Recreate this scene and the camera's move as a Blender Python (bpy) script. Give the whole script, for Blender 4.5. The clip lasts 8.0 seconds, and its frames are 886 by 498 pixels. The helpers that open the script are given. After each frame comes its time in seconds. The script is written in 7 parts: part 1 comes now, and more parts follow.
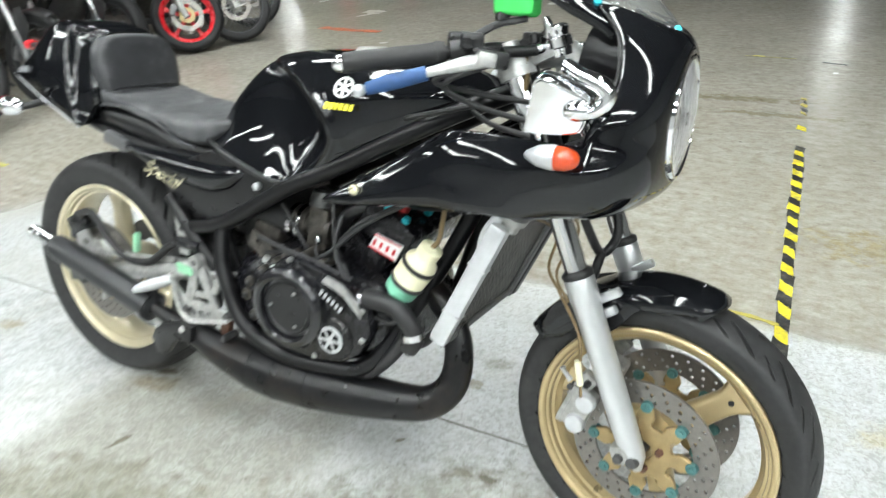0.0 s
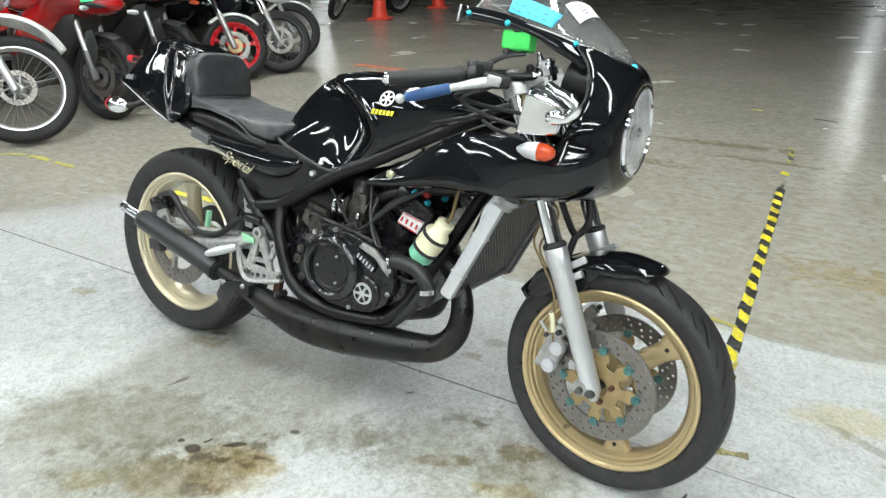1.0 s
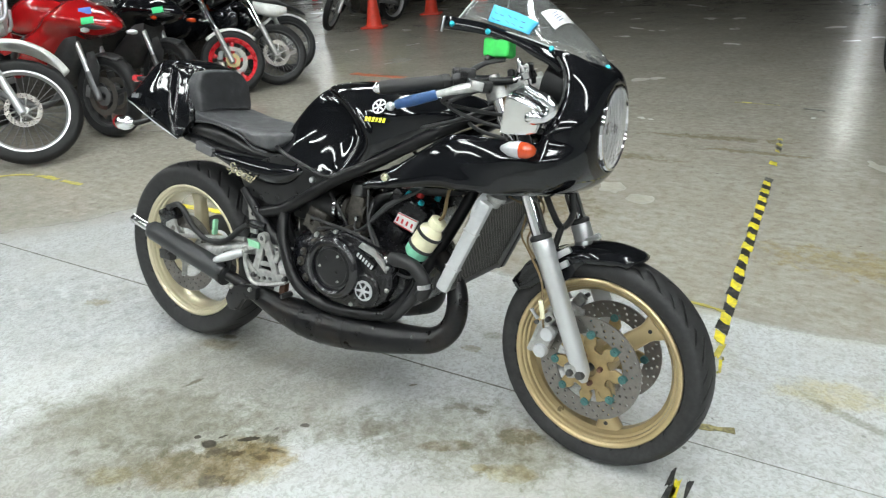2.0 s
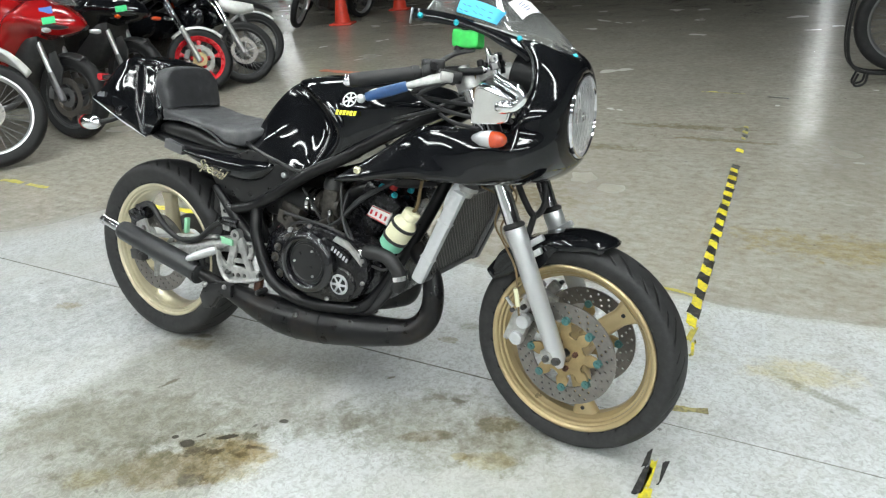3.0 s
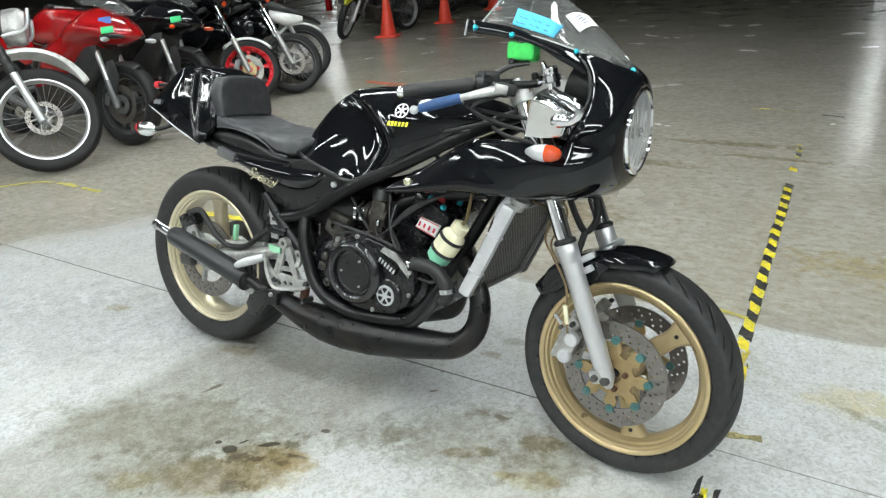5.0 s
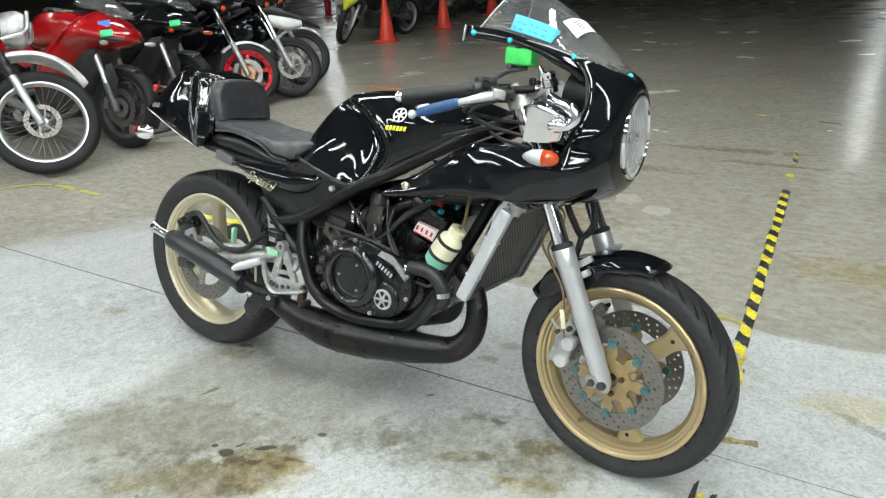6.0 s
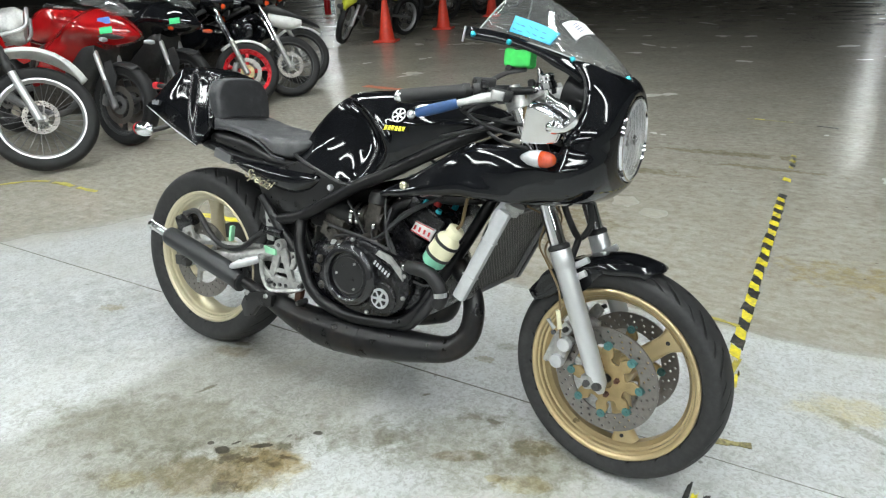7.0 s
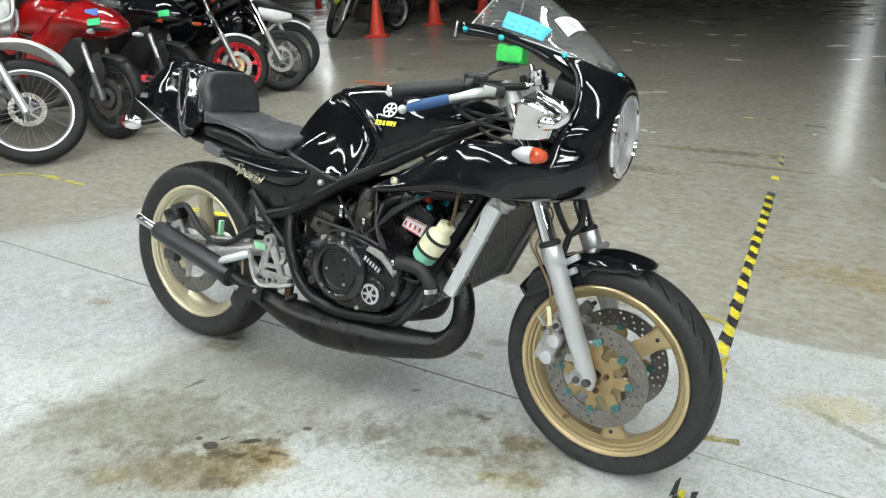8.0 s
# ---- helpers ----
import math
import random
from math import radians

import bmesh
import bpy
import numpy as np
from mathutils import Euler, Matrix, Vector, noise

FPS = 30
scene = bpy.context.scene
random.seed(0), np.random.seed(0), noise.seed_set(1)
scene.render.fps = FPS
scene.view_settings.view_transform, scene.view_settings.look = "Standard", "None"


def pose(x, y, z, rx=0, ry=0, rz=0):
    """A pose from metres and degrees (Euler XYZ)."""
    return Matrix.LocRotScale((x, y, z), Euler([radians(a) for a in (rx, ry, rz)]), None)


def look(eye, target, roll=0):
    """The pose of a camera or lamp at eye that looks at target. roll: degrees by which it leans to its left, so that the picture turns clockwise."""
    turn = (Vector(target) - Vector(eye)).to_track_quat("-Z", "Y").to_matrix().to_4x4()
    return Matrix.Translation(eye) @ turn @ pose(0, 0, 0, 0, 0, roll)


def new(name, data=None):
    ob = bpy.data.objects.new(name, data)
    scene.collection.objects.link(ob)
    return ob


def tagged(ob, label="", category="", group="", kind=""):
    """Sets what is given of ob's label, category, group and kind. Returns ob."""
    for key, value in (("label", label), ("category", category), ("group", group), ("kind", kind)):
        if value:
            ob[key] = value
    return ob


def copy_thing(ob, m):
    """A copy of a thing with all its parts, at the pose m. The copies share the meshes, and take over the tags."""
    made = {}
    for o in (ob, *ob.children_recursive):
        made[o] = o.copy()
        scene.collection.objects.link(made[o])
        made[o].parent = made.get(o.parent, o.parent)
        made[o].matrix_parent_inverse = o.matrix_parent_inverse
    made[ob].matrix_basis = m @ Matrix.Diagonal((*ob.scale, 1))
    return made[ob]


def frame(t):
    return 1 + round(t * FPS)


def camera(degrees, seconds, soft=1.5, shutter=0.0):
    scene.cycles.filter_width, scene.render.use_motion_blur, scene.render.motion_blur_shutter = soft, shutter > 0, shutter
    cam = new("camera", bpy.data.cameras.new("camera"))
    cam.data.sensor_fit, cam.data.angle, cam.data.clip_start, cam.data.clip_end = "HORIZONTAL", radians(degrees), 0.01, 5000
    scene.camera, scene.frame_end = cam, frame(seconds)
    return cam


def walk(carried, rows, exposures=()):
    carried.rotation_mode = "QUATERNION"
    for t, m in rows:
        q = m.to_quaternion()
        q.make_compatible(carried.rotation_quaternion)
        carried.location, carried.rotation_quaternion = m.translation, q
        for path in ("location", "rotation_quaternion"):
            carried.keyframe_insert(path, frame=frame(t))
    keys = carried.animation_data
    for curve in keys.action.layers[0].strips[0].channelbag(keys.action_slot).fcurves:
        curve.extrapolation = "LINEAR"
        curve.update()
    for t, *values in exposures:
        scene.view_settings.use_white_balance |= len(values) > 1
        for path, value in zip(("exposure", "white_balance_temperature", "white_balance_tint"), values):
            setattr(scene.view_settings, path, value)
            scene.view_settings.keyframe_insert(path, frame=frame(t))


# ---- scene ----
cam = camera(65.90, 8.0, soft=1.25, shutter=0.4)
PATH = [
    (0, (1.5819, -0.9505, 1.1750), (0.7149, 0.5432, 0.2479), -3.5),
    (0.2, (1.6033, -1.0556, 1.1907), (0.7140, 0.4174, 0.2519), -1.6),
    (0.3, (1.6117, -1.0967, 1.2005), (0.7236, 0.3825, 0.2695), -0.9),
    (0.5, (1.6428, -1.1533, 1.2132), (0.7208, 0.3333, 0.3303), -0.3),
    (0.7, (1.6993, -1.2055, 1.2328), (0.7585, 0.2935, 0.3910), 0.1),
    (1, (1.7878, -1.2950, 1.2123), (0.8601, 0.2253, 0.3940), -0.6),
    (1.5, (1.8415, -1.3586, 1.2230), (0.8866, 0.1417, 0.3989), -1.6),
    (1.7, (1.8521, -1.3641, 1.2358), (0.8897, 0.1401, 0.4273), -2.4),
    (3, (1.8687, -1.3808, 1.2270), (0.9930, 0.1692, 0.4077), -3.6),
    (3.5, (1.8517, -1.3843, 1.2221), (0.9384, 0.1425, 0.3998), -5.1),
    (4, (1.8377, -1.3850, 1.2240), (0.8661, 0.1031, 0.3969), -5.2),
    (4.5, (1.8376, -1.3806, 1.2250), (0.8540, 0.1134, 0.4243), -4.3),
    (5, (1.8358, -1.3794, 1.2240), (0.8623, 0.1311, 0.4420), -3.4),
    (6.5, (1.8417, -1.3862, 1.2240), (0.8728, 0.1344, 0.4557), -2.9),
    (7, (1.8430, -1.3888, 1.2250), (0.8785, 0.1341, 0.4567), -2.4),
    (7.5, (1.8421, -1.3849, 1.2221), (0.8910, 0.1440, 0.4479), -2.1),
    (8, (1.8391, -1.3876, 1.2230), (0.9014, 0.1474, 0.4430), -1.7),
]
EXPOSURES = [(0, 0.45), (0.5, 0.28), (1.0, 0.15), (1.5, 0.0), (3.0, 0.0), (8.0, 0.0)]
walk(cam, [(t, look(eye, target, roll)) for t, eye, target, roll in PATH], EXPOSURES)

# ---- light ----
world = bpy.data.worlds.new("hall_air")
scene.world = world
world.use_nodes = True
world.node_tree.nodes["Background"].inputs[0].default_value = (0.75, 0.85, 1.0, 1)
world.node_tree.nodes["Background"].inputs[1].default_value = 0.03
TUBE_POWER = 33.8
CEILING = 5.2


# ---- materials ----
def links(m):
    return m.node_tree.nodes, m.node_tree.links


def principled(name):
    m = bpy.data.materials.new(name)
    m.use_nodes = True
    n, l = links(m)
    return m, n, l, n["Principled BSDF"]


def noise_node(n, l, coord, scale, detail=4.0, rough=0.6, distort=0.0):
    t = n.new("ShaderNodeTexNoise")
    t.inputs["Scale"].default_value = scale
    t.inputs["Detail"].default_value = detail
    t.inputs["Roughness"].default_value = rough
    t.inputs["Distortion"].default_value = distort
    l.new(coord, t.inputs["Vector"])
    return t.outputs["Fac"]


def ramp_node(n, l, fac, lo, hi, a=0.0, b=1.0):
    r = n.new("ShaderNodeMapRange")
    r.interpolation_type = "SMOOTHSTEP"
    r.inputs["From Min"].default_value = lo
    r.inputs["From Max"].default_value = hi
    r.inputs["To Min"].default_value = a
    r.inputs["To Max"].default_value = b
    l.new(fac, r.inputs["Value"])
    return r.outputs["Result"]


def mix_node(n, l, fac, a, b, mode="MIX"):
    x = n.new("ShaderNodeMix")
    x.data_type = "RGBA"
    x.blend_type = mode
    for sock, v in ((x.inputs[0], fac), (x.inputs[6], a), (x.inputs[7], b)):
        if isinstance(v, (int, float)):
            sock.default_value = v
        elif isinstance(v, tuple):
            sock.default_value = (*v, 1)
        else:
            l.new(v, sock)
    return x.outputs[2]


def mat(name, color, rough=0.5, metal=0.0, coat=0.0, vary=0.15, scale=30.0, bump=0.1, bscale=260.0, dust=None, dust_amount=0.0, emit=0.0, rvary=0.12):
    """Surface with grain and patchy variation at two scales, fine relief and an optional dust film."""
    m, n, l, p = principled(name)
    co = n.new("ShaderNodeTexCoord").outputs["Object"]
    fine = noise_node(n, l, co, scale, 5)
    broad = noise_node(n, l, co, scale / 7, 3)
    lo = tuple(c * (1 - vary) for c in color)
    hi = tuple(min(1, c * (1 + vary)) for c in color)
    col = mix_node(n, l, ramp_node(n, l, fine, 0.3, 0.7), lo, hi)
    col = mix_node(n, l, ramp_node(n, l, broad, 0.35, 0.7, 0, 0.5), col, lo)
    if dust:
        d = noise_node(n, l, co, scale / 3, 6, 0.7)
        col = mix_node(n, l, ramp_node(n, l, d, 0.45, 0.75, 0, dust_amount), col, dust)
    l.new(col, p.inputs["Base Color"])
    l.new(ramp_node(n, l, fine, 0.25, 0.75, max(0.02, rough - rvary), min(1, rough + rvary)), p.inputs["Roughness"])
    p.inputs["Metallic"].default_value = metal
    p.inputs["Coat Weight"].default_value = coat
    p.inputs["Coat Roughness"].default_value = 0.03
    if bump:
        b = n.new("ShaderNodeBump")
        b.inputs["Strength"].default_value = bump
        b.inputs["Distance"].default_value = 0.002
        l.new(noise_node(n, l, co, bscale, 3), b.inputs["Height"])
        l.new(b.outputs["Normal"], p.inputs["Normal"])
    if emit:
        p.inputs["Emission Color"].default_value = (*color, 1)
        p.inputs["Emission Strength"].default_value = emit
    return m


def tyre_rubber(name, half, pitch):
    """Rubber with slanted tread grooves cut round a tyre that turns about y."""
    m, n, l, p = principled(name)
    co = n.new("ShaderNodeTexCoord").outputs["Object"]
    sep = n.new("ShaderNodeSeparateXYZ")
    l.new(co, sep.inputs[0])

    def op(kind, a, b=0.0):
        x = n.new("ShaderNodeMath")
        x.operation = kind
        for s, v in ((x.inputs[0], a), (x.inputs[1], b)):
            if isinstance(v, (int, float)):
                s.default_value = v
            else:
                l.new(v, s)
        return x.outputs[0]
    turn = op("MULTIPLY", op("ARCTAN2", sep.outputs[2], sep.outputs[0]), pitch / (2 * math.pi))
    s = op("DIVIDE", op("ABSOLUTE", sep.outputs[1]), half)
    turn = op("ADD", turn, op("MULTIPLY", op("GREATER_THAN", sep.outputs[1], 0.0), 0.5))
    sweep = op("MULTIPLY", op("POWER", s, 1.4), 0.8)
    a = op("ABSOLUTE", op("SUBTRACT", op("FRACT", op("ADD", turn, sweep)), 0.5))
    b = op("ABSOLUTE", op("SUBTRACT", op("FRACT", op("ADD", op("ADD", turn, sweep), 0.48)), 0.5))
    ga = op("MULTIPLY", ramp_node(n, l, a, 0.075, 0.035), op("MULTIPLY", ramp_node(n, l, s, 0.12, 0.2), ramp_node(n, l, s, 0.86, 0.76)))
    gb = op("MULTIPLY", ramp_node(n, l, b, 0.055, 0.025), op("MULTIPLY", ramp_node(n, l, s, 0.5, 0.56), ramp_node(n, l, s, 0.88, 0.8)))
    g = op("MAXIMUM", ga, gb)
    fine = noise_node(n, l, co, 60, 5)
    dust = noise_node(n, l, co, 9, 6, 0.7)
    col = mix_node(n, l, ramp_node(n, l, fine, 0.3, 0.7), (0.02, 0.02, 0.021), (0.034, 0.034, 0.035))
    col = mix_node(n, l, ramp_node(n, l, dust, 0.45, 0.75, 0, 0.16), col, (0.09, 0.088, 0.085))
    col = mix_node(n, l, g, col, (0.006, 0.006, 0.006))
    l.new(col, p.inputs["Base Color"])
    l.new(ramp_node(n, l, fine, 0.3, 0.7, 0.5, 0.64), p.inputs["Roughness"])
    p.inputs["Specular IOR Level"].default_value = 0.3
    bp = n.new("ShaderNodeBump")
    bp.inputs["Strength"].default_value = 1.0
    bp.inputs["Distance"].default_value = 0.006
    h = op("SUBTRACT", op("MULTIPLY", fine, 0.05), g)
    l.new(h, bp.inputs["Height"])
    l.new(bp.outputs["Normal"], p.inputs["Normal"])
    return m


def clear(name, color, rough=0.02, ior=1.45):
    m, n, l, p = principled(name)
    p.inputs["Base Color"].default_value = (*color, 1)
    p.inputs["Transmission Weight"].default_value = 1.0
    p.inputs["Roughness"].default_value = rough
    p.inputs["IOR"].default_value = ior
    return m


GLOSS = mat("black_gloss_paint", (0.0065, 0.007, 0.0085), 0.055, vary=0.2, scale=9, bump=0.012, bscale=18, rvary=0.02)
SATIN = mat("black_satin_paint", (0.009, 0.009, 0.01), 0.36, vary=0.3, scale=40, bump=0.05, dust=(0.04, 0.036, 0.032), dust_amount=0.25)
FRAMEBLK = mat("black_frame_enamel", (0.006, 0.006, 0.007), 0.3, vary=0.2, scale=30, bump=0.0, dust=(0.03, 0.028, 0.025), dust_amount=0.1, rvary=0.03)
PIPEBLK = mat("black_heatproof_paint", (0.007, 0.007, 0.008), 0.33, vary=0.35, scale=26, bump=0.1, bscale=140, dust=(0.05, 0.034, 0.022), dust_amount=0.35, rvary=0.08)
CANBLK = mat("satin_silencer_paint", (0.019, 0.02, 0.022), 0.42, vary=0.15, scale=20, bump=0.05, dust=(0.05, 0.048, 0.045), dust_amount=0.15, rvary=0.05)
CASEBLK = mat("black_engine_paint", (0.006, 0.006, 0.008), 0.24, vary=0.4, scale=70, bump=0.15, dust=(0.035, 0.03, 0.025), dust_amount=0.3, rvary=0.08)
RINGBLK = mat("polished_black_casting", (0.012, 0.012, 0.014), 0.16, metal=0.0, coat=0.4, vary=0.3, scale=60, bump=0.04, rvary=0.05)
GRIME = mat("greasy_cast_metal", (0.085, 0.078, 0.07), 0.42, metal=0.6, vary=0.5, scale=60, bump=0.3, bscale=180, dust=(0.06, 0.045, 0.03), dust_amount=0.5)
RUBBER = mat("tyre_rubber", (0.014, 0.014, 0.015), 0.58, vary=0.2, scale=22, bump=0.12, bscale=300, dust=(0.07, 0.07, 0.07), dust_amount=0.15)
for m_ in (RUBBER, PIPEBLK, FRAMEBLK):
    m_.node_tree.nodes["Principled BSDF"].inputs["Specular IOR Level"].default_value = 0.3
FRONT_TREAD = tyre_rubber("front_tread_rubber", 0.050, 18)
REAR_TREAD = tyre_rubber("rear_tread_rubber", 0.071, 18)
HOSE = mat("black_hose_rubber", (0.015, 0.015, 0.016), 0.5, vary=0.25, scale=40, bump=0.08, dust=(0.07, 0.07, 0.07), dust_amount=0.2)
VINYL = mat("seat_vinyl", (0.036, 0.037, 0.041), 0.46, vary=0.2, scale=30, bump=0.3, bscale=420, dust=(0.15, 0.15, 0.155), dust_amount=0.6, rvary=0.08)
SEATVINYL = mat("dusty_seat_vinyl", (0.05, 0.051, 0.055), 0.5, vary=0.25, scale=18, bump=0.35, bscale=380, dust=(0.2, 0.2, 0.205), dust_amount=0.6, rvary=0.08)
GOLD = mat("gold_wheel_paint", (0.52, 0.41, 0.23), 0.3, metal=0.55, vary=0.04, scale=14, bump=0.0, rvary=0.03)
PALEGOLD = mat("pale_gold_wheel_paint", (0.66, 0.595, 0.43), 0.3, metal=0.55, vary=0.04, scale=14, bump=0.0, rvary=0.03)
CARRIER = mat("dull_gold_casting", (0.36, 0.265, 0.13), 0.4, metal=0.5, vary=0.15, scale=40, bump=0.1, dust=(0.18, 0.13, 0.07), dust_amount=0.4)
SILVER = mat("silver_fork_paint", (0.62, 0.63, 0.64), 0.32, metal=0.7, vary=0.02, scale=60, bump=0.0, rvary=0.01)
ALLOY = mat("cast_alloy", (0.46, 0.46, 0.45), 0.36, metal=0.6, vary=0.2, scale=70, bump=0.15, rvary=0.08, dust=(0.14, 0.13, 0.11), dust_amount=0.4)
PLATE = mat("brushed_aluminium", (0.6, 0.61, 0.63), 0.34, metal=0.5, vary=0.05, scale=90, bump=0.04, rvary=0.03)
LAMPCHROME = mat("lamp_reflector_chrome", (0.93, 0.93, 0.94), 0.3, metal=0.75, vary=0.02, scale=20, bump=0.0, rvary=0.05)
CHROME = mat("chrome", (0.82, 0.82, 0.84), 0.06, metal=1.0, vary=0.04, scale=8, bump=0.0, rvary=0.03)
STEEL = mat("drilled_disc_steel", (0.22, 0.205, 0.19), 0.36, metal=0.75, vary=0.1, scale=120, bump=0.06, rvary=0.04)
DARKSTEEL = mat("dark_steel", (0.10, 0.10, 0.10), 0.42, metal=0.7, vary=0.25, scale=60, bump=0.15)
RUST = mat("rusty_bolt", (0.09, 0.038, 0.022), 0.7, vary=0.35, scale=80, bump=0.3)
TEAL = mat("teal_anodised_button", (0.09, 0.22, 0.22), 0.4, metal=0.6, vary=0.2, scale=60)
CYAN = mat("cyan_anodised_bolt", (0.03, 0.5, 0.62), 0.3, metal=0.4, vary=0.1, scale=60)
BLUE = mat("blue_rubber_sleeve", (0.02, 0.07, 0.2), 0.5, vary=0.15, scale=60, bump=0.15)
GREENCLOTH = mat("green_cloth", (0.06, 0.62, 0.12), 0.8, vary=0.12, scale=40, bump=0.3, bscale=300)
GREENPAINT = mat("green_tab", (0.28, 0.6, 0.38), 0.5, vary=0.1)
BOTTLE = mat("yellowed_plastic", (0.74, 0.71, 0.50), 0.42, vary=0.07, scale=20, bump=0.05)
COOLANT = mat("coolant_green_plastic", (0.2, 0.52, 0.36), 0.4, vary=0.07, scale=20, bump=0.05)
TUBEBRN = mat("brown_rubber_tube", (0.16, 0.11, 0.05), 0.5, vary=0.2)
REDCAP = mat("red_rubber_cap", (0.45, 0.03, 0.03), 0.45, vary=0.12)
REDLENS = mat("red_lens", (0.6, 0.04, 0.05), 0.15, vary=0.1)
ORANGE = mat("orange_lens", (0.55, 0.06, 0.012), 0.14, coat=0.5, vary=0.12, scale=120)
YELLOW = mat("yellow_print", (0.85, 0.78, 0.03), 0.5, vary=0.05)
WHITEP = mat("white_print", (0.8, 0.8, 0.8), 0.45, vary=0.05)
REDP = mat("red_print", (0.6, 0.03, 0.04), 0.45, vary=0.08)
CREAM = mat("cream_emblem_metal", (0.75, 0.7, 0.5), 0.25, metal=0.7, vary=0.1)
GREYPL = mat("grey_satin_steel", (0.16, 0.16, 0.165), 0.4, metal=0.4, vary=0.15)
MESHBLK = mat("radiator_core", (0.012, 0.011, 0.01), 0.6, vary=0.3)
CORESTEEL = mat("core_guard_steel", (0.19, 0.18, 0.165), 0.45, metal=0.5, vary=0.2)
BLUETAG = mat("light_blue_paper", (0.1, 0.56, 0.9), 0.7, vary=0.06)
WHITETAG = mat("white_paper", (0.88, 0.88, 0.88), 0.7, vary=0.04)
INK = mat("blue_black_ink", (0.04, 0.09, 0.25), 0.6, vary=0.1)


def thin_clear(name, tint, gloss_rough=0.03, haze=0.05):
    """A thin clear sheet: see-through, with Fresnel gloss and a faint uneven pale haze."""
    m, n, l, p = principled(name)
    t = n.new("ShaderNodeBsdfTransparent")
    t.inputs["Color"].default_value = (*tint, 1)
    g = n.new("ShaderNodeBsdfGlossy")
    g.inputs["Roughness"].default_value = gloss_rough
    f = n.new("ShaderNodeLayerWeight")
    f.inputs["Blend"].default_value = 0.5
    w = n.new("ShaderNodeMath")
    w.operation = "POWER"
    w.inputs[1].default_value = 4.0
    l.new(f.outputs["Facing"], w.inputs[0])
    x = n.new("ShaderNodeMixShader")
    l.new(ramp_node(n, l, w.outputs[0], 0.0, 1.0, 0.07, 0.75), x.inputs[0])
    l.new(t.outputs[0], x.inputs[1])
    l.new(g.outputs[0], x.inputs[2])
    d = n.new("ShaderNodeBsdfDiffuse")
    d.inputs["Color"].default_value = (0.75, 0.77, 0.77, 1)
    y = n.new("ShaderNodeMixShader")
    co = n.new("ShaderNodeTexCoord").outputs["Object"]
    l.new(ramp_node(n, l, noise_node(n, l, co, 9, 5, 0.6), 0.3, 0.7, haze * 0.6, haze * 1.4), y.inputs[0])
    l.new(x.outputs[0], y.inputs[1])
    l.new(d.outputs[0], y.inputs[2])
    l.new(y.outputs[0], n["Material Output"].inputs["Surface"])
    return m


SCREEN = thin_clear("clear_windscreen", (0.87, 0.88, 0.88), 0.05)
# pale colour stands in for light caught along the screen edge
EDGEPL = mat("pale_screen_edge_glint", (0.5, 0.52, 0.5), 0.3, vary=0.15, scale=30, bump=0.0)
LENS = clear("headlamp_glass", (0.97, 0.97, 0.97))


# ---- mesh helpers ----
def part(name, bm, material, parent, label="", m=None, sharp=38):
    bmesh.ops.recalc_face_normals(bm, faces=bm.faces[:])
    for e in bm.edges:
        e.smooth = not (len(e.link_faces) == 2 and e.calc_face_angle(0.0) > radians(sharp))
    for f in bm.faces:
        f.smooth = True
    me = bpy.data.meshes.new(name)
    bm.to_mesh(me)
    bm.free()
    for x in (material if isinstance(material, (list, tuple)) else [material]):
        me.materials.append(x)
    ob = new(name, me)
    if parent is not None:
        ob.parent = parent
    if m is not None:
        ob.matrix_basis = m
    if label:
        tagged(ob, label)
    return ob


def empty(name, m, label, category, group="", kind=""):
    e = new(name)
    e.empty_display_size = 0.2
    e.matrix_basis = m
    return tagged(e, label, category, group, kind)


def smooth_path(pts, n):
    """Catmull-Rom through points of any dimension, n samples a span."""
    P = [np.array(p, float) for p in pts]
    P = [2 * P[0] - P[1]] + P + [2 * P[-1] - P[-2]]
    out = []
    for i in range(1, len(P) - 2):
        a, b, c, d = P[i - 1:i + 3]
        for k in range(n):
            t = k / n
            out.append(0.5 * (2 * b + (c - a) * t + (2 * a - 5 * b + 4 * c - d) * t * t + (3 * b - a - 3 * c + d) * t ** 3))
    out.append(P[-2])
    return out


def skin(bm, rings, closed=True, caps=True):
    """Quads between rings of points."""
    vs = [[bm.verts.new(p) for p in r] for r in rings]
    k = len(vs[0])
    for a, b in zip(vs, vs[1:]):
        for i in range(k if closed else k - 1):
            j = (i + 1) % k
            bm.faces.new((a[i], a[j], b[j], b[i]))
    if caps and closed:
        bm.faces.new(vs[0][::-1])
        bm.faces.new(vs[-1])
    return vs


def tube(bm, pts, r, sides=12, n=6, flat=1.0, caps=True):
    """Sweep along a smooth path; pts are (x, y, z) or (x, y, z, radius)."""
    pts = [tuple(p) if len(p) == 4 else (*p, r) for p in pts]
    s = smooth_path(pts, n)
    c = [Vector(p[:3]) for p in s]
    up = None
    rings = []
    for i, p in enumerate(s):
        d = (c[min(i + 1, len(c) - 1)] - c[max(i - 1, 0)]).normalized()
        if up is None:
            up = d.orthogonal().normalized()
        up = (up - d * up.dot(d)).normalized()
        side = d.cross(up)
        rings.append([c[i] + (up * math.cos(a) + side * math.sin(a) * flat) * p[3] for a in (2 * math.pi * k / sides for k in range(sides))])
    skin(bm, rings, caps=caps)
    return bm


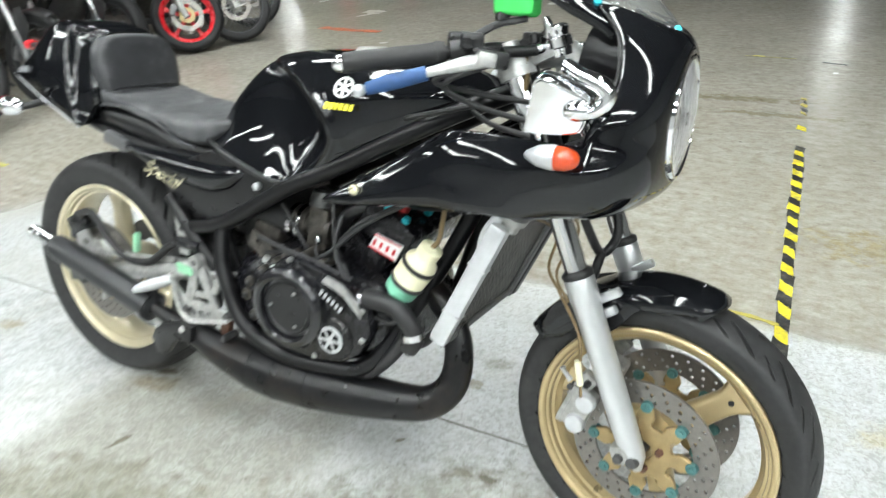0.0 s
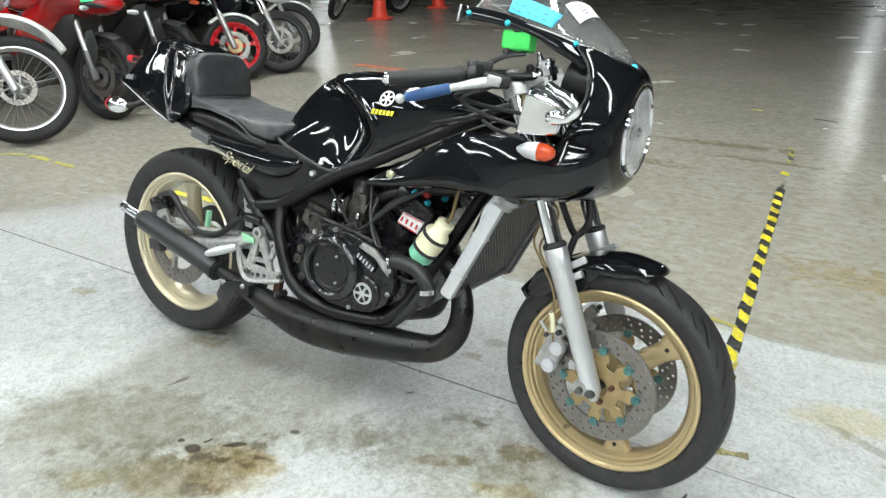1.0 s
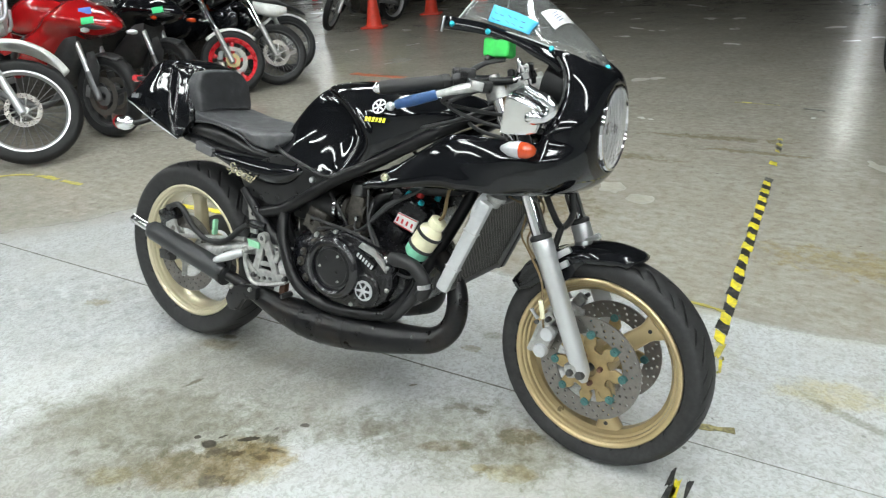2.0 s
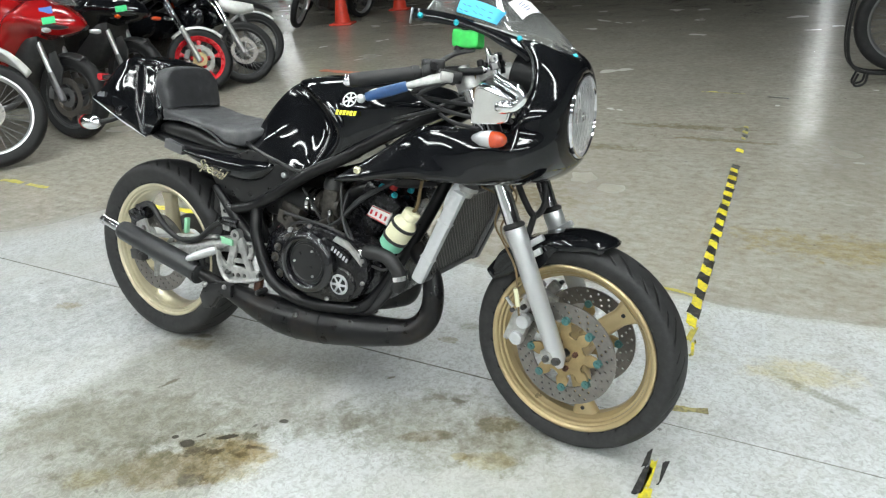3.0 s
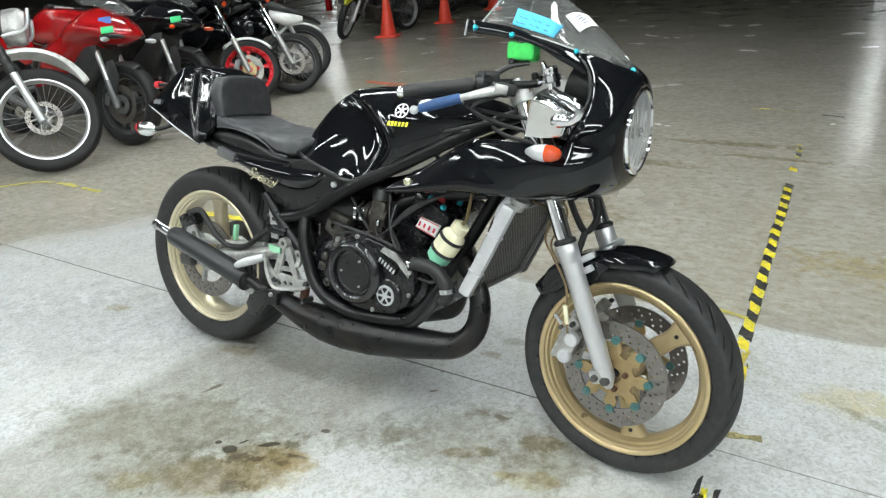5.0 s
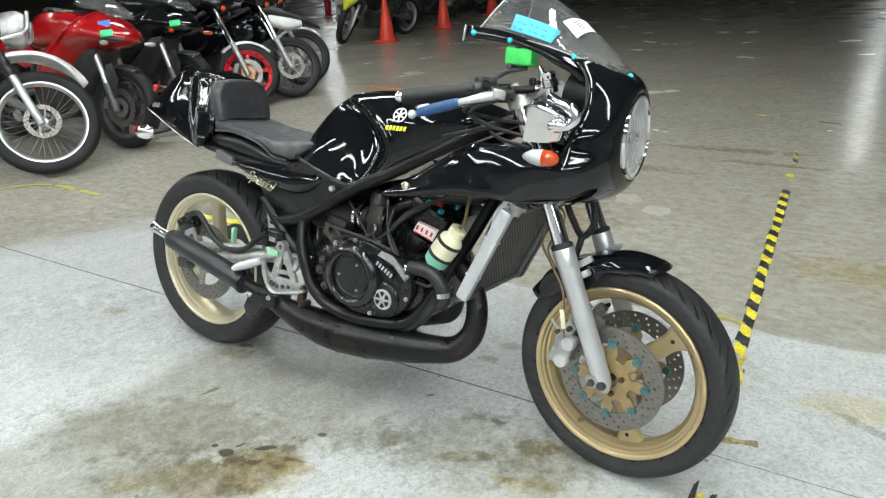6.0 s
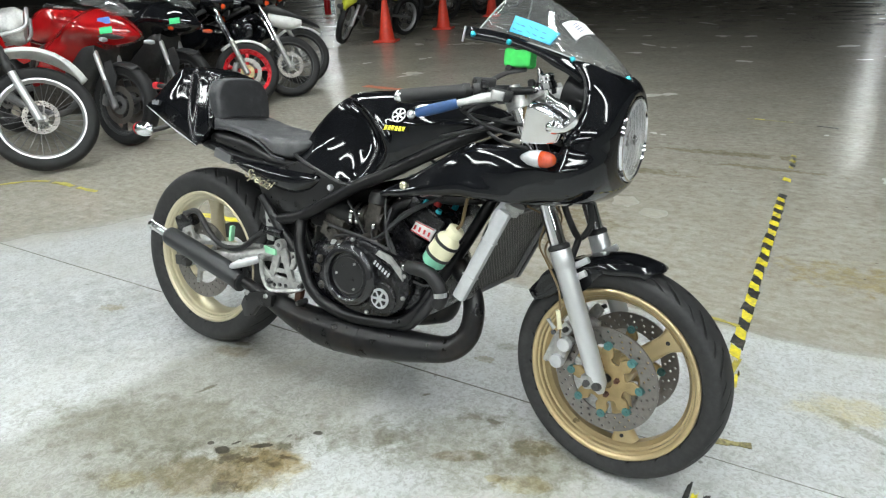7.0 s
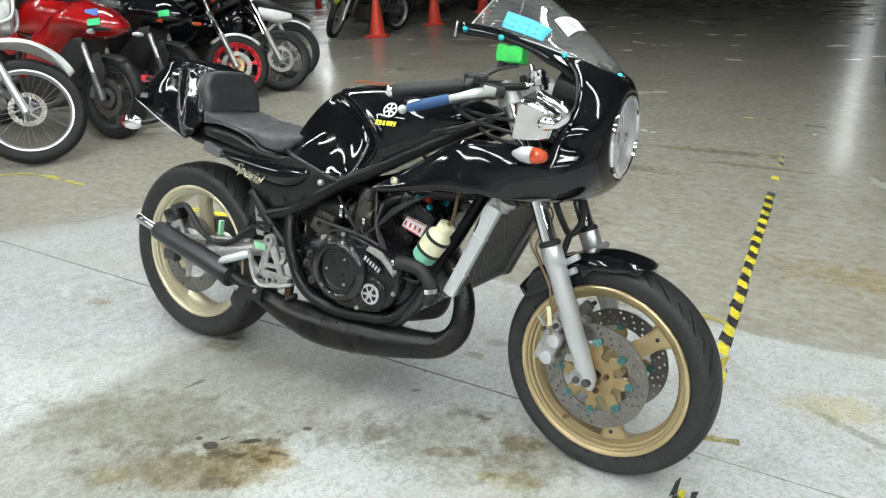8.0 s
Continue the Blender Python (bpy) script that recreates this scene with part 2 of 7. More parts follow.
def lathe(bm, profile, seg=48, centre=(0, 0, 0), axis=(0, 1, 0), closed=False):
    """Turn (along, radius) pairs about an axis through centre."""
    ax = Vector(axis).normalized()
    u = ax.orthogonal().normalized() if abs(ax.y) < 0.9 else Vector((1, 0, 0))
    u = (u - ax * u.dot(ax)).normalized()
    w = ax.cross(u)
    c = Vector(centre)
    prof = profile + [profile[0]] if closed else profile
    vs = []
    for h, r in (profile if closed else prof):
        if r < 1e-6:
            vs.append([bm.verts.new(c + ax * h)])
        else:
            vs.append([bm.verts.new(c + ax * h + (u * math.cos(a) + w * math.sin(a)) * r) for a in (2 * math.pi * k / seg for k in range(seg))])
    pairs = list(zip(vs, vs[1:] + ([vs[0]] if closed else [])))
    for a, b in (pairs if closed else pairs[:len(vs) - 1]):
        for i in range(seg):
            j = (i + 1) % seg
            if len(a) == 1 and len(b) == 1:
                continue
            if len(a) == 1:
                bm.faces.new((a[0], b[j], b[i]))
            elif len(b) == 1:
                bm.faces.new((a[i], a[j], b[0]))
            else:
                bm.faces.new((a[i], a[j], b[j], b[i]))
    return bm


def rbox(bm, centre, size, rot=(0, 0, 0), bevel=0.004, taper=1.0):
    """Box with rounded edges; taper narrows its top."""
    b = bmesh.new()
    bmesh.ops.create_cube(b, size=1)
    for v in b.verts:
        k = taper if v.co.z > 0 else 1.0
        v.co = Vector((v.co.x * size[0] * k, v.co.y * size[1] * k, v.co.z * size[2]))
    if bevel:
        bmesh.ops.bevel(b, geom=b.edges[:], offset=bevel, segments=2, profile=0.5, affect="EDGES")
    m = pose(*centre, *rot)
    back = {v: bm.verts.new(m @ v.co) for v in b.verts}
    for f in b.faces:
        bm.faces.new([back[v] for v in f.verts])
    b.free()
    return bm


def plate(bm, outline, y0, y1, holes=(), bevel=0.0):
    """Flat plate in the x-z plane with round holes (x, z, r), between y0 and y1."""
    b = bmesh.new()
    loops = [[(x, z) for x, z in outline]]
    for x, z, r in holes:
        k = 10
        loops.append([(x + r * math.cos(2 * math.pi * i / k), z + r * math.sin(2 * math.pi * i / k)) for i in range(k)])
    edges = []
    for lp in loops:
        vs = [b.verts.new((x, y0, z)) for x, z in lp]
        edges += [b.edges.new((vs[i], vs[(i + 1) % len(vs)])) for i in range(len(vs))]
    bmesh.ops.triangle_fill(b, use_beauty=True, use_dissolve=False, edges=edges)
    g = bmesh.ops.extrude_face_region(b, geom=b.faces[:])
    for v in g["geom"]:
        if isinstance(v, bmesh.types.BMVert):
            v.co.y = y1
    if bevel:
        sh = [e for e in b.edges if len(e.link_faces) == 2 and e.calc_face_angle(0) > 0.9]
        bmesh.ops.bevel(b, geom=sh, offset=bevel, segments=2, profile=0.5, affect="EDGES")
    back = {v: bm.verts.new(v.co) for v in b.verts}
    for f in b.faces:
        try:
            bm.faces.new([back[v] for v in f.verts])
        except ValueError:
            pass
    b.free()
    return bm


def lerp_table(table, x):
    """Smooth interpolation in rows of (x, a, b, ...)."""
    xs = [r[0] for r in table]
    if x <= xs[0]:
        return np.array(table[0][1:], float)
    if x >= xs[-1]:
        return np.array(table[-1][1:], float)
    i = max(k for k in range(len(xs) - 1) if xs[k] <= x)
    g = lambda k: np.array(table[max(0, min(len(xs) - 1, k))][1:], float)
    h = xs[i + 1] - xs[i]
    t = (x - xs[i]) / h
    def slope(k):
        a, c = max(0, k - 1), min(len(xs) - 1, k + 1)
        return (g(c) - g(a)) / (xs[c] - xs[a])
    return (2 * t ** 3 - 3 * t * t + 1) * g(i) + (t ** 3 - 2 * t * t + t) * h * slope(i) + (3 * t * t - 2 * t ** 3) * g(i + 1) + (t ** 3 - t * t) * h * slope(i + 1)


def body(bm, table, n=40, k=40, power=2.6, shape=None):
    """Closed body along x from rows (x, z bottom, z top, half width), in rounded sections."""
    xs = np.linspace(table[0][0], table[-1][0], n)
    rings = []
    for x in xs:
        zb, zt, w = lerp_table(table, x)
        ring = []
        for i in range(k):
            a = 2 * math.pi * i / k
            c, s = math.cos(a), math.sin(a)
            y = w * math.copysign(abs(c) ** (2 / power), c)
            z = (zb + zt) / 2 + (zt - zb) / 2 * math.copysign(abs(s) ** (2 / power), s)
            p = Vector((x, y, z))
            ring.append(shape(p) if shape else p)
        rings.append(ring)
    skin(bm, rings)
    return bm


def ball(bm, centre, r, scale=(1, 1, 1), seg=16):
    g = bmesh.ops.create_uvsphere(bm, u_segments=seg, v_segments=seg // 2 + 2, radius=r)
    for v in g["verts"]:
        v.co = Vector((v.co.x * scale[0], v.co.y * scale[1], v.co.z * scale[2])) + Vector(centre)
    return bm


def sstep(a, b, x):
    t = max(0.0, min(1.0, (x - a) / (b - a)))
    return t * t * (3 - 2 * t)

# ---- the black motorcycle ----
LEAN_DEG = -11.0
bike = empty("motorcycle", pose(0, 0, 0.002, LEAN_DEG), "black half-faired vintage sport motorcycle with gold wheels leaning on its stand", "motorcycle")
FW, FR = Vector((1.43, 0, 0.271)), 0.2725      # front wheel centre and tyre radius
RW, RR = Vector((0.0, 0, 0.302)), 0.304        # rear wheel
RAKE = Vector((-0.394, 0, 0.919)).normalized()
STEM = Vector((1.385, 0, 0.271))
STEER = Matrix.Translation(STEM) @ Matrix.Rotation(radians(-7.3), 4, RAKE) @ Matrix.Translation(-STEM)


def tyre_mesh(R, r_bead, half, pitch, seg=160):
    """Round-crowned tyre with slanted tread grooves, about the y axis."""
    bm = bmesh.new()
    prof = []
    bead = half * 0.8
    rows = 30
    mid = r_bead + (R - r_bead) * 0.52
    for i in range(rows + 1):
        a = math.pi * i / rows
        c, s = math.cos(a), math.sin(a)
        y = -half * math.copysign(abs(c) ** 0.9, c)
        r = mid + (R - mid) * abs(s) ** 0.85
        prof.append((y, r))
    prof = [(-bead, r_bead), (-half * 0.97, r_bead + (mid - r_bead) * 0.55)] + prof + [(half * 0.97, r_bead + (mid - r_bead) * 0.55), (bead, r_bead)]
    rings = []
    for k in range(seg):
        th = 2 * math.pi * k / seg
        ring = []
        for y, r in prof:
            ring.append((r * math.cos(th), y, r * math.sin(th)))
        rings.append(ring)
    vs = [[bm.verts.new(p) for p in r] for r in rings]
    for i in range(seg):
        a, b = vs[i], vs[(i + 1) % seg]
        for j in range(len(prof) - 1):
            bm.faces.new((a[j], b[j], b[j + 1], a[j + 1]))
    return bm


def rim_mesh(r, half):
    """Wheel rim: flange lips, stepped barrel and drop centre."""
    bm = bmesh.new()
    out = [(half + 0.001, r + 0.004), (half + 0.003, r + 0.001), (half + 0.002, r - 0.005), (half - 0.002, r - 0.009), (half - 0.006, r - 0.010), (half - 0.008, r - 0.0145), (half - 0.012, r - 0.016), (half - 0.017, r - 0.0165), (half - 0.019, r - 0.022), (half - 0.024, r - 0.0245), (0.012, r - 0.031)]
    p = out + [(-y, q) for y, q in out[::-1]] + [(-half + 0.006, r + 0.004), (-half + 0.012, r - 0.006), (half - 0.012, r - 0.006), (half - 0.006, r + 0.004)]
    lathe(bm, p, 96, closed=True)
    return bm


def spoke_mesh(r0, r1, w0, w1, t0, t1):
    """One cast spoke along +x, waisted, with rounded edges and flared foot."""
    bm = bmesh.new()
    rings = []
    for i in range(13):
        t = i / 12
        x = r0 + (r1 - r0) * t
        w = w0 + (w1 - w0) * t + 0.02 * max(0, t - 0.8) / 0.2 * 0.8
        d = t0 + (t1 - t0) * t
        ring = []
        for k in range(16):
            a = 2 * math.pi * k / 16
            c, s = math.cos(a), math.sin(a)
            ring.append((x, d * math.copysign(abs(s) ** 0.6, s), w * math.copysign(abs(c) ** 0.6, c)))
        rings.append(ring)
    skin(bm, rings)
    return bm


def disc_mesh(r_in, r_out, rows, per_row, hole):
    """Drilled brake disc, a flat ring 5 mm thick with real holes."""
    bm = bmesh.new()
    hs = []
    for i in range(rows):
        rr = r_in + (r_out - r_in) * (i + 0.75) / (rows + 0.5)
        for k in range(per_row):
            a = 2 * math.pi * (k + i * 0.34) / per_row
            hs.append((rr * math.cos(a), rr * math.sin(a), hole))
    edges = []
    loops = [[(R * math.cos(2 * math.pi * k / 72), R * math.sin(2 * math.pi * k / 72)) for k in range(72)] for R in (r_out, r_in)]
    loops += [[(x + r * math.cos(2 * math.pi * k / 8), z + r * math.sin(2 * math.pi * k / 8)) for k in range(8)] for x, z, r in hs]
    for lp in loops:
        vs = [bm.verts.new((x, -0.0025, z)) for x, z in lp]
        edges += [bm.edges.new((vs[i], vs[(i + 1) % len(vs)])) for i in range(len(vs))]
    bmesh.ops.triangle_fill(bm, use_beauty=True, use_dissolve=False, edges=edges)
    g = bmesh.ops.extrude_face_region(bm, geom=bm.faces[:])
    for v in g["geom"]:
        if isinstance(v, bmesh.types.BMVert):
            v.co.y = 0.0025
    return bm


def around_y(deg):
    return Matrix.Rotation(radians(-deg), 4, "Y")


# front wheel
fm = STEER @ Matrix.Translation(FW)
part("front_tyre", tyre_mesh(FR, 0.2192, 0.050, 26), FRONT_TREAD, bike, "black grooved rubber tyre", fm)
part("front_rim", rim_mesh(0.2140, 0.043), GOLD, bike, "gold painted wheel rim", fm)
for deg in (43, -77, 163):
    sp = part("wheel_spoke", spoke_mesh(0.03, 0.1835, 0.026, 0.021, 0.022, 0.016), GOLD, bike, "", fm @ around_y(deg))
    part("spoke_hole", lathe(bmesh.new(), [(-0.0185, 0), (-0.0185, 0.005), (-0.012, 0.005)], 14, (0.165, 0, 0)), HOSE, sp)
part("front_hub", lathe(bmesh.new(), [(-0.06, 0.012), (-0.06, 0.03), (-0.045, 0.034), (-0.03, 0.042), (0.03, 0.042), (0.045, 0.034), (0.06, 0.03), (0.06, 0.012)], 40), GOLD, bike, "", fm)
for side in (-1, 1):
    d = part("brake_disc", disc_mesh(0.088, 0.131, 3, 26, 0.0035), STEEL, bike, "drilled steel brake disc", fm @ Matrix.Translation((0, side * 0.066, 0)))
    bm = bmesh.new()
    na, nr = 160, 18
    grid = []
    for i in range(na):
        a = 2 * math.pi * i / na
        far = 0.075 + 0.019 * math.cos(8 * a)
        grid.append([bm.verts.new((r * math.cos(a), 0, r * math.sin(a))) for r in (0.02 + (far - 0.02) * j / nr for j in range(nr + 1))])
    for i in range(na):
        for j in range(nr):
            q = (grid[i][j], grid[(i + 1) % na][j], grid[(i + 1) % na][j + 1], grid[i][j + 1])
            c = (q[0].co + q[2].co) / 2
            turn = math.atan2(c.z, c.x) * 8 / (2 * math.pi)
            off = (turn - math.floor(turn) - 0.5) * 2 * math.pi / 8 * c.length
            if (off / 0.0125) ** 2 + ((c.length - 0.060) / 0.0085) ** 2 > 1:
                bm.faces.new(q)
    car = part("disc_carrier", bm, CARRIER, d, "gold cast disc carrier", Matrix.Translation((0, side * 0.004, 0)))
    sol = car.modifiers.new("cast", "SOLIDIFY")
    sol.thickness = 0.008
    sol.offset = 0
    for k in range(8):
        a = 2 * math.pi * k / 8
        part("disc_button", lathe(bmesh.new(), [(-0.011, 0), (-0.011, 0.004), (-0.009, 0.0045), (-0.0095, 0.0095), (-0.006, 0.0105), (0.01, 0.0105), (0.01, 0)], 18, (0.088 * math.cos(a), side * 0.002, 0.088 * math.sin(a))), TEAL, d, "")
        part("disc_bolt", lathe(bmesh.new(), [(-0.008, 0), (-0.008, 0.005), (-0.003, 0.007), (0.004, 0.007)], 6, (0.034 * math.cos(a + 0.3), side * 0.012, 0.034 * math.sin(a + 0.3))), RUST, d, "") if k % 2 == 0 else None
    # calipers behind the fork leg
    bm = bmesh.new()
    cx, cz = -0.118, 0.05
    rbox(bm, (cx + 0.004, side * 0.088, cz), (0.044, 0.028, 0.088), (0, 20, 0), 0.009)
    rbox(bm, (cx + 0.012, side * 0.082, cz + 0.055), (0.03, 0.018, 0.034), (0, 35, 0), 0.005)
    rbox(bm, (cx, side * 0.05, cz), (0.055, 0.026, 0.1), (0, 20, 0), 0.008)
    rbox(bm, (cx - 0.018, side * 0.068, cz + 0.003), (0.016, 0.06, 0.09), (0, 20, 0), 0.005)
    cal = part("brake_caliper", bm, ALLOY, bike, "silver cast brake caliper", fm)
    for dz in (-0.024, 0.024):
        part("piston_cap", lathe(bmesh.new(), [(-0.01, 0), (-0.01, 0.013), (-0.008, 0.0165), (0.0, 0.018), (0.006, 0.018), (0.006, 0)], 24, (cx + 0.012 + dz * 0.35, side * 0.104, cz + dz), (0, 1 if side < 0 else -1, 0)), PLATE, cal, "pale round piston cap")
    part("caliper_bolt", lathe(bmesh.new(), [(-0.006, 0), (-0.006, 0.006), (0.006, 0.007)], 8, (cx + 0.02, side * 0.106, cz + 0.062)), DARKSTEEL, cal)
for side in (-1, 1):
    part("caliper_bridge_bolt", lathe(bmesh.new(), [(-0.004, 0), (-0.004, 0.005), (0.004, 0.006), (0.004, 0)], 8, (-0.128, side * 0.106, 0.098), (0, side, 0)), DARKSTEEL, bike, "", fm)
    part("bleed_nipple", tube(bmesh.new(), [(-0.135, side * 0.09, 0.10, 0.005), (-0.148, side * 0.092, 0.115, 0.004), (-0.152, side * 0.092, 0.122, 0.006)], 0.004, 8, 2), PLATE, bike, "", fm)
axle = bmesh.new()
lathe(axle, [(-0.125, 0), (-0.125, 0.009), (-0.117, 0.012), (-0.112, 0.012), (-0.112, 0.009), (0.112, 0.009), (0.112, 0.014), (0.125, 0.014), (0.125, 0)], 20)
part("front_axle", axle, DARKSTEEL, bike, "", fm)

# fork
for side in (-1, 1):
    y = side * 0.1
    p = lambda s: FW + RAKE * s + Vector((-0.003, y, 0))
    bm = bmesh.new()
    q = [p(s) for s in (-0.024, -0.01, 0.0, 0.03, 0.1, 0.2, 0.29, 0.325)]
    tube(bm, [(*q[0], 0.008), (*q[1], 0.016), (*q[2], 0.0205), (*q[3], 0.022), (*q[4], 0.0228), (*q[5], 0.0236), (*q[6], 0.024), (*q[7], 0.0245)], 0.02, 24, 4)
    sl = part("fork_slider", bm, SILVER, bike, "silver painted fork slider", STEER)
    b2 = bmesh.new()
    lathe(b2, [(-0.02, 0.0243), (-0.014, 0.0255), (0.022, 0.0258), (0.025, 0.0248), (0.026, 0.02)], 28, p(0.305), RAKE)
    part("slider_collar", b2, SILVER, sl)
    b2 = bmesh.new()
    lathe(b2, [(0, 0.0255), (0.006, 0.027), (0.01, 0.026), (0.014, 0.021), (0.014, 0.019)], 28, p(0.331), RAKE)
    part("dust_seal", b2, HOSE, sl, "black rubber dust seal")
    b2 = bmesh.new()
    rbox(b2, p(0.008) + Vector((-0.014, side * 0.006, -0.002)), (0.04, 0.034, 0.038), (0, -23, 0), 0.01)
    part("axle_lug", b2, ALLOY, sl)
    b2 = bmesh.new()
    lathe(b2, [(-0.016, 0), (-0.016, 0.007), (-0.009, 0.009), (0.01, 0.009)], 8, p(0.008) + Vector((-0.016, side * 0.018, -0.004)), (0, -side, 0))
    part("pinch_bolt", b2, DARKSTEEL, sl)
    b2 = bmesh.new()
    rbox(b2, p(0.288) + Vector((0.032, -side * 0.02, 0.012)), (0.045, 0.012, 0.016), (0, -35, 0), 0.004)
    rbox(b2, p(0.268) + Vector((0.028, -side * 0.02, 0.002)), (0.026, 0.014, 0.016), (0, -35, 0), 0.004)
    part("fender_bracket", b2, SILVER, sl)
    bm = bmesh.new()
    tube(bm, [p(0.33), p(0.5), p(0.71)], 0.0192, 24, 4)
    part("fork_tube", bm, CHROME, bike, "chrome fork tube", STEER)
    bm = bmesh.new()
    lathe(bm, [(0, 0.0), (0, 0.024), (0.014, 0.024), (0.018, 0.018), (0.03, 0.017), (0.03, 0)], 24, p(0.70), RAKE)
    part("fork_cap", bm, ALLOY, bike, "", STEER)
# lower yoke and top clamp
low = FW + RAKE * 0.52
bm = bmesh.new()
rbox(bm, low + Vector((-0.02, 0, 0)), (0.07, 0.25, 0.035), (0, -23, 0), 0.01)
part("lower_yoke", bm, SATIN, bike, "", STEER)
top = FW + RAKE * 0.688
bm = bmesh.new()
for side in (-1, 1):
    tube(bm, [(*(top + Vector((-0.045, 0, 0.0))), 0.02), (*(top + Vector((-0.02, side * 0.05, 0))), 0.016), (*(top + Vector((0, side * 0.1, 0))), 0.017)], 0.016, 12, 4, 0.7)
    lathe(bm, [(-0.014, 0.019), (-0.014, 0.03), (0.014, 0.03), (0.014, 0.019)], 24, top + Vector((0, side * 0.1, 0)), RAKE)
part("top_clamp", bm, ALLOY, bike, "cast alloy top clamp", STEER)
bm = bmesh.new()
tube(bm, [STEM + RAKE * 0.5, STEM + RAKE * 0.69], 0.026, 18, 2)
part("steering_head", bm, FRAMEBLK, bike)

# front fender
bm = bmesh.new()
rings = []
for i in range(25):
    t = i / 24
    a = radians(72 + 73 * t)
    drop = 0.012 + 0.012 * sstep(0.0, 0.3, t) + 0.022 * sstep(0.5, 0.7, t) - 0.018 * sstep(0.85, 1, t)
    wid = 0.052 + 0.014 * sstep(0, 0.35, t) - 0.004 * sstep(0.9, 1, t)
    ring = []
    for j in range(17):
        s = -1 + 2 * j / 16
        r = 0.294 - 0.012 * abs(s) ** 2.5 - drop * max(0.0, (abs(s) - 0.6) / 0.4) ** 1.2
        if i == 0:
            r -= 0.003
        b = a + radians(4.5) * abs(s) ** 1.5 * (1 - sstep(0.0, 0.25, t))
        ring.append((r * math.cos(b), wid * math.sin(s * math.pi / 2 * 0.98), r * math.sin(b)))
    rings.append(ring)
skin(bm, rings, closed=False, caps=False)
fender = part("front_fender", bm, GLOSS, bike, "glossy black front mudguard", fm)
sol = fender.modifiers.new("shell", "SOLIDIFY")
sol.thickness = 0.003

for side in (-1, 1):
    ol = [(-0.212, 0.178), (-0.192, 0.224), (-0.15, 0.252), (-0.08, 0.266), (-0.035, 0.262), (-0.05, 0.244), (-0.072, 0.212), (-0.095, 0.196), (-0.12, 0.2), (-0.15, 0.203), (-0.178, 0.18), (-0.198, 0.166)]
    part("fender_side_plate", plate(bmesh.new(), [tuple(q) for q in smooth_path(ol + [ol[0]], 4)[:-1]], side * 0.062, side * 0.067, bevel=0.002), GLOSS, fender)

# rear wheel
rm = Matrix.Translation(RW)
part("rear_tyre", tyre_mesh(RR, 0.2297, 0.071, 26), REAR_TREAD, bike, "black grooved rubber tyre", rm)
part("rear_rim", rim_mesh(0.2245, 0.056), PALEGOLD, bike, "pale gold wheel rim", rm)
for deg in (93, -27, 213):
    part("wheel_spoke", spoke_mesh(0.04, 0.193, 0.022, 0.017, 0.024, 0.018), PALEGOLD, bike, "", rm @ around_y(deg))
part("rear_hub", lathe(bmesh.new(), [(-0.06, 0.015), (-0.06, 0.035), (-0.04, 0.05), (0.04, 0.055), (0.07, 0.04), (0.07, 0.015)], 40), PALEGOLD, bike, "", rm)
d = part("rear_disc", disc_mesh(0.085, 0.135, 3, 24, 0.004), STEEL, bike, "drilled steel brake disc", rm @ Matrix.Translation((0, -0.07, 0)))
bm = bmesh.new()
for k in range(5):
    a = 2 * math.pi * k / 5 + 0.5
    tube(bm, [(0.035 * math.cos(a), 0, 0.035 * math.sin(a)), (0.09 * math.cos(a + 0.2), 0, 0.09 * math.sin(a + 0.2))], 0.009, 8, 3)
lathe(bm, [(-0.006, 0.02), (-0.006, 0.045), (0.006, 0.045), (0.006, 0.02)], 32)
part("disc_carrier", bm, ALLOY, d)
part("sprocket", lathe(bmesh.new(), [(0.076, 0.05), (0.076, 0.105), (0.083, 0.105), (0.083, 0.05)], 48), DARKSTEEL, bike, "", rm)
bm = bmesh.new()
rbox(bm, (-0.055, -0.085, 0.43), (0.085, 0.04, 0.05), (0, -25, 0), 0.01)
rbox(bm, (-0.075, -0.085, 0.41), (0.03, 0.035, 0.06), (0, 10, 0), 0.008)
rc = part("rear_caliper", bm, CASEBLK, bike, "black rear brake caliper")
bm = bmesh.new()
plate(bm, [(-0.075, 0.405), (-0.05, 0.45), (-0.035, 0.45), (0.012, 0.33), (-0.02, 0.3), (-0.045, 0.32)], -0.1, -0.09, [(-0.03, 0.385, 0.011), (-0.018, 0.345, 0.009)], 0.002)
part("caliper_bracket", bm, ALLOY, rc, "bare alloy bracket")
for p in ((-0.068, 0.44), (-0.03, 0.455)):
    part("caliper_bolt", lathe(bmesh.new(), [(-0.008, 0), (-0.008, 0.007), (0.004, 0.008)], 8, (p[0], -0.105, p[1])), DARKSTEEL, rc)

# swingarm
bm = bmesh.new()
for side in (-1, 1):
    tube(bm, [(-0.045, side * 0.108, 0.302, 0.02), (0.02, side * 0.108, 0.312, 0.024), (0.2, side * 0.112, 0.36, 0.026), (0.36, side * 0.115, 0.395, 0.028), (0.52, side * 0.11, 0.40, 0.03)], 0.025, 12, 4, 0.6)
tube(bm, [(0.38, -0.11, 0.395), (0.38, 0.11, 0.395)], 0.03, 12, 2)
sw = part("swingarm", bm, ALLOY, bike, "bare alloy swingarm")
part("rear_axle", lathe(bmesh.new(), [(-0.15, 0), (-0.15, 0.011), (-0.14, 0.016), (-0.128, 0.016), (-0.128, 0.01), (0.14, 0.01), (0.15, 0.014), (0.15, 0)], 16, RW), DARKSTEEL, sw)
bm = bmesh.new()
rbox(bm, (-0.03, -0.13, 0.303), (0.06, 0.012, 0.034), (0, -6, 0), 0.003)
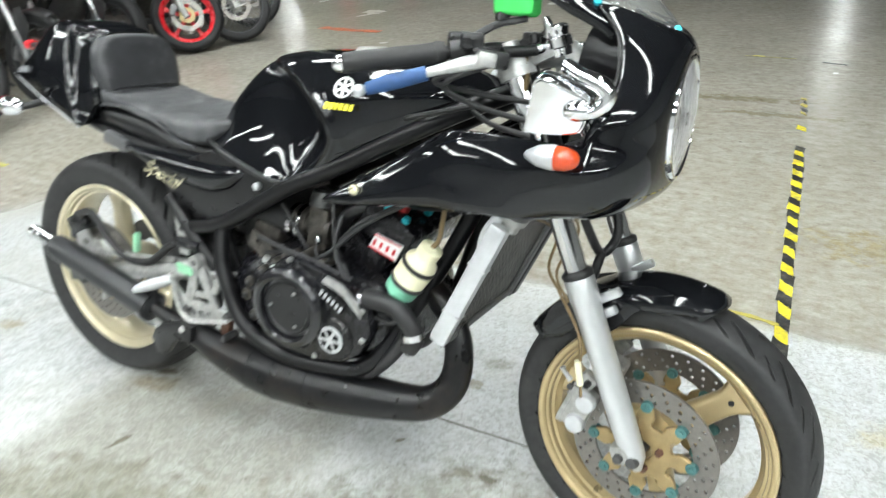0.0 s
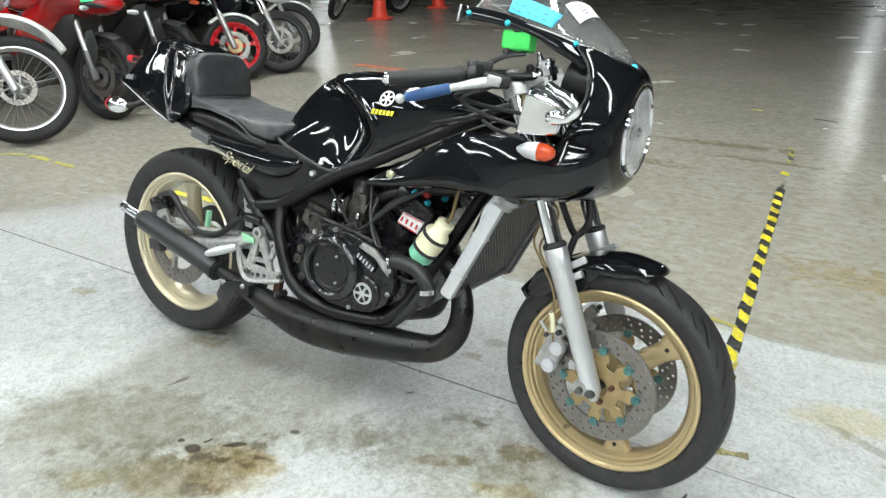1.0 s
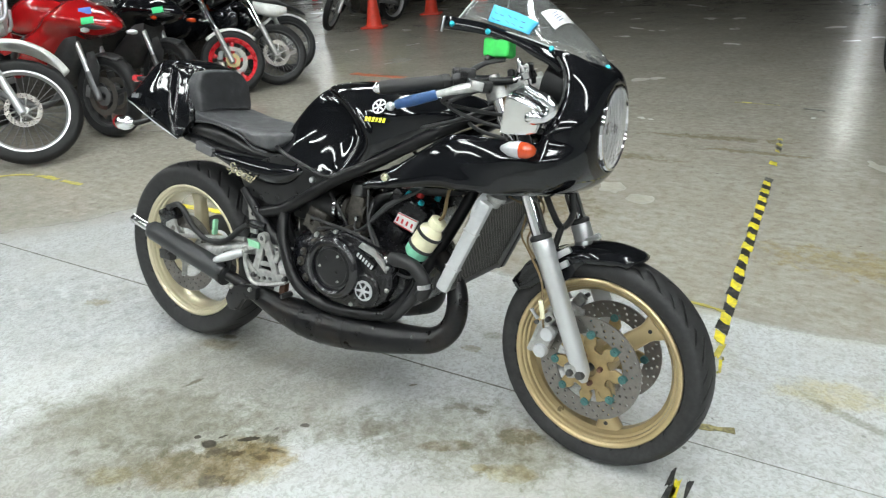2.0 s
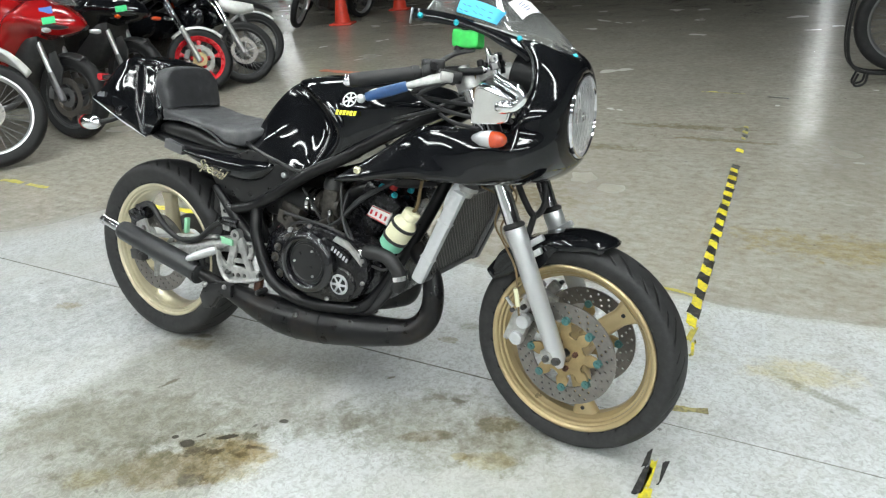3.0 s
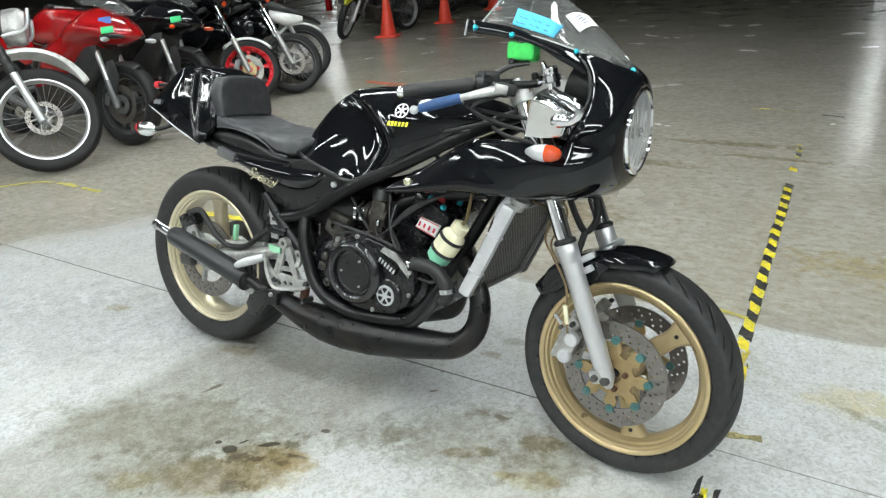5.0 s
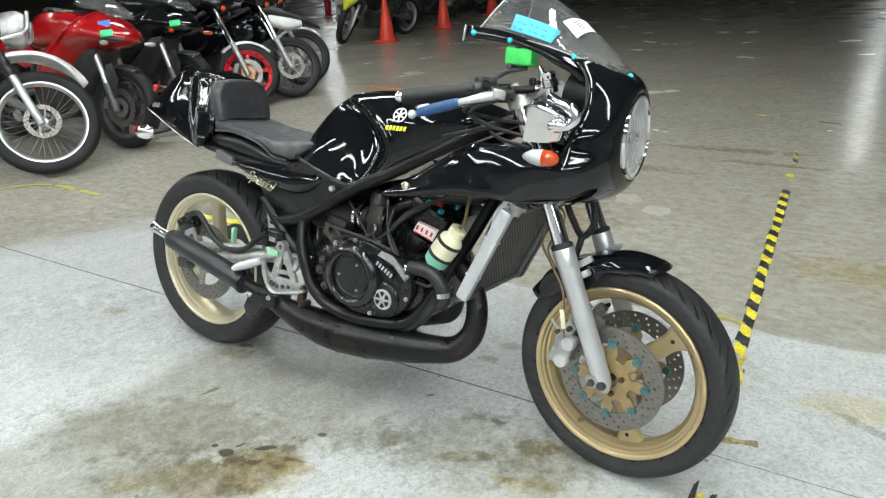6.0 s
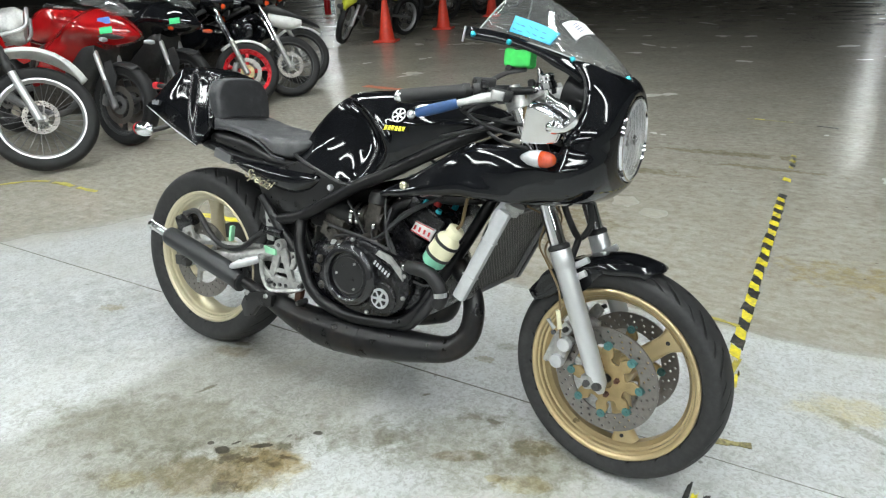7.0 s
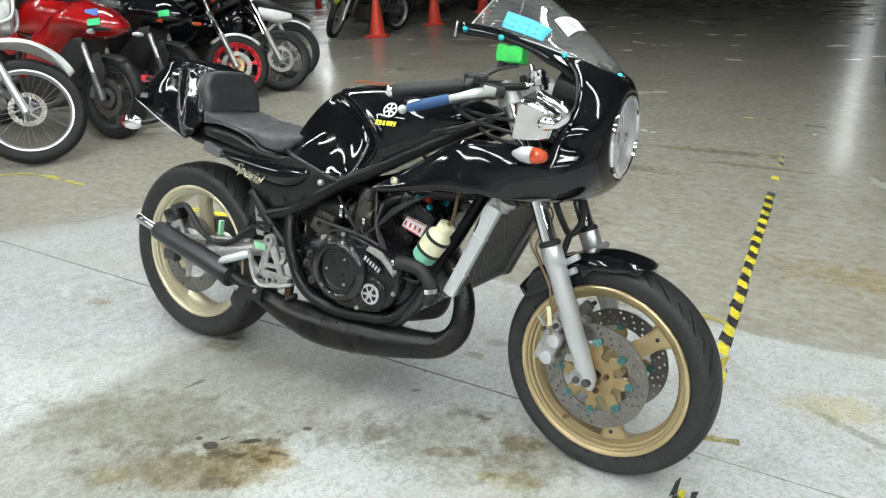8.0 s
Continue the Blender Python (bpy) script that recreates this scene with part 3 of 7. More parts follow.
part("chain_adjuster", bm, DARKSTEEL, sw)
bm = bmesh.new()
tube(bm, [(-0.01, -0.1, 0.365), (0.12, -0.118, 0.385), (0.33, -0.122, 0.412)], 0.008, 8, 5)
part("torque_rod", bm, ALLOY, bike)
bm = bmesh.new()
rbox(bm, (0.197, -0.12, 0.43), (0.012, 0.016, 0.05), (0, 8, 0), 0.003)
part("paint_tab", bm, GREENPAINT, bike, "green plastic brake line tab")
bm = bmesh.new()
tube(bm, [(-0.05, -0.1, 0.455), (0.03, -0.115, 0.475), (0.09, -0.12, 0.42), (0.16, -0.125, 0.385), (0.25, -0.13, 0.395), (0.33, -0.135, 0.45), (0.39, -0.135, 0.48)], 0.009, 10, 6)
part("brake_hose", bm, HOSE, bike)
bm = bmesh.new()
tube(bm, [(-0.05, 0.02, 0.49), (0.02, 0.03, 0.5), (0.1, 0.04, 0.48)], 0.013, 8, 5, 0.5)
part("chain_guard", bm, YELLOW, bike, "yellow plastic strap by the rear wheel")
bm = bmesh.new()
tube(bm, [(0.4, 0.03, 0.62), (0.36, 0.03, 0.42)], 0.035, 14, 4)
part("shock_absorber", bm, CASEBLK, bike)

# frame
for side in (-1, 1):
    bm = bmesh.new()
    tube(bm, [(0.36, side * 0.13, 0.503), (0.43, side * 0.136, 0.515), (0.529, side * 0.14, 0.546), (0.693, side * 0.14, 0.643), (0.804, side * 0.14, 0.694), (0.972, side * 0.132, 0.781), (1.079, side * 0.09, 0.835), (1.12, side * 0.04, 0.855)], 0.0165, 14, 6)
    part("top_frame_tube", bm, FRAMEBLK, bike)
    bm = bmesh.new()
    tube(bm, [(0.555, side * 0.138, 0.563), (0.512, side * 0.136, 0.535), (0.512, side * 0.15, 0.487), (0.528, side * 0.162, 0.43), (0.578, side * 0.168, 0.335), (0.678, side * 0.172, 0.294), (0.795, side * 0.172, 0.295), (0.89, side * 0.155, 0.312), (0.95, side * 0.118, 0.4), (1.02, side * 0.06, 0.55), (1.1, side * 0.04, 0.72)], 0.0165, 14, 6)
    part("cradle_tube", bm, FRAMEBLK, bike)
    bm = bmesh.new()
    tube(bm, [(0.345, side * 0.135, 0.572, 0.012), (0.44, side * 0.142, 0.475, 0.017), (0.525, side * 0.138, 0.395, 0.017), (0.55, side * 0.134, 0.34, 0.014)], 0.015, 12, 5)
    part("footrest_stay", bm, FRAMEBLK, bike)
    bm = bmesh.new()
    tube(bm, [(0.05, side * 0.09, 0.70), (0.23, side * 0.105, 0.672), (0.45, side * 0.11, 0.655), (0.62, side * 0.12, 0.62)], 0.014, 12, 5)
    part("seat_rail", bm, FRAMEBLK, bike)
    bm = bmesh.new()
    plate(bm, [(0.34, 0.565), (0.372, 0.565), (0.43, 0.475), (0.40, 0.455), (0.33, 0.5)], side * 0.128, side * 0.134, bevel=0.002)
    part("frame_gusset", bm, SATIN, bike)
bm = bmesh.new()
rbox(bm, (0.165, -0.112, 0.672), (0.075, 0.03, 0.03), (0, 14, 0), 0.004)
part("rail_end_box", bm, GREYPL, bike, "grey steel bracket under the seat")

# rear footrest hanger, peg and pedal
bm = bmesh.new()
plate(bm, [(0.385, 0.335), (0.395, 0.305), (0.43, 0.296), (0.49, 0.302), (0.53, 0.318), (0.545, 0.33), (0.54, 0.343), (0.50, 0.345), (0.44, 0.348), (0.41, 0.352)], -0.166, -0.155, [(0.425, 0.318, 0.0075), (0.448, 0.321, 0.0075), (0.472, 0.323, 0.0065), (0.525, 0.328, 0.005)], 0.002)
plate(bm, [(0.437, 0.447), (0.455, 0.447), (0.452, 0.42), (0.428, 0.344), (0.402, 0.344)], -0.168, -0.156, bevel=0.0025)
plate(bm, [(0.446, 0.449), (0.465, 0.45), (0.505, 0.342), (0.484, 0.34), (0.449, 0.415)], -0.167, -0.155, bevel=0.0025)
plate(bm, [(0.43, 0.372), (0.478, 0.374), (0.482, 0.36), (0.426, 0.358)], -0.165, -0.157, bevel=0.002)
plate(bm, [(0.36, 0.398), (0.376, 0.4), (0.386, 0.372), (0.425, 0.336), (0.415, 0.322), (0.372, 0.362)], -0.172, -0.162, bevel=0.0025)
plate(bm, [(0.36, 0.402), (0.44, 0.43), (0.446, 0.419), (0.37, 0.388)], -0.16, -0.152, bevel=0.002)
plate(bm, [(0.49, 0.43), (0.508, 0.428), (0.514, 0.402), (0.503, 0.378), (0.487, 0.38), (0.498, 0.405)], -0.168, -0.157, [(0.502, 0.418, 0.005)], 0.002)
lathe(bm, [(-0.014, 0.007), (-0.014, 0.016), (0.012, 0.017), (0.012, 0.007)], 24, (0.453, -0.163, 0.446))
lathe(bm, [(-0.012, 0.006), (-0.012, 0.012), (0.012, 0.013), (0.012, 0.006)], 18, (0.37, -0.166, 0.392))
hg = part("footrest_hanger", bm, ALLOY, bike, "drilled alloy footrest hanger")
bm = bmesh.new()
tube(bm, [(0.372, -0.172, 0.39, 0.0115), (0.352, -0.182, 0.382, 0.0135), (0.32, -0.195, 0.37, 0.0135), (0.292, -0.205, 0.358, 0.0095), (0.284, -0.208, 0.355, 0.004)], 0.012, 14, 4)
part("footpeg", bm, PLATE, hg, "polished alloy footpeg")
for p in ((0.453, 0.446), (0.37, 0.392), (0.535, 0.336), (0.412, 0.328)):
    part("hanger_bolt", lathe(bmesh.new(), [(-0.02, 0), (-0.02, 0.006), (-0.014, 0.009), (0.002, 0.009)], 12, (p[0], -0.158, p[1])), DARKSTEEL, hg)
bm = bmesh.new()
tube(bm, [(0.385, -0.178, 0.39), (0.392, -0.18, 0.345), (0.42, -0.178, 0.305), (0.50, -0.178, 0.318), (0.545, -0.178, 0.33)], 0.006, 10, 5, 0.6)
part("brake_pedal", bm, ALLOY, hg)
bm = bmesh.new()
plate(bm, [(0.395, 0.435), (0.44, 0.43), (0.44, 0.412), (0.4, 0.415)], -0.176, -0.17)
part("paint_tab", bm, GREENPAINT, hg, "green painted tab")
bm = bmesh.new()
tube(bm, [(0.365, -0.142, 0.474, 0.011), (0.40, -0.15, 0.476, 0.0145), (0.45, -0.152, 0.474, 0.014)], 0.014, 12, 4)
part("rear_master_cylinder", bm, CASEBLK, bike)
bm = bmesh.new()
plate(bm, [(0.372, 0.535), (0.395, 0.53), (0.41, 0.485), (0.405, 0.445), (0.38, 0.447), (0.377, 0.49)], -0.15, -0.142, [(0.39, 0.505, 0.007), (0.392, 0.465, 0.006)], 0.0015)
part("cylinder_mount", bm, ALLOY, bike, "drilled alloy mounting plate")

# engine
bm = bmesh.new()
body(bm, [(0.50, 0.36, 0.42, 0.06), (0.53, 0.30, 0.47, 0.13), (0.60, 0.268, 0.505, 0.16), (0.75, 0.265, 0.52, 0.165), (0.87, 0.29, 0.50, 0.16), (0.93, 0.32, 0.475, 0.14), (0.955, 0.36, 0.44, 0.08)], 30, 36, 3.2)
part("crankcase", bm, CASEBLK, bike, "black painted crankcase")
cov = bmesh.new()
plate(cov, [(0.66, 0.36), (0.648, 0.42), (0.665, 0.475), (0.71, 0.512), (0.77, 0.517), (0.83, 0.503), (0.885, 0.48), (0.918, 0.45), (0.922, 0.40), (0.90, 0.355), (0.855, 0.322), (0.79, 0.312), (0.72, 0.315)], -0.188, -0.15, bevel=0.008)
cover = part("clutch_cover", cov, CASEBLK, bike, "black engine side cover")
bm = bmesh.new()
lathe(bm, [(0.03, 0.087), (-0.012, 0.086), (-0.02, 0.083), (-0.026, 0.076), (-0.027, 0.068), (-0.024, 0.063), (-0.013, 0.061), (-0.012, 0.0)], 64, (0.737, -0.19, 0.418))
part("clutch_ring", bm, RINGBLK, cover, "polished black clutch ring")
bm = bmesh.new()
lathe(bm, [(0, 0.056), (-0.003, 0.055), (-0.004, 0.051), (-0.002, 0.049), (-0.003, 0.0)], 48, (0.737, -0.203, 0.418))
part("clutch_cap", bm, SATIN, cover)
for k in range(3):
    a = radians(60 + 120 * k)
    part("cover_screw", lathe(bmesh.new(), [(-0.004, 0), (-0.004, 0.003), (0.001, 0.0035)], 10, (0.737 + 0.04 * math.cos(a), -0.206, 0.418 + 0.04 * math.sin(a))), ALLOY, cover)
bm = bmesh.new()
lathe(bm, [(0.02, 0.047), (-0.004, 0.045), (-0.008, 0.041), (-0.009, 0.0)], 40, (0.838, -0.188, 0.373))
part("pump_cover", bm, CASEBLK, cover)
bm = bmesh.new()
lathe(bm, [(0, 0.0), (-0.003, 0.0), (-0.003, 0.0275), (0, 0.028)], 40, (0.838, -0.197, 0.373))
badge = part("round_badge", bm, PLATE, cover, "round silver badge with a dark spoked emblem")
bm = bmesh.new()
for k in range(6):
    a0 = radians(60 * k + 9)
    a1 = radians(60 * k + 51)
    plate(bm, [(0.838 + r * math.cos(a), 0.373 + r * math.sin(a)) for r, a in ((0.008, (a0 + a1) / 2), (0.021, a0), (0.0225, (a0 + a1) / 2), (0.021, a1))], -0.2004, -0.2024)
part("badge_emblem", bm, CASEBLK, badge)
bm = bmesh.new()
plate(bm, [(0.808, 0.462), (0.86, 0.432), (0.872, 0.452), (0.82, 0.482)], -0.198, -0.186, bevel=0.002)
nm = part("name_plate", bm, CASEBLK, cover, "dark plate with pale marks")
bm = bmesh.new()
for k in range(6):
    c = Vector((0.816 + 0.0088 * k, 0, 0.4665 - 0.0052 * k))
    plate(bm, [(c.x - 0.0028, c.z - 0.002), (c.x + 0.0016, c.z - 0.0045), (c.x + 0.0075, c.z + 0.0055), (c.x + 0.003, c.z + 0.008)], -0.2, -0.1975)
part("name_marks", bm, PLATE, nm)
bm = bmesh.new()
plate(bm, [(0.815, 0.488), (0.865, 0.47), (0.905, 0.432), (0.895, 0.462), (0.86, 0.492), (0.825, 0.5)], -0.196, -0.186, bevel=0.002)
part("cover_lip", bm, ALLOY, cover, "bare alloy cover lip")
for x, z in ((0.905, 0.385), (0.79, 0.322), (0.672, 0.375), (0.69, 0.488), (0.905, 0.445), (0.735, 0.514)):
    part("cover_screw", lathe(bmesh.new(), [(-0.006, 0), (-0.006, 0.004), (-0.003, 0.006), (0.004, 0.006)], 10, (x, -0.188, z)), ALLOY, cover)

# cylinders, heads and carburettors
tilt = Vector((0.5, 0, 0.866)).normalized()
bm = bmesh.new()
for y in (-0.058, 0.058):
    c0 = Vector((0.815, y, 0.46))
    rings = []
    for s, hw in ((0, 0.056), (0.03, 0.056), (0.032, 0.05), (0.06, 0.05), (0.062, 0.056), (0.1, 0.056), (0.103, 0.052)):
        c = c0 + tilt * s
        u, w = Vector((0.866, 0, -0.5)), Vector((0, 1, 0))
        rings.append([c + u * hw * math.copysign(abs(math.cos(a)) ** 0.55, math.cos(a)) + w * hw * math.copysign(abs(math.sin(a)) ** 0.55, math.sin(a)) for a in (2 * math.pi * k / 28 for k in range(28))])
    skin(bm, rings)
part("cylinder_block", bm, CASEBLK, bike, "black twin cylinder block")
bm = bmesh.new()
rbox(bm, (0.905, 0, 0.585), (0.12, 0.235, 0.075), (0, 30, 0), 0.012)
hd = part("cylinder_head", bm, CASEBLK, bike)
bm = bmesh.new()
plate(bm, [(0.876, 0.552), (0.936, 0.532), (0.952, 0.565), (0.892, 0.58)], -0.126, -0.118, bevel=0.001)
vp = part("valve_plate", bm, WHITEP, bike, "pale plate with red border and bars")
bm = bmesh.new()
plate(bm, [(0.8775, 0.5535), (0.9345, 0.5345), (0.9352, 0.536), (0.8782, 0.555)], -0.1285, -0.1262)
plate(bm, [(0.892, 0.579), (0.9495, 0.564), (0.950, 0.5655), (0.8925, 0.5805)], -0.1285, -0.1262)
for k in range(4):
    c = Vector((0.8885 + 0.0145 * k, 0, 0.5605 - 0.0043 * k))
    plate(bm, [(c.x - 0.0022, c.z - 0.002), (c.x + 0.0026, c.z - 0.0035), (c.x + 0.0072, c.z + 0.008), (c.x + 0.0024, c.z + 0.0095)], -0.1285, -0.1262)
part("plate_bars", bm, REDP, vp)
for x, y, z in ((0.905, -0.105, 0.622), (0.94, -0.1, 0.602), (0.92, -0.03, 0.635), (0.955, -0.04, 0.61)):
    part("head_bolt", lathe(bmesh.new(), [(0, 0), (0, 0.008), (0.006, 0.009), (0.014, 0.007), (0.014, 0)], 10, (x, y, z), tilt), CYAN, hd, "cyan anodised bolt")
for y in (-0.058, 0.058):
    bm = bmesh.new()
    tube(bm, [(0.925, y - 0.02, 0.62), (0.938, y - 0.02, 0.655)], 0.011, 12, 2)
    part("plug_cap", bm, REDCAP, bike, "red spark plug cap")
    bm = bmesh.new()
    tube(bm, [(0.938, y - 0.02, 0.65), (0.94, y - 0.01, 0.70), (0.88, y, 0.74)], 0.005, 8, 4)
    part("plug_lead", bm, HOSE, bike)
    bm = bmesh.new()
    o = Vector((0.70, y * 1.3, 0.555))
    lathe(bm, [(-0.03, 0.02), (-0.03, 0.03), (0.0, 0.03), (0.0, 0.024), (0.05, 0.024), (0.05, 0.03), (0.062, 0.03), (0.062, 0.02)], 24, o, (0.95, 0, -0.1))
    rbox(bm, o + Vector((0.03, 0, -0.005)), (0.05, 0.05, 0.1), (0, 8, 0), 0.008)
    rbox(bm, o + Vector((0.035, 0, -0.065)), (0.052, 0.055, 0.045), (0, 8, 0), 0.01)
    cb = part("carburettor", bm, GRIME, bike, "oily cast alloy carburettor")
    bm = bmesh.new()
    lathe(bm, [(0, 0.018), (0, 0.026), (0.012, 0.026), (0.03, 0.02), (0.035, 0.012)], 20, o + Vector((0.028, 0, 0.045)), (0.1, 0, 1))
    part("carburettor_top", bm, DARKSTEEL, cb)
    for dx in (-0.034, -0.012):
        part("hose_clamp", lathe(bmesh.new(), [(-0.005, 0.036), (-0.005, 0.0405), (0.005, 0.0405), (0.005, 0.036)], 28, o + Vector((dx, 0, 0)), (0.95, 0, -0.1)), CHROME, cb, "bright steel clamp")
    bm = bmesh.new()
    tube(bm, [o + Vector((-0.03, 0, 0)), o + Vector((-0.06, 0, 0.004)), o + Vector((-0.13, 0, 0.012))], 0.037, 20, 2)
    part("intake_boot", bm, HOSE, bike)
    bm = bmesh.new()
    tube(bm, [o + Vector((0.06, 0, -0.006)), (0.81, y, 0.54)], 0.026, 18, 2)
    part("inlet_stub", bm, HOSE, bike)
bm = bmesh.new()
rbox(bm, (0.56, 0, 0.56), (0.13, 0.2, 0.12), (0, 0, 0), 0.02)
part("airbox", bm, SATIN, bike)
# added dark mass, hides the bright floor behind the engine
part("gap_block", rbox(bmesh.new(), (0.545, 0.03, 0.46), (0.12, 0.18, 0.13), (0, 0, 0), 0.015), SATIN, bike, "black block added to close the gap behind the engine")
# bracket, bosses and small hoses round the top of the engine
bm = bmesh.new()
plate(bm, [(0.572, 0.50), (0.585, 0.535), (0.622, 0.528), (0.648, 0.495), (0.64, 0.462), (0.612, 0.456), (0.60, 0.485)], -0.135, -0.12, [(0.606, 0.512, 0.008)], 0.004)
eb = part("engine_bracket", bm, GRIME, bike, "oily cast engine bracket")
part("bracket_bolt", lathe(bmesh.new(), [(-0.012, 0), (-0.012, 0.007), (-0.006, 0.0105), (0.004, 0.0105)], 8, (0.628, -0.132, 0.478)), ALLOY, eb)
for x, z, r in ((0.637, 0.462, 0.012), (0.668, 0.484, 0.011), (0.7, 0.502, 0.010), (0.742, 0.512, 0.011), (0.79, 0.508, 0.010), (0.66, 0.455, 0.009), (0.588, 0.40, 0.013), (0.598, 0.43, 0.011), (0.605, 0.355, 0.012)):
    b = part("casting_boss", lathe(bmesh.new(), [(0.03, r * 1.15), (-0.012, r), (-0.014, r * 0.75), (-0.014, 0)], 16, (x, -0.15, z)), GRIME, bike)
    part("boss_bolt", lathe(bmesh.new(), [(-0.02, 0), (-0.02, 0.004), (-0.018, 0.0055), (-0.012, 0.006)], 6, (x, -0.15, z)), DARKSTEEL, b)
bm = bmesh.new()
tube(bm, [(0.79, -0.1, 0.545), (0.797, -0.102, 0.575), (0.818, -0.104, 0.602), (0.85, -0.1, 0.618), (0.89, -0.09, 0.625)], 0.0145, 14, 5)
part("bypass_hose", bm, FRAMEBLK, bike, "shiny black bypass hose")
for pts, r in (([(0.64, -0.15, 0.50), (0.70, -0.16, 0.515), (0.77, -0.165, 0.505), (0.83, -0.17, 0.475)], 0.0045), ([(0.81, -0.12, 0.60), (0.815, -0.15, 0.55), (0.84, -0.165, 0.505), (0.872, -0.172, 0.468)], 0.0045), ([(0.93, -0.11, 0.635), (0.86, -0.135, 0.595), (0.80, -0.14, 0.53), (0.785, -0.14, 0.51)], 0.0055), ([(0.755, -0.12, 0.55), (0.76, -0.14, 0.525), (0.79, -0.155, 0.505)], 0.003), ([(0.915, -0.165, 0.43), (0.955, -0.165, 0.425), (0.975, -0.16, 0.44)], 0.004)):
    part("cable", tube(bmesh.new(), pts, r, 8, 6), HOSE, bike)
part("cable_joint", lathe(bmesh.new(), [(0, 0.004), (0.002, 0.0065), (0.014, 0.0065), (0.018, 0.004)], 12, (0.757, -0.128, 0.535), (0.1, -0.1, 1)), CHROME, bike)
bm = bmesh.new()
rbox(bm, (0.60, -0.09, 0.515), (0.07, 0.05, 0.07), (0, 20, 0), 0.012)
lathe(bm, [(-0.01, 0), (-0.01, 0.014), (0.02, 0.016)], 14, (0.607, -0.12, 0.5))
part("oil_pump", bm, GRIME, bike, "oily cast pump body")
for pts, r in (([(0.775, -0.1, 0.62), (0.80, -0.13, 0.55), (0.85, -0.16, 0.5), (0.875, -0.175, 0.46)], 0.004), ([(0.97, -0.12, 0.655), (0.88, -0.145, 0.6), (0.8, -0.15, 0.53), (0.74, -0.14, 0.5)], 0.0045),
               ([(0.62, -0.15, 0.53), (0.7, -0.165, 0.525), (0.78, -0.17, 0.515), (0.84, -0.17, 0.50)], 0.005), ([(0.66, -0.12, 0.6), (0.75, -0.13, 0.50), (0.8, -0.15, 0.515)], 0.004), ([(0.93, -0.15, 0.45), (0.96, -0.155, 0.46), (0.99, -0.15, 0.455)], 0.004)):
    part("cable", tube(bmesh.new(), pts, r, 8, 6), HOSE, bike)
bm = bmesh.new()
tube(bm, [(0.89, -0.165, 0.462), (0.93, -0.172, 0.468), (0.97, -0.172, 0.462), (1.0, -0.168, 0.43), (1.005, -0.163, 0.405), (0.99, -0.155, 0.38)], 0.0185, 16, 5)
ht = part("coolant_hose", bm, HOSE, bike, "thick black rubber coolant hose")
for c, ax in (((0.897, -0.166, 0.463), (1, -0.1, 0.1)), ((1.004, -0.166, 0.412), (0.2, 0, -1))):
    part("hose_clamp", lathe(bmesh.new(), [(-0.006, 0.0185), (-0.006, 0.0212), (0.006, 0.0212), (0.006, 0.0185)], 24, c, ax), CHROME, ht, "bright steel clamp")
bm = bmesh.new()
tube(bm, [(0.985, -0.14, 0.425), (0.955, -0.145, 0.36), (0.90, -0.145, 0.30), (0.86, -0.14, 0.285)], 0.014, 12, 5)
part("lower_hose", bm, HOSE, bike)
bm = bmesh.new()
tube(bm, [(0.80, -0.06, 0.635), (0.87, -0.07, 0.645), (0.97, -0.08, 0.645), (1.06, -0.08, 0.66)], 0.017, 12, 4)
part("upper_hose", bm, HOSE, bike)

# overflow bottle
bd = Vector((0.068, 0.0, 0.10)).normalized()
bo = Vector((0.957, -0.142, 0.482))
bm = bmesh.new()
lathe(bm, [(0.032, 0.033), (0.07, 0.0335), (0.085, 0.031), (0.094, 0.023), (0.1, 0.0195), (0.103, 0.022), (0.12, 0.022), (0.123, 0.018), (0.123, 0)], 36, bo, bd)
bt = part("overflow_bottle", bm, BOTTLE, bike, "yellowed plastic coolant bottle half full of green liquid")
part("bottle_base", lathe(bmesh.new(), [(0, 0), (0.0, 0.026), (0.006, 0.0315), (0.032, 0.033)], 36, bo, bd), COOLANT, bt, "green coolant showing through")
for s in (0.034, 0.077):
    part("bottle_strap", lathe(bmesh.new(), [(-0.004, 0.0325), (-0.004, 0.0355), (0.004, 0.0355), (0.004, 0.0325)], 36, bo + bd * s, bd), HOSE, bt, "black rubber strap")
part("breather_tube", tube(bmesh.new(), [bo + bd * 0.122, bo + bd * 0.145, (1.045, -0.135, 0.66), (1.06, -0.12, 0.72)], 0.0045, 10, 5), TUBEBRN, bt, "brown rubber tube")

# radiator
rt, rb = Vector((1.162, 0, 0.652)), Vector((1.051, 0, 0.410))
rd = (rt - rb).normalized()
rn = Vector((rd.z, 0, -rd.x))
rlen = (rt - rb).length
tiltdeg = math.degrees(math.atan2(rd.x, rd.z))
bm = bmesh.new()
mid = (rt + rb) / 2
rbox(bm, mid + Vector((0, -0.158, 0)), (0.036, 0.026, rlen), (0, tiltdeg, 0), 0.010)
rad = part("radiator_side_tank", bm, PLATE, bike, "bare aluminium radiator tank")
for s in (0.27, 0.67):
    bm = bmesh.new()
    rbox(bm, rb + rd * rlen * s + Vector((0, -0.158, 0)), (0.0372, 0.0272, 0.005), (0, tiltdeg, 0), 0.002)
    part("weld_seam", bm, SILVER, rad)
bm = bmesh.new()
rbox(bm, mid + Vector((0, 0.158, 0)), (0.046, 0.026, rlen), (0, tiltdeg, 0), 0.006)
part("radiator_far_tank", bm, SATIN, bike)
bm = bmesh.new()
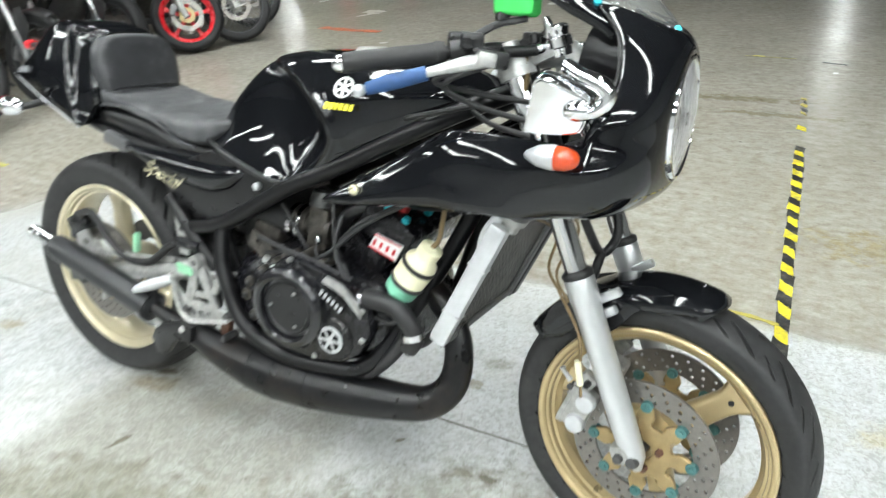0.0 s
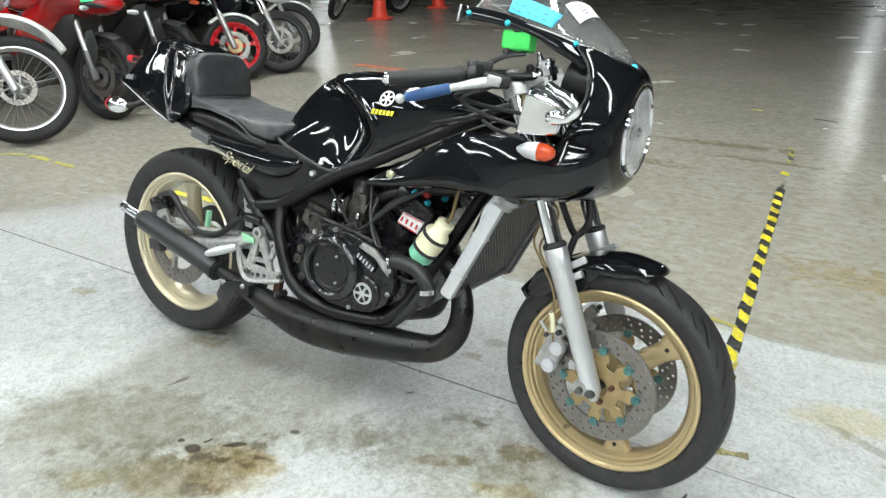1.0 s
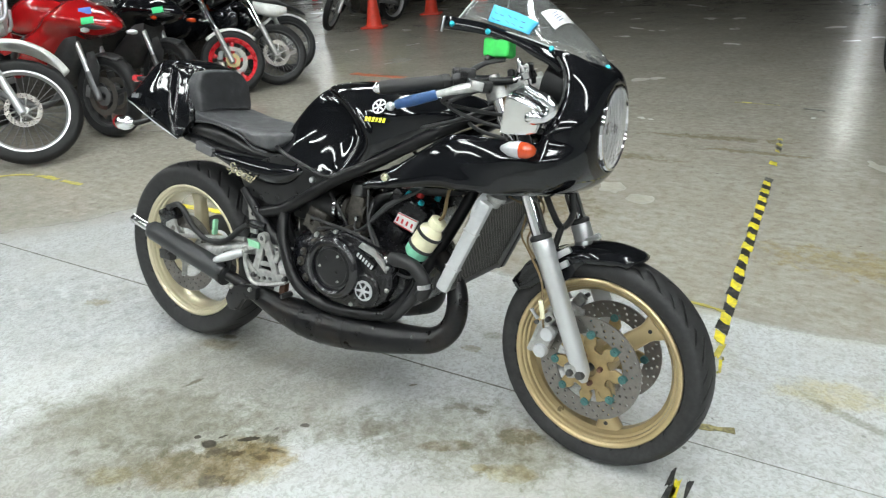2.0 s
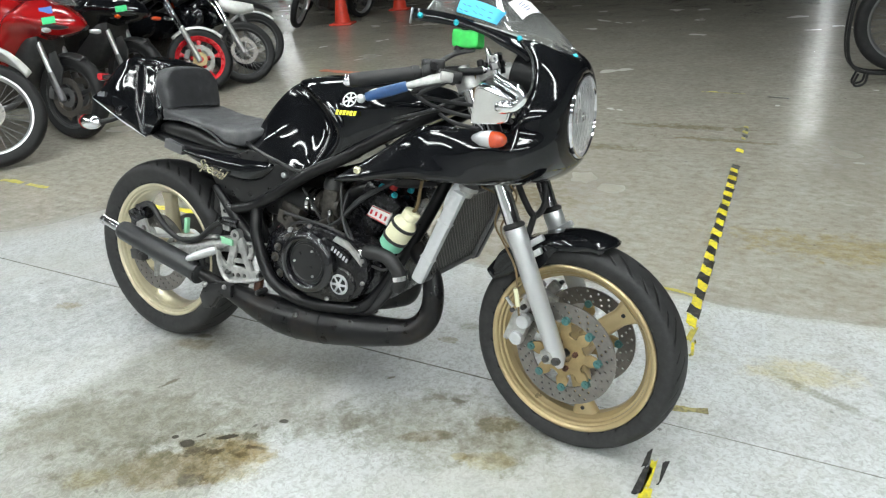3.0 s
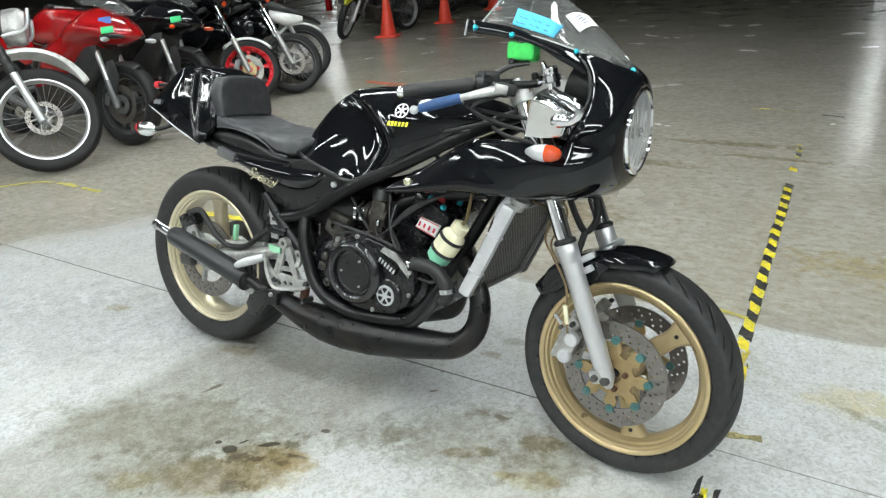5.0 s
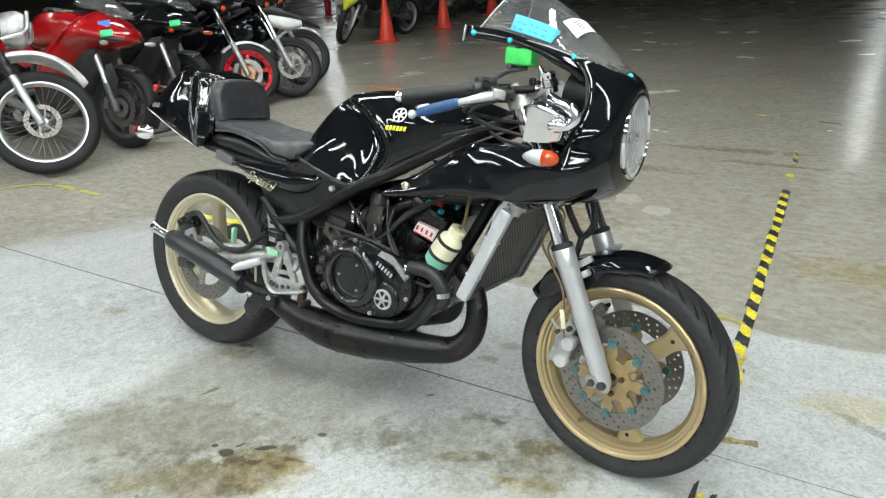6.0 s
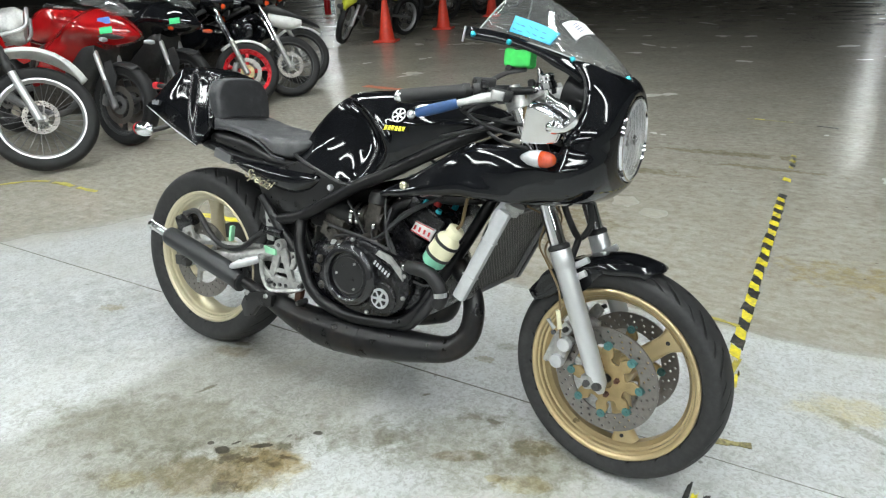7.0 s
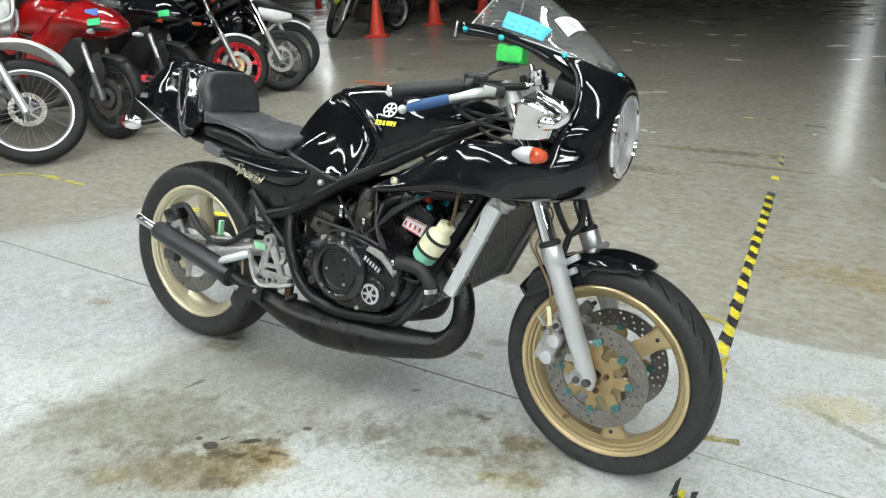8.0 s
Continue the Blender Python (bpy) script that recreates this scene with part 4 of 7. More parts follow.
rbox(bm, mid - rn * 0.004, (0.024, 0.29, rlen * 0.94), (0, tiltdeg, 0), 0.0)
core = part("radiator_core", bm, MESHBLK, bike, "dark honeycomb radiator core")
bm = bmesh.new()
for k in range(20):
    y = -0.14 + 0.28 * k / 19
    for turn in (-1, 1):
        zz = [rb + rd * rlen * (0.04 + 0.92 * i / 18) + rn * (0.0145 + 0.0004 * turn) for i in range(19)]
        skin(bm, [[(p.x, y + o + turn * (0.0072 if i % 2 else -0.0072), p.z) for o in (-0.0011, 0.0011)] for i, p in enumerate(zz)], closed=False, caps=False)
part("core_lattice", bm, CORESTEEL, core, "criss-cross steel core guard")
for s in (0.0, 1.0):
    e = rb + rd * rlen * (0.03 + 0.94 * s) + rn * 0.012
    part("core_rail", tube(bmesh.new(), [e + Vector((0, -0.145, 0)), e + Vector((0, 0.145, 0))], 0.006, 8, 1), GREYPL, core)
part("core_rail", tube(bmesh.new(), [rb + rn * 0.012 + Vector((0, 0.14, 0)), rt + rn * 0.012 + Vector((0, 0.14, 0))], 0.008, 8, 1), GREYPL, core)
bm = bmesh.new()
lathe(bm, [(0, 0.02), (0.014, 0.02), (0.018, 0.027), (0.028, 0.027), (0.031, 0.02), (0.031, 0)], 24, rt + Vector((0, -0.135, -0.01)), rd)
part("radiator_cap", bm, ALLOY, bike)
bm = bmesh.new()
tube(bm, [rt + Vector((-0.03, -0.16, -0.07)), rt + Vector((-0.025, -0.155, -0.02)), rt + Vector((0.0, -0.15, 0.02))], 0.014, 10, 4, 0.5)
part("radiator_bracket", bm, PLATE, bike)
for pts in ([(1.19, -0.1, 0.66), (1.235, -0.09, 0.635), (1.225, -0.085, 0.57), (1.25, -0.09, 0.53), (1.30, -0.125, 0.48), (1.31, -0.125, 0.42), (1.315, -0.12, 0.36)], [(1.2, 0.0, 0.67), (1.255, -0.03, 0.63), (1.235, -0.07, 0.56), (1.27, -0.1, 0.52)]):
    part("brake_line", tube(bmesh.new(), pts, 0.0027, 8, 6), TUBEBRN, bike, "brown aged brake line")
part("line_sleeve", tube(bmesh.new(), [(1.305, -0.128, 0.43), (1.313, -0.124, 0.385)], 0.006, 8, 2), BOTTLE, bike, "yellowed line sleeve")
for pts in ([(1.24, -0.02, 0.69), (1.27, -0.01, 0.62), (1.29, 0.015, 0.58), (1.31, 0.03, 0.62), (1.29, 0.04, 0.69)], [(1.2, -0.04, 0.69), (1.225, -0.03, 0.62), (1.26, -0.02, 0.55), (1.27, -0.02, 0.50)], [(1.29, 0.012, 0.585), (1.28, 0.0, 0.53), (1.27, 0.0, 0.49)]):
    part("wiring_loop", tube(bmesh.new(), pts, 0.0085, 10, 6), HOSE, bike)

# exhaust: two expansion chambers
def chamber(side):
    bm = bmesh.new()
    pts = [((x if side < 0 or x < 0.6 else 0.6 + (x - 0.6) * 0.6), y, z, r) for x, y, z, r in [(0.93, 0.06 * side, 0.50, 0.024), (0.985, 0.07 * side, 0.475, 0.026), (1.04, 0.085 * side, 0.43, 0.026), (1.068, 0.10 * side, 0.37, 0.028), (1.064, 0.115 * side, 0.303, 0.0305), (1.022, 0.128 * side, 0.259, 0.034), (0.95, 0.135 * side, 0.243, 0.039),
           (0.86, 0.14 * side, 0.233, 0.047), (0.76, 0.145 * side, 0.226, 0.0535), (0.67, 0.147 * side, 0.223, 0.056), (0.60, 0.15 * side, 0.226, 0.053), (0.52, 0.155 * side, 0.238, 0.042), (0.45, 0.162 * side, 0.258, 0.031), (0.39, 0.17 * side, 0.28, 0.022), (0.34, 0.178 * side, 0.30, 0.018), (0.30, 0.18 * side, 0.315, 0.018)]]
    tube(bm, pts, 0.03, 28, 6)
    c = part("expansion_chamber", bm, PIPEBLK, bike, "matt black expansion chamber exhaust")
    for i in (8, 9, 10):
        p, q = Vector(pts[i][:3]), Vector(pts[i + 1][:3])
        part("weld_seam", lathe(bmesh.new(), [(-0.002, pts[i][3] - 0.002), (0, pts[i][3] + 0.001), (0.002, pts[i][3] - 0.002)], 36, p, p - q), PIPEBLK, c)
    bm = bmesh.new()
    a, b = Vector((0.318, 0.182 * side, 0.308)), Vector((-0.035, 0.186 * side, 0.402))
    lathe(bm, [(0, 0.0), (0, 0.020), (0.004, 0.030), (0.02, 0.0325), (0.335, 0.031), (0.35, 0.028), (0.358, 0.020), (0.358, 0)], 36, a, b - a)
    s = part("silencer", bm, CANBLK, bike, "matt black silencer with a bright tail pipe")
    d = (b - a).normalized()
    bm = bmesh.new()
    lathe(bm, [(-0.005, 0.014), (0.06, 0.014), (0.062, 0.0165), (0.075, 0.0165), (0.075, 0.012), (0.0, 0.011)], 24, b, d)
    part("tail_pipe", bm, CHROME, s, "chromed tail pipe")
    bm = bmesh.new()
    lathe(bm, [(0.006, 0.032), (0.006, 0.0355), (0.02, 0.0355), (0.02, 0.032)], 30, a, d)
    rbox(bm, a + d * 0.012 + Vector((0.01, 0, 0.045)), (0.03, 0.008, 0.05), (0, 0, 0), 0.002)
    part("silencer_clamp", bm, SATIN, s)
    return c


for side in (-1, 1):
    chamber(side)
bm = bmesh.new()
plate(bm, [(0.325, 0.245), (0.345, 0.283), (0.42, 0.305), (0.455, 0.3), (0.45, 0.262), (0.40, 0.255), (0.37, 0.215), (0.34, 0.21)], -0.205, -0.185, bevel=0.004)
hb = part("exhaust_bracket", bm, SATIN, bike, "black exhaust mounting bracket")
for x, z in ((0.352, 0.286), (0.432, 0.293)):
    part("bracket_bolt", lathe(bmesh.new(), [(-0.008, 0), (-0.008, 0.005), (-0.003, 0.0075), (0.004, 0.0075)], 14, (x, -0.204, z)), ALLOY, hb)
part("bracket_bolt", lathe(bmesh.new(), [(-0.012, 0), (-0.012, 0.005), (-0.004, 0.009), (0.03, 0.009)], 8, (0.53, -0.17, 0.285)), DARKSTEEL, hb)
bm = bmesh.new()
rbox(bm, (0.515, -0.15, 0.31), (0.022, 0.02, 0.06), (0, 10, 0), 0.004)
part("rubber_mount", bm, RUST, bike, "rusty exhaust mount")

# side stand on the far side
bm = bmesh.new()
tube(bm, [(0.62, 0.14, 0.29, 0.013), (0.58, 0.24, 0.15, 0.012), (0.56, 0.345, 0.075, 0.012)], 0.012, 10, 4)
st = part("side_stand", bm, SATIN, bike)
part("stand_foot", rbox(bmesh.new(), (0.56, 0.355, 0.073), (0.06, 0.04, 0.008), (-11, 0, 0), 0.002), SATIN, st)

# fuel tank
TANK = [(0.425, 0.706, 0.722, 0.05), (0.44, 0.702, 0.742, 0.085), (0.46, 0.698, 0.764, 0.106), (0.50, 0.690, 0.806, 0.126), (0.54, 0.682, 0.844, 0.136), (0.58, 0.672, 0.874, 0.142), (0.625, 0.663, 0.893, 0.146), (0.685, 0.650, 0.903, 0.149),
        (0.75, 0.676, 0.906, 0.152), (0.82, 0.711, 0.905, 0.153), (0.90, 0.75, 0.899, 0.148), (0.97, 0.783, 0.89, 0.135), (1.03, 0.81, 0.875, 0.115), (1.07, 0.83, 0.858, 0.075)]


def tank_ridge(z):
    """Where, along x, the crest in front of the knee recess stands at this height."""
    return float(lerp_table([(0.63, 0.70), (0.655, 0.745), (0.68, 0.782), (0.712, 0.806), (0.754, 0.82), (0.78, 0.811), (0.81, 0.788), (0.845, 0.745), (0.871, 0.69), (0.91, 0.56)], z)[0])


bm = bmesh.new()
rings = []
for i in range(141):
    x = 0.425 + 0.645 * i / 140
    zb, zt, w = lerp_table(TANK, x)
    h = zt - zb
    f = w / 0.15
    lid = min(1.0, h / 0.2)
    keys = [(0.0, 0.0, 1.0), (0.045, 0.055, 0.986), (0.072, 0.098, 0.93), (0.083, 0.128, 0.81), (0.089, 0.148, 0.63), (0.098, 0.153, 0.44), (0.112, 0.153, 0.26), (0.130, 0.150, 0.11), (0.146, 0.143, 0.03), (0.149, 0.138, 0.0), (0.13, 0.115, -0.03), (0.0, 0.0, -0.03)]
    half = []
    for yr, yf, v in smooth_path(keys, 6):
        z = zb + h * v
        u = x - tank_ridge(z)
        k = sstep(-0.085, -0.004, u)
        roll = 0.006 * math.exp(-((u + 0.002) / 0.017) ** 2) - 0.006 * math.exp(-((u + 0.062) / 0.022) ** 2)
        y = (yr * (1 - k) + yf * k + roll * min(1, yr / 0.08) * lid) * f
        half.append((x, max(0.0, y), z))
    rings.append([(a, -b, c) for a, b, c in half] + [(a, b, c) for a, b, c in half[-2:0:-1]])
skin(bm, rings)
tank = part("fuel_tank", bm, GLOSS, bike, "glossy black fuel tank with knee recesses", sharp=60)
bm = bmesh.new()
tube(bm, [(0.44, -0.10, 0.706), (0.50, -0.128, 0.692), (0.59, -0.142, 0.668), (0.675, -0.146, 0.65), (0.75, -0.148, 0.68), (0.86, -0.148, 0.727), (0.97, -0.136, 0.782), (1.05, -0.1, 0.82)], 0.006, 8, 6)
part("tank_seam", bm, FRAMEBLK, tank)
bm = bmesh.new()
lathe(bm, [(0, 0.035), (0.006, 0.034), (0.012, 0.028), (0.014, 0)], 32, (0.80, 0, 0.901), (0, 0, 1))
part("filler_cap", bm, ALLOY, tank)
# round emblem and marks on the tank flank
ec = Vector((0.838, -0.1475, 0.848))
em = Matrix.Translation(ec) @ Matrix.Rotation(radians(-29), 4, "X")
bm = bmesh.new()
lathe(bm, [(0, 0.0235), (-0.0012, 0.0235), (-0.0012, 0.0195), (0, 0.0195)], 40)
for k in range(3):
    a = radians(30 + 60 * k)
    plate(bm, [(0.021 * math.cos(a + s) , 0.021 * math.sin(a + s)) for s in (-0.13, 0.13, math.pi - 0.13, math.pi + 0.13)], -0.0012, 0)
part("tank_emblem", bm, WHITEP, tank, "white ring emblem with three bars", em @ Matrix.Diagonal((0.86, 1, 0.86, 1)))
bm = bmesh.new()
for k in range(6):
    x = -0.031 + 0.0108 * k
    plate(bm, [(x, -0.041), (x + 0.0075, -0.041), (x + 0.0085, -0.029), (x + 0.001, -0.029)], -0.0016, -0.0004)
part("tank_marks", bm, YELLOW, tank, "row of small yellow marks", Matrix.Translation(Vector((0.838, -0.1515, 0.848))) @ Matrix.Rotation(radians(-22), 4, "X"))

# seat and tail
SEAT = [(0.10, 0.742, 0.792, 0.098), (0.125, 0.746, 0.790, 0.114), (0.16, 0.75, 0.780, 0.122), (0.20, 0.752, 0.770, 0.126), (0.25, 0.745, 0.762, 0.128), (0.31, 0.731, 0.755, 0.128), (0.345, 0.714, 0.751, 0.127), (0.375, 0.694, 0.749, 0.124), (0.42, 0.685, 0.748, 0.116), (0.45, 0.692, 0.749, 0.104), (0.48, 0.72, 0.749, 0.086), (0.495, 0.735, 0.746, 0.06)]


def seat_shape(p):
    dip = 0.009 * math.exp(-((p.x - 0.30) / 0.09) ** 2) * (1 - min(1, abs(p.y) / 0.125) ** 2)
    fold = 0.0016 * math.sin(p.x * 95 + p.y * 40 + 4 * noise.noise(p * 9)) * sstep(0.2, 0.3, p.x) + 0.0035 * noise.noise(p * 16) + 0.0014 * noise.noise(p * 45)
    return Vector((p.x, p.y + 0.003 * noise.noise(p * 14 + Vector((5, 0, 0))), p.z - (dip if p.z > 0.74 else 0) + fold))


bm = bmesh.new()
body(bm, SEAT, 100, 72, 4.2, seat_shape)
seat = part("seat", bm, SEATVINYL, bike, "black vinyl solo seat with a dusty wrinkled cover", sharp=70)
# upright pad on the front face of the tail
bm = bmesh.new()
rings = []
for d, g in ((-0.03, 0.97), (-0.004, 1.0), (0.006, 0.985), (0.011, 0.95), (0.0135, 0.88), (0.0145, 0.6), (0.0145, 0.25)):
    ring = []
    for k in range(48):
        a = 2 * math.pi * k / 48
        c, q = math.cos(a), math.sin(a)
        y = 0.109 * g * math.copysign(abs(c) ** 0.52, c)
        v = g * math.copysign(abs(q) ** 0.52, q)
        z = 0.832 + 0.077 * v
        y *= 1 - 0.1 * sstep(0.85, 0.91, z)
        ring.append((0.128 + d - 0.16 * (z - 0.78) + 0.0015 * noise.noise(Vector((y, 0, z)) * 25), y, z))
    rings.append(ring)
skin(bm, rings)
part("back_pad", bm, VINYL, seat, "upright black vinyl back pad", sharp=60)
bm = bmesh.new()
tube(bm, [(0.126, -0.118, 0.752), (0.16, -0.124, 0.755), (0.20, -0.128, 0.756), (0.25, -0.13, 0.749), (0.31, -0.13, 0.735), (0.345, -0.129, 0.718), (0.375, -0.126, 0.697), (0.42, -0.118, 0.688)], 0.0035, 8, 6)
part("seat_piping", bm, VINYL, seat)
bm = bmesh.new()
tube(bm, [(0.134, -0.108, 0.782), (0.142, -0.07, 0.79), (0.144, 0.0, 0.791), (0.142, 0.07, 0.79), (0.134, 0.108, 0.782)], 0.002, 8, 6)
part("seat_seam", bm, VINYL, seat)
bm = bmesh.new()
body(bm, [(0.06, 0.70, 0.74, 0.085), (0.12, 0.695, 0.748, 0.105), (0.24, 0.672, 0.742, 0.112), (0.36, 0.655, 0.70, 0.11), (0.46, 0.65, 0.69, 0.09)], 20, 28, 3.5)
part("seat_pan", bm, SATIN, bike)
TAIL = [(-0.238, 0.800, 0.808, 0.085), (-0.23, 0.797, 0.819, 0.098), (-0.20, 0.787, 0.845, 0.107), (-0.162, 0.774, 0.874, 0.114), (-0.115, 0.756, 0.907, 0.121), (-0.08, 0.742, 0.926, 0.126), (-0.05, 0.731, 0.934, 0.129), (0.03, 0.699, 0.928, 0.131), (0.05, 0.692, 0.924, 0.131), (0.062, 0.702, 0.921, 0.129), (0.085, 0.73, 0.917, 0.127), (0.105, 0.748, 0.913, 0.125)]


bm = bmesh.new()
rings = []
for i in range(101):
    x = -0.238 + 0.343 * i / 100
    zb, zt, w = lerp_table(TAIL, x)
    h = zt - zb
    keys = [(0.985, 0.0), (1.0, 0.10), (0.99, 0.24), (0.95, 0.40), (0.885, 0.55), (0.81, 0.69), (0.745, 0.80), (0.69, 0.90), (0.61, 0.97), (0.4, 0.995), (0.0, 1.0)]
    half = [(x, 0.0, zb + 0.01 * min(1, h / 0.1)), (x, w * 0.95, zb + 0.003)]
    for q, v in smooth_path(keys, 6):
        z = zb + h * v
        crease = 0.012 - 0.16 * (z - 0.78)
        step = sstep(crease, crease + 0.018, x) * sstep(0.70, 0.73, z) * sstep(0.935, 0.905, z)
        rim = math.exp(-((x - 0.094 + 0.16 * (z - 0.78)) / 0.008) ** 2) * sstep(0.74, 0.77, z)
        belly = math.exp(-((x + 0.095 - 0.35 * (z - 0.84)) / 0.05) ** 2) * math.exp(-((v - 0.5) / 0.3) ** 2)
        wave = noise.noise(Vector((x * 13, 3.0, z * 13)))
        y = w * q * (1 + 0.055 * belly) - 0.017 * step + 0.009 * rim + 0.0022 * wave * sstep(0.02, 0.1, h)
        half.append((x, max(0.0, y) if v < 0.999 else 0.0, z))
    rings.append([(p, -q, r) for p, q, r in half] + [(p, q, r) for p, q, r in half[-2:0:-1]])
skin(bm, rings)
tail = part("tail_cowl", bm, GLOSS, bike, "glossy black tail cowl with a stepped seat surround", sharp=60)
bm = bmesh.new()
tube(bm, [(x, -(w * 0.99), zb + 0.002) for x, zb, zt, w in (TAIL[1], TAIL[2], TAIL[3], TAIL[4], TAIL[6], TAIL[8])], 0.002, 8, 5)
part("edge_trim", bm, PLATE, tail, "thin pale lower edge")
bm = bmesh.new()
for k in range(4):
    plate(bm, [(-0.176 + 0.008 * k, 0.806), (-0.174 + 0.008 * k, 0.806), (-0.170 + 0.008 * k, 0.818 + 0.004 * (k % 2)), (-0.172 + 0.008 * k, 0.818)], -0.1195, -0.1125)
part("tail_marks", bm, PLATE, tail, "small pale unreadable mark")
bm = bmesh.new()
lathe(bm, [(0.004, 0.012), (-0.003, 0.0115), (-0.0035, 0.008), (-0.001, 0.007), (-0.001, 0)], 20, (-0.062, -0.131, 0.768), (0, 1, 0))
tube(bm, [(-0.052, -0.134, 0.772), (-0.035, -0.136, 0.781)], 0.004, 8, 2)
part("tail_lock", bm, RINGBLK, tail, "black seat lock")
bm = bmesh.new()
body(bm, [(-0.315, 0.853, 0.871, 0.012), (-0.309, 0.849, 0.875, 0.017), (-0.285, 0.851, 0.873, 0.018)], 10, 24, 3)
part("tail_light", bm, REDLENS, bike, "red tail light")
bm = bmesh.new()
body(bm, [(-0.30, 0.855, 0.868, 0.015), (-0.24, 0.845, 0.87, 0.02), (-0.21, 0.80, 0.85, 0.05), (-0.17, 0.78, 0.845, 0.09), (-0.06, 0.735, 0.86, 0.105), (0.02, 0.71, 0.85, 0.11)], 12, 20, 3)
part("tail_underside", bm, SATIN, bike, "dark inner tail panel")
for side in (-1, 1):
    bm = bmesh.new()
    c = Vector((-0.15, 0.16 * side, 0.727))
    lathe(bm, [(-0.06, 0.0), (-0.055, 0.012), (-0.035, 0.022), (-0.01, 0.024), (0.01, 0.02), (0.03, 0.01), (0.036, 0)], 24, c, (1, 0, 0))
    sg = part("rear_turn_signal", bm, CHROME, bike, "chrome bullet turn signal")
    bm = bmesh.new()
    lathe(bm, [(-0.062, 0.0), (-0.057, 0.0125), (-0.038, 0.0225), (-0.034, 0.0225)], 24, c, (1, 0, 0))
    part("signal_lens", bm, REDLENS, sg, "red lens")
    part("signal_stalk", tube(bmesh.new(), [c + Vector((0.025, 0, 0)), c + Vector((0.05, -side * 0.03, 0.01)), c + Vector((0.06, -side * 0.07, 0.025))], 0.0085, 10, 3), SATIN, sg)

# side cover with script badge, and the flat panel under it
for side in (-1, 1):
    bm = bmesh.new()
    rings = []
    for i in range(25):
        t = i / 24
        x = 0.205 + 0.372 * t
        zc, h = lerp_table([(0, 0.664, 0.004), (0.08, 0.659, 0.012), (0.3, 0.645, 0.026), (0.5, 0.634, 0.034), (0.7, 0.630, 0.037), (0.86, 0.637, 0.029), (0.95, 0.648, 0.017), (1, 0.656, 0.004)], t)
        ring = []
        for k in range(20):
            a = 2 * math.pi * k / 20
            ring.append((x, side * (0.118 + (0.03 if math.cos(a) > 0 else 0.012) * math.cos(a) * (h / 0.037) ** 0.5), zc + h * math.sin(a)))
        rings.append(ring)
    skin(bm, rings)
    part("side_cover", bm, GLOSS, bike, "glossy black side cover with a script badge", sharp=60)
    bm = bmesh.new()
    plate(bm, [(0.33, 0.60), (0.352, 0.562), (0.476, 0.528), (0.52, 0.553), (0.61, 0.605), (0.69, 0.65), (0.59, 0.672), (0.48, 0.69), (0.40, 0.66)], side * 0.125, side * 0.132, bevel=0.002)
    sp = part("lower_side_panel", bm, SATIN, bike, "satin black side panel")
    part("panel_bolt", lathe(bmesh.new(), [(side * 0.012, 0), (side * 0.012, 0.006), (side * 0.009, 0.0085), (0, 0.009)], 18, (0.609, side * 0.131, 0.632)), PLATE, sp, "bright domed bolt")
    part("pivot_plate", plate(bmesh.new(), [(0.36, 0.565), (0.49, 0.535), (0.515, 0.46), (0.56, 0.35), (0.50, 0.36), (0.44, 0.45)], side * 0.105, side * 0.115), SATIN, bike)
txt = bpy.data.curves.new("script_badge", "FONT")
txt.body, txt.size, txt.shear, txt.extrude, txt.space_character = "Special", 0.046, 0.55, 0.0009, 0.88
tmp = new("script_badge", txt)
bpy.context.view_layer.update()
me = bpy.data.meshes.new_from_object(tmp.evaluated_get(bpy.context.evaluated_depsgraph_get()))
bpy.data.objects.remove(tmp)
me.materials.append(CREAM)
badge = new("script_badge", me)
side_right = [o for o in bike.children if o.name.startswith("side_cover")][0]
badge.parent = side_right
badge.matrix_basis = Matrix.Translation((0.287, -0.1512, 0.628)) @ Matrix.Rotation(radians(17), 4, "Y") @ Matrix.Rotation(radians(90), 4, "X")
tagged(badge, "cream metal script badge")

# ---- fairing ----
HL = Vector((1.396, 0, 0.834))
HR = 0.098
# outer edge of the nose from the top centre down the right side to the bottom centre
EDGE = [(1.376, 0.0, 0.966), (1.36, -0.045, 0.974), (1.325, -0.085, 0.985), (1.272, -0.112, 1.0), (1.312, -0.132, 0.955), (1.322, -0.152, 0.90), (1.304, -0.178, 0.845), (1.292, -0.19, 0.802), (1.292, -0.206, 0.752), (1.292, -0.186, 0.697), (1.292, -0.11, 0.675), (1.292, 0.0, 0.668)]
edge = [Vector(p) for p in smooth_path(EDGE, 6)]
bm = bmesh.new()
full = edge + [Vector((p.x, -p.y, p.z)) for p in edge[-2:0:-1]]
rings = [[] for _ in range(15)]
for i, o in enumerate(full):
    # matching point on the lamp ring, by the direction from its centre
    ang = math.atan2(o.y - HL.y, o.z - HL.z)
    ring = HL + Vector((0, (HR + 0.003) * math.sin(ang), (HR + 0.003) * math.cos(ang)))
    front = HL.x - 0.001 + 0.007 * max(0.0, math.cos(ang))
    for j in range(15):
        a = 0.5 * math.pi * j / 14
        out = math.sin(a) ** 1.25
        bulge = 0.004 * math.sin(2 * a) * math.exp(-((o.z - 0.84) / 0.05) ** 2)
        q = ring + (o - ring) * out
        rings[j].append(Vector((o.x + (front - o.x) * math.cos(a) ** 1.2, q.y + bulge * (1 if o.y > 0 else -1), q.z)))
skin(bm, rings, caps=False)
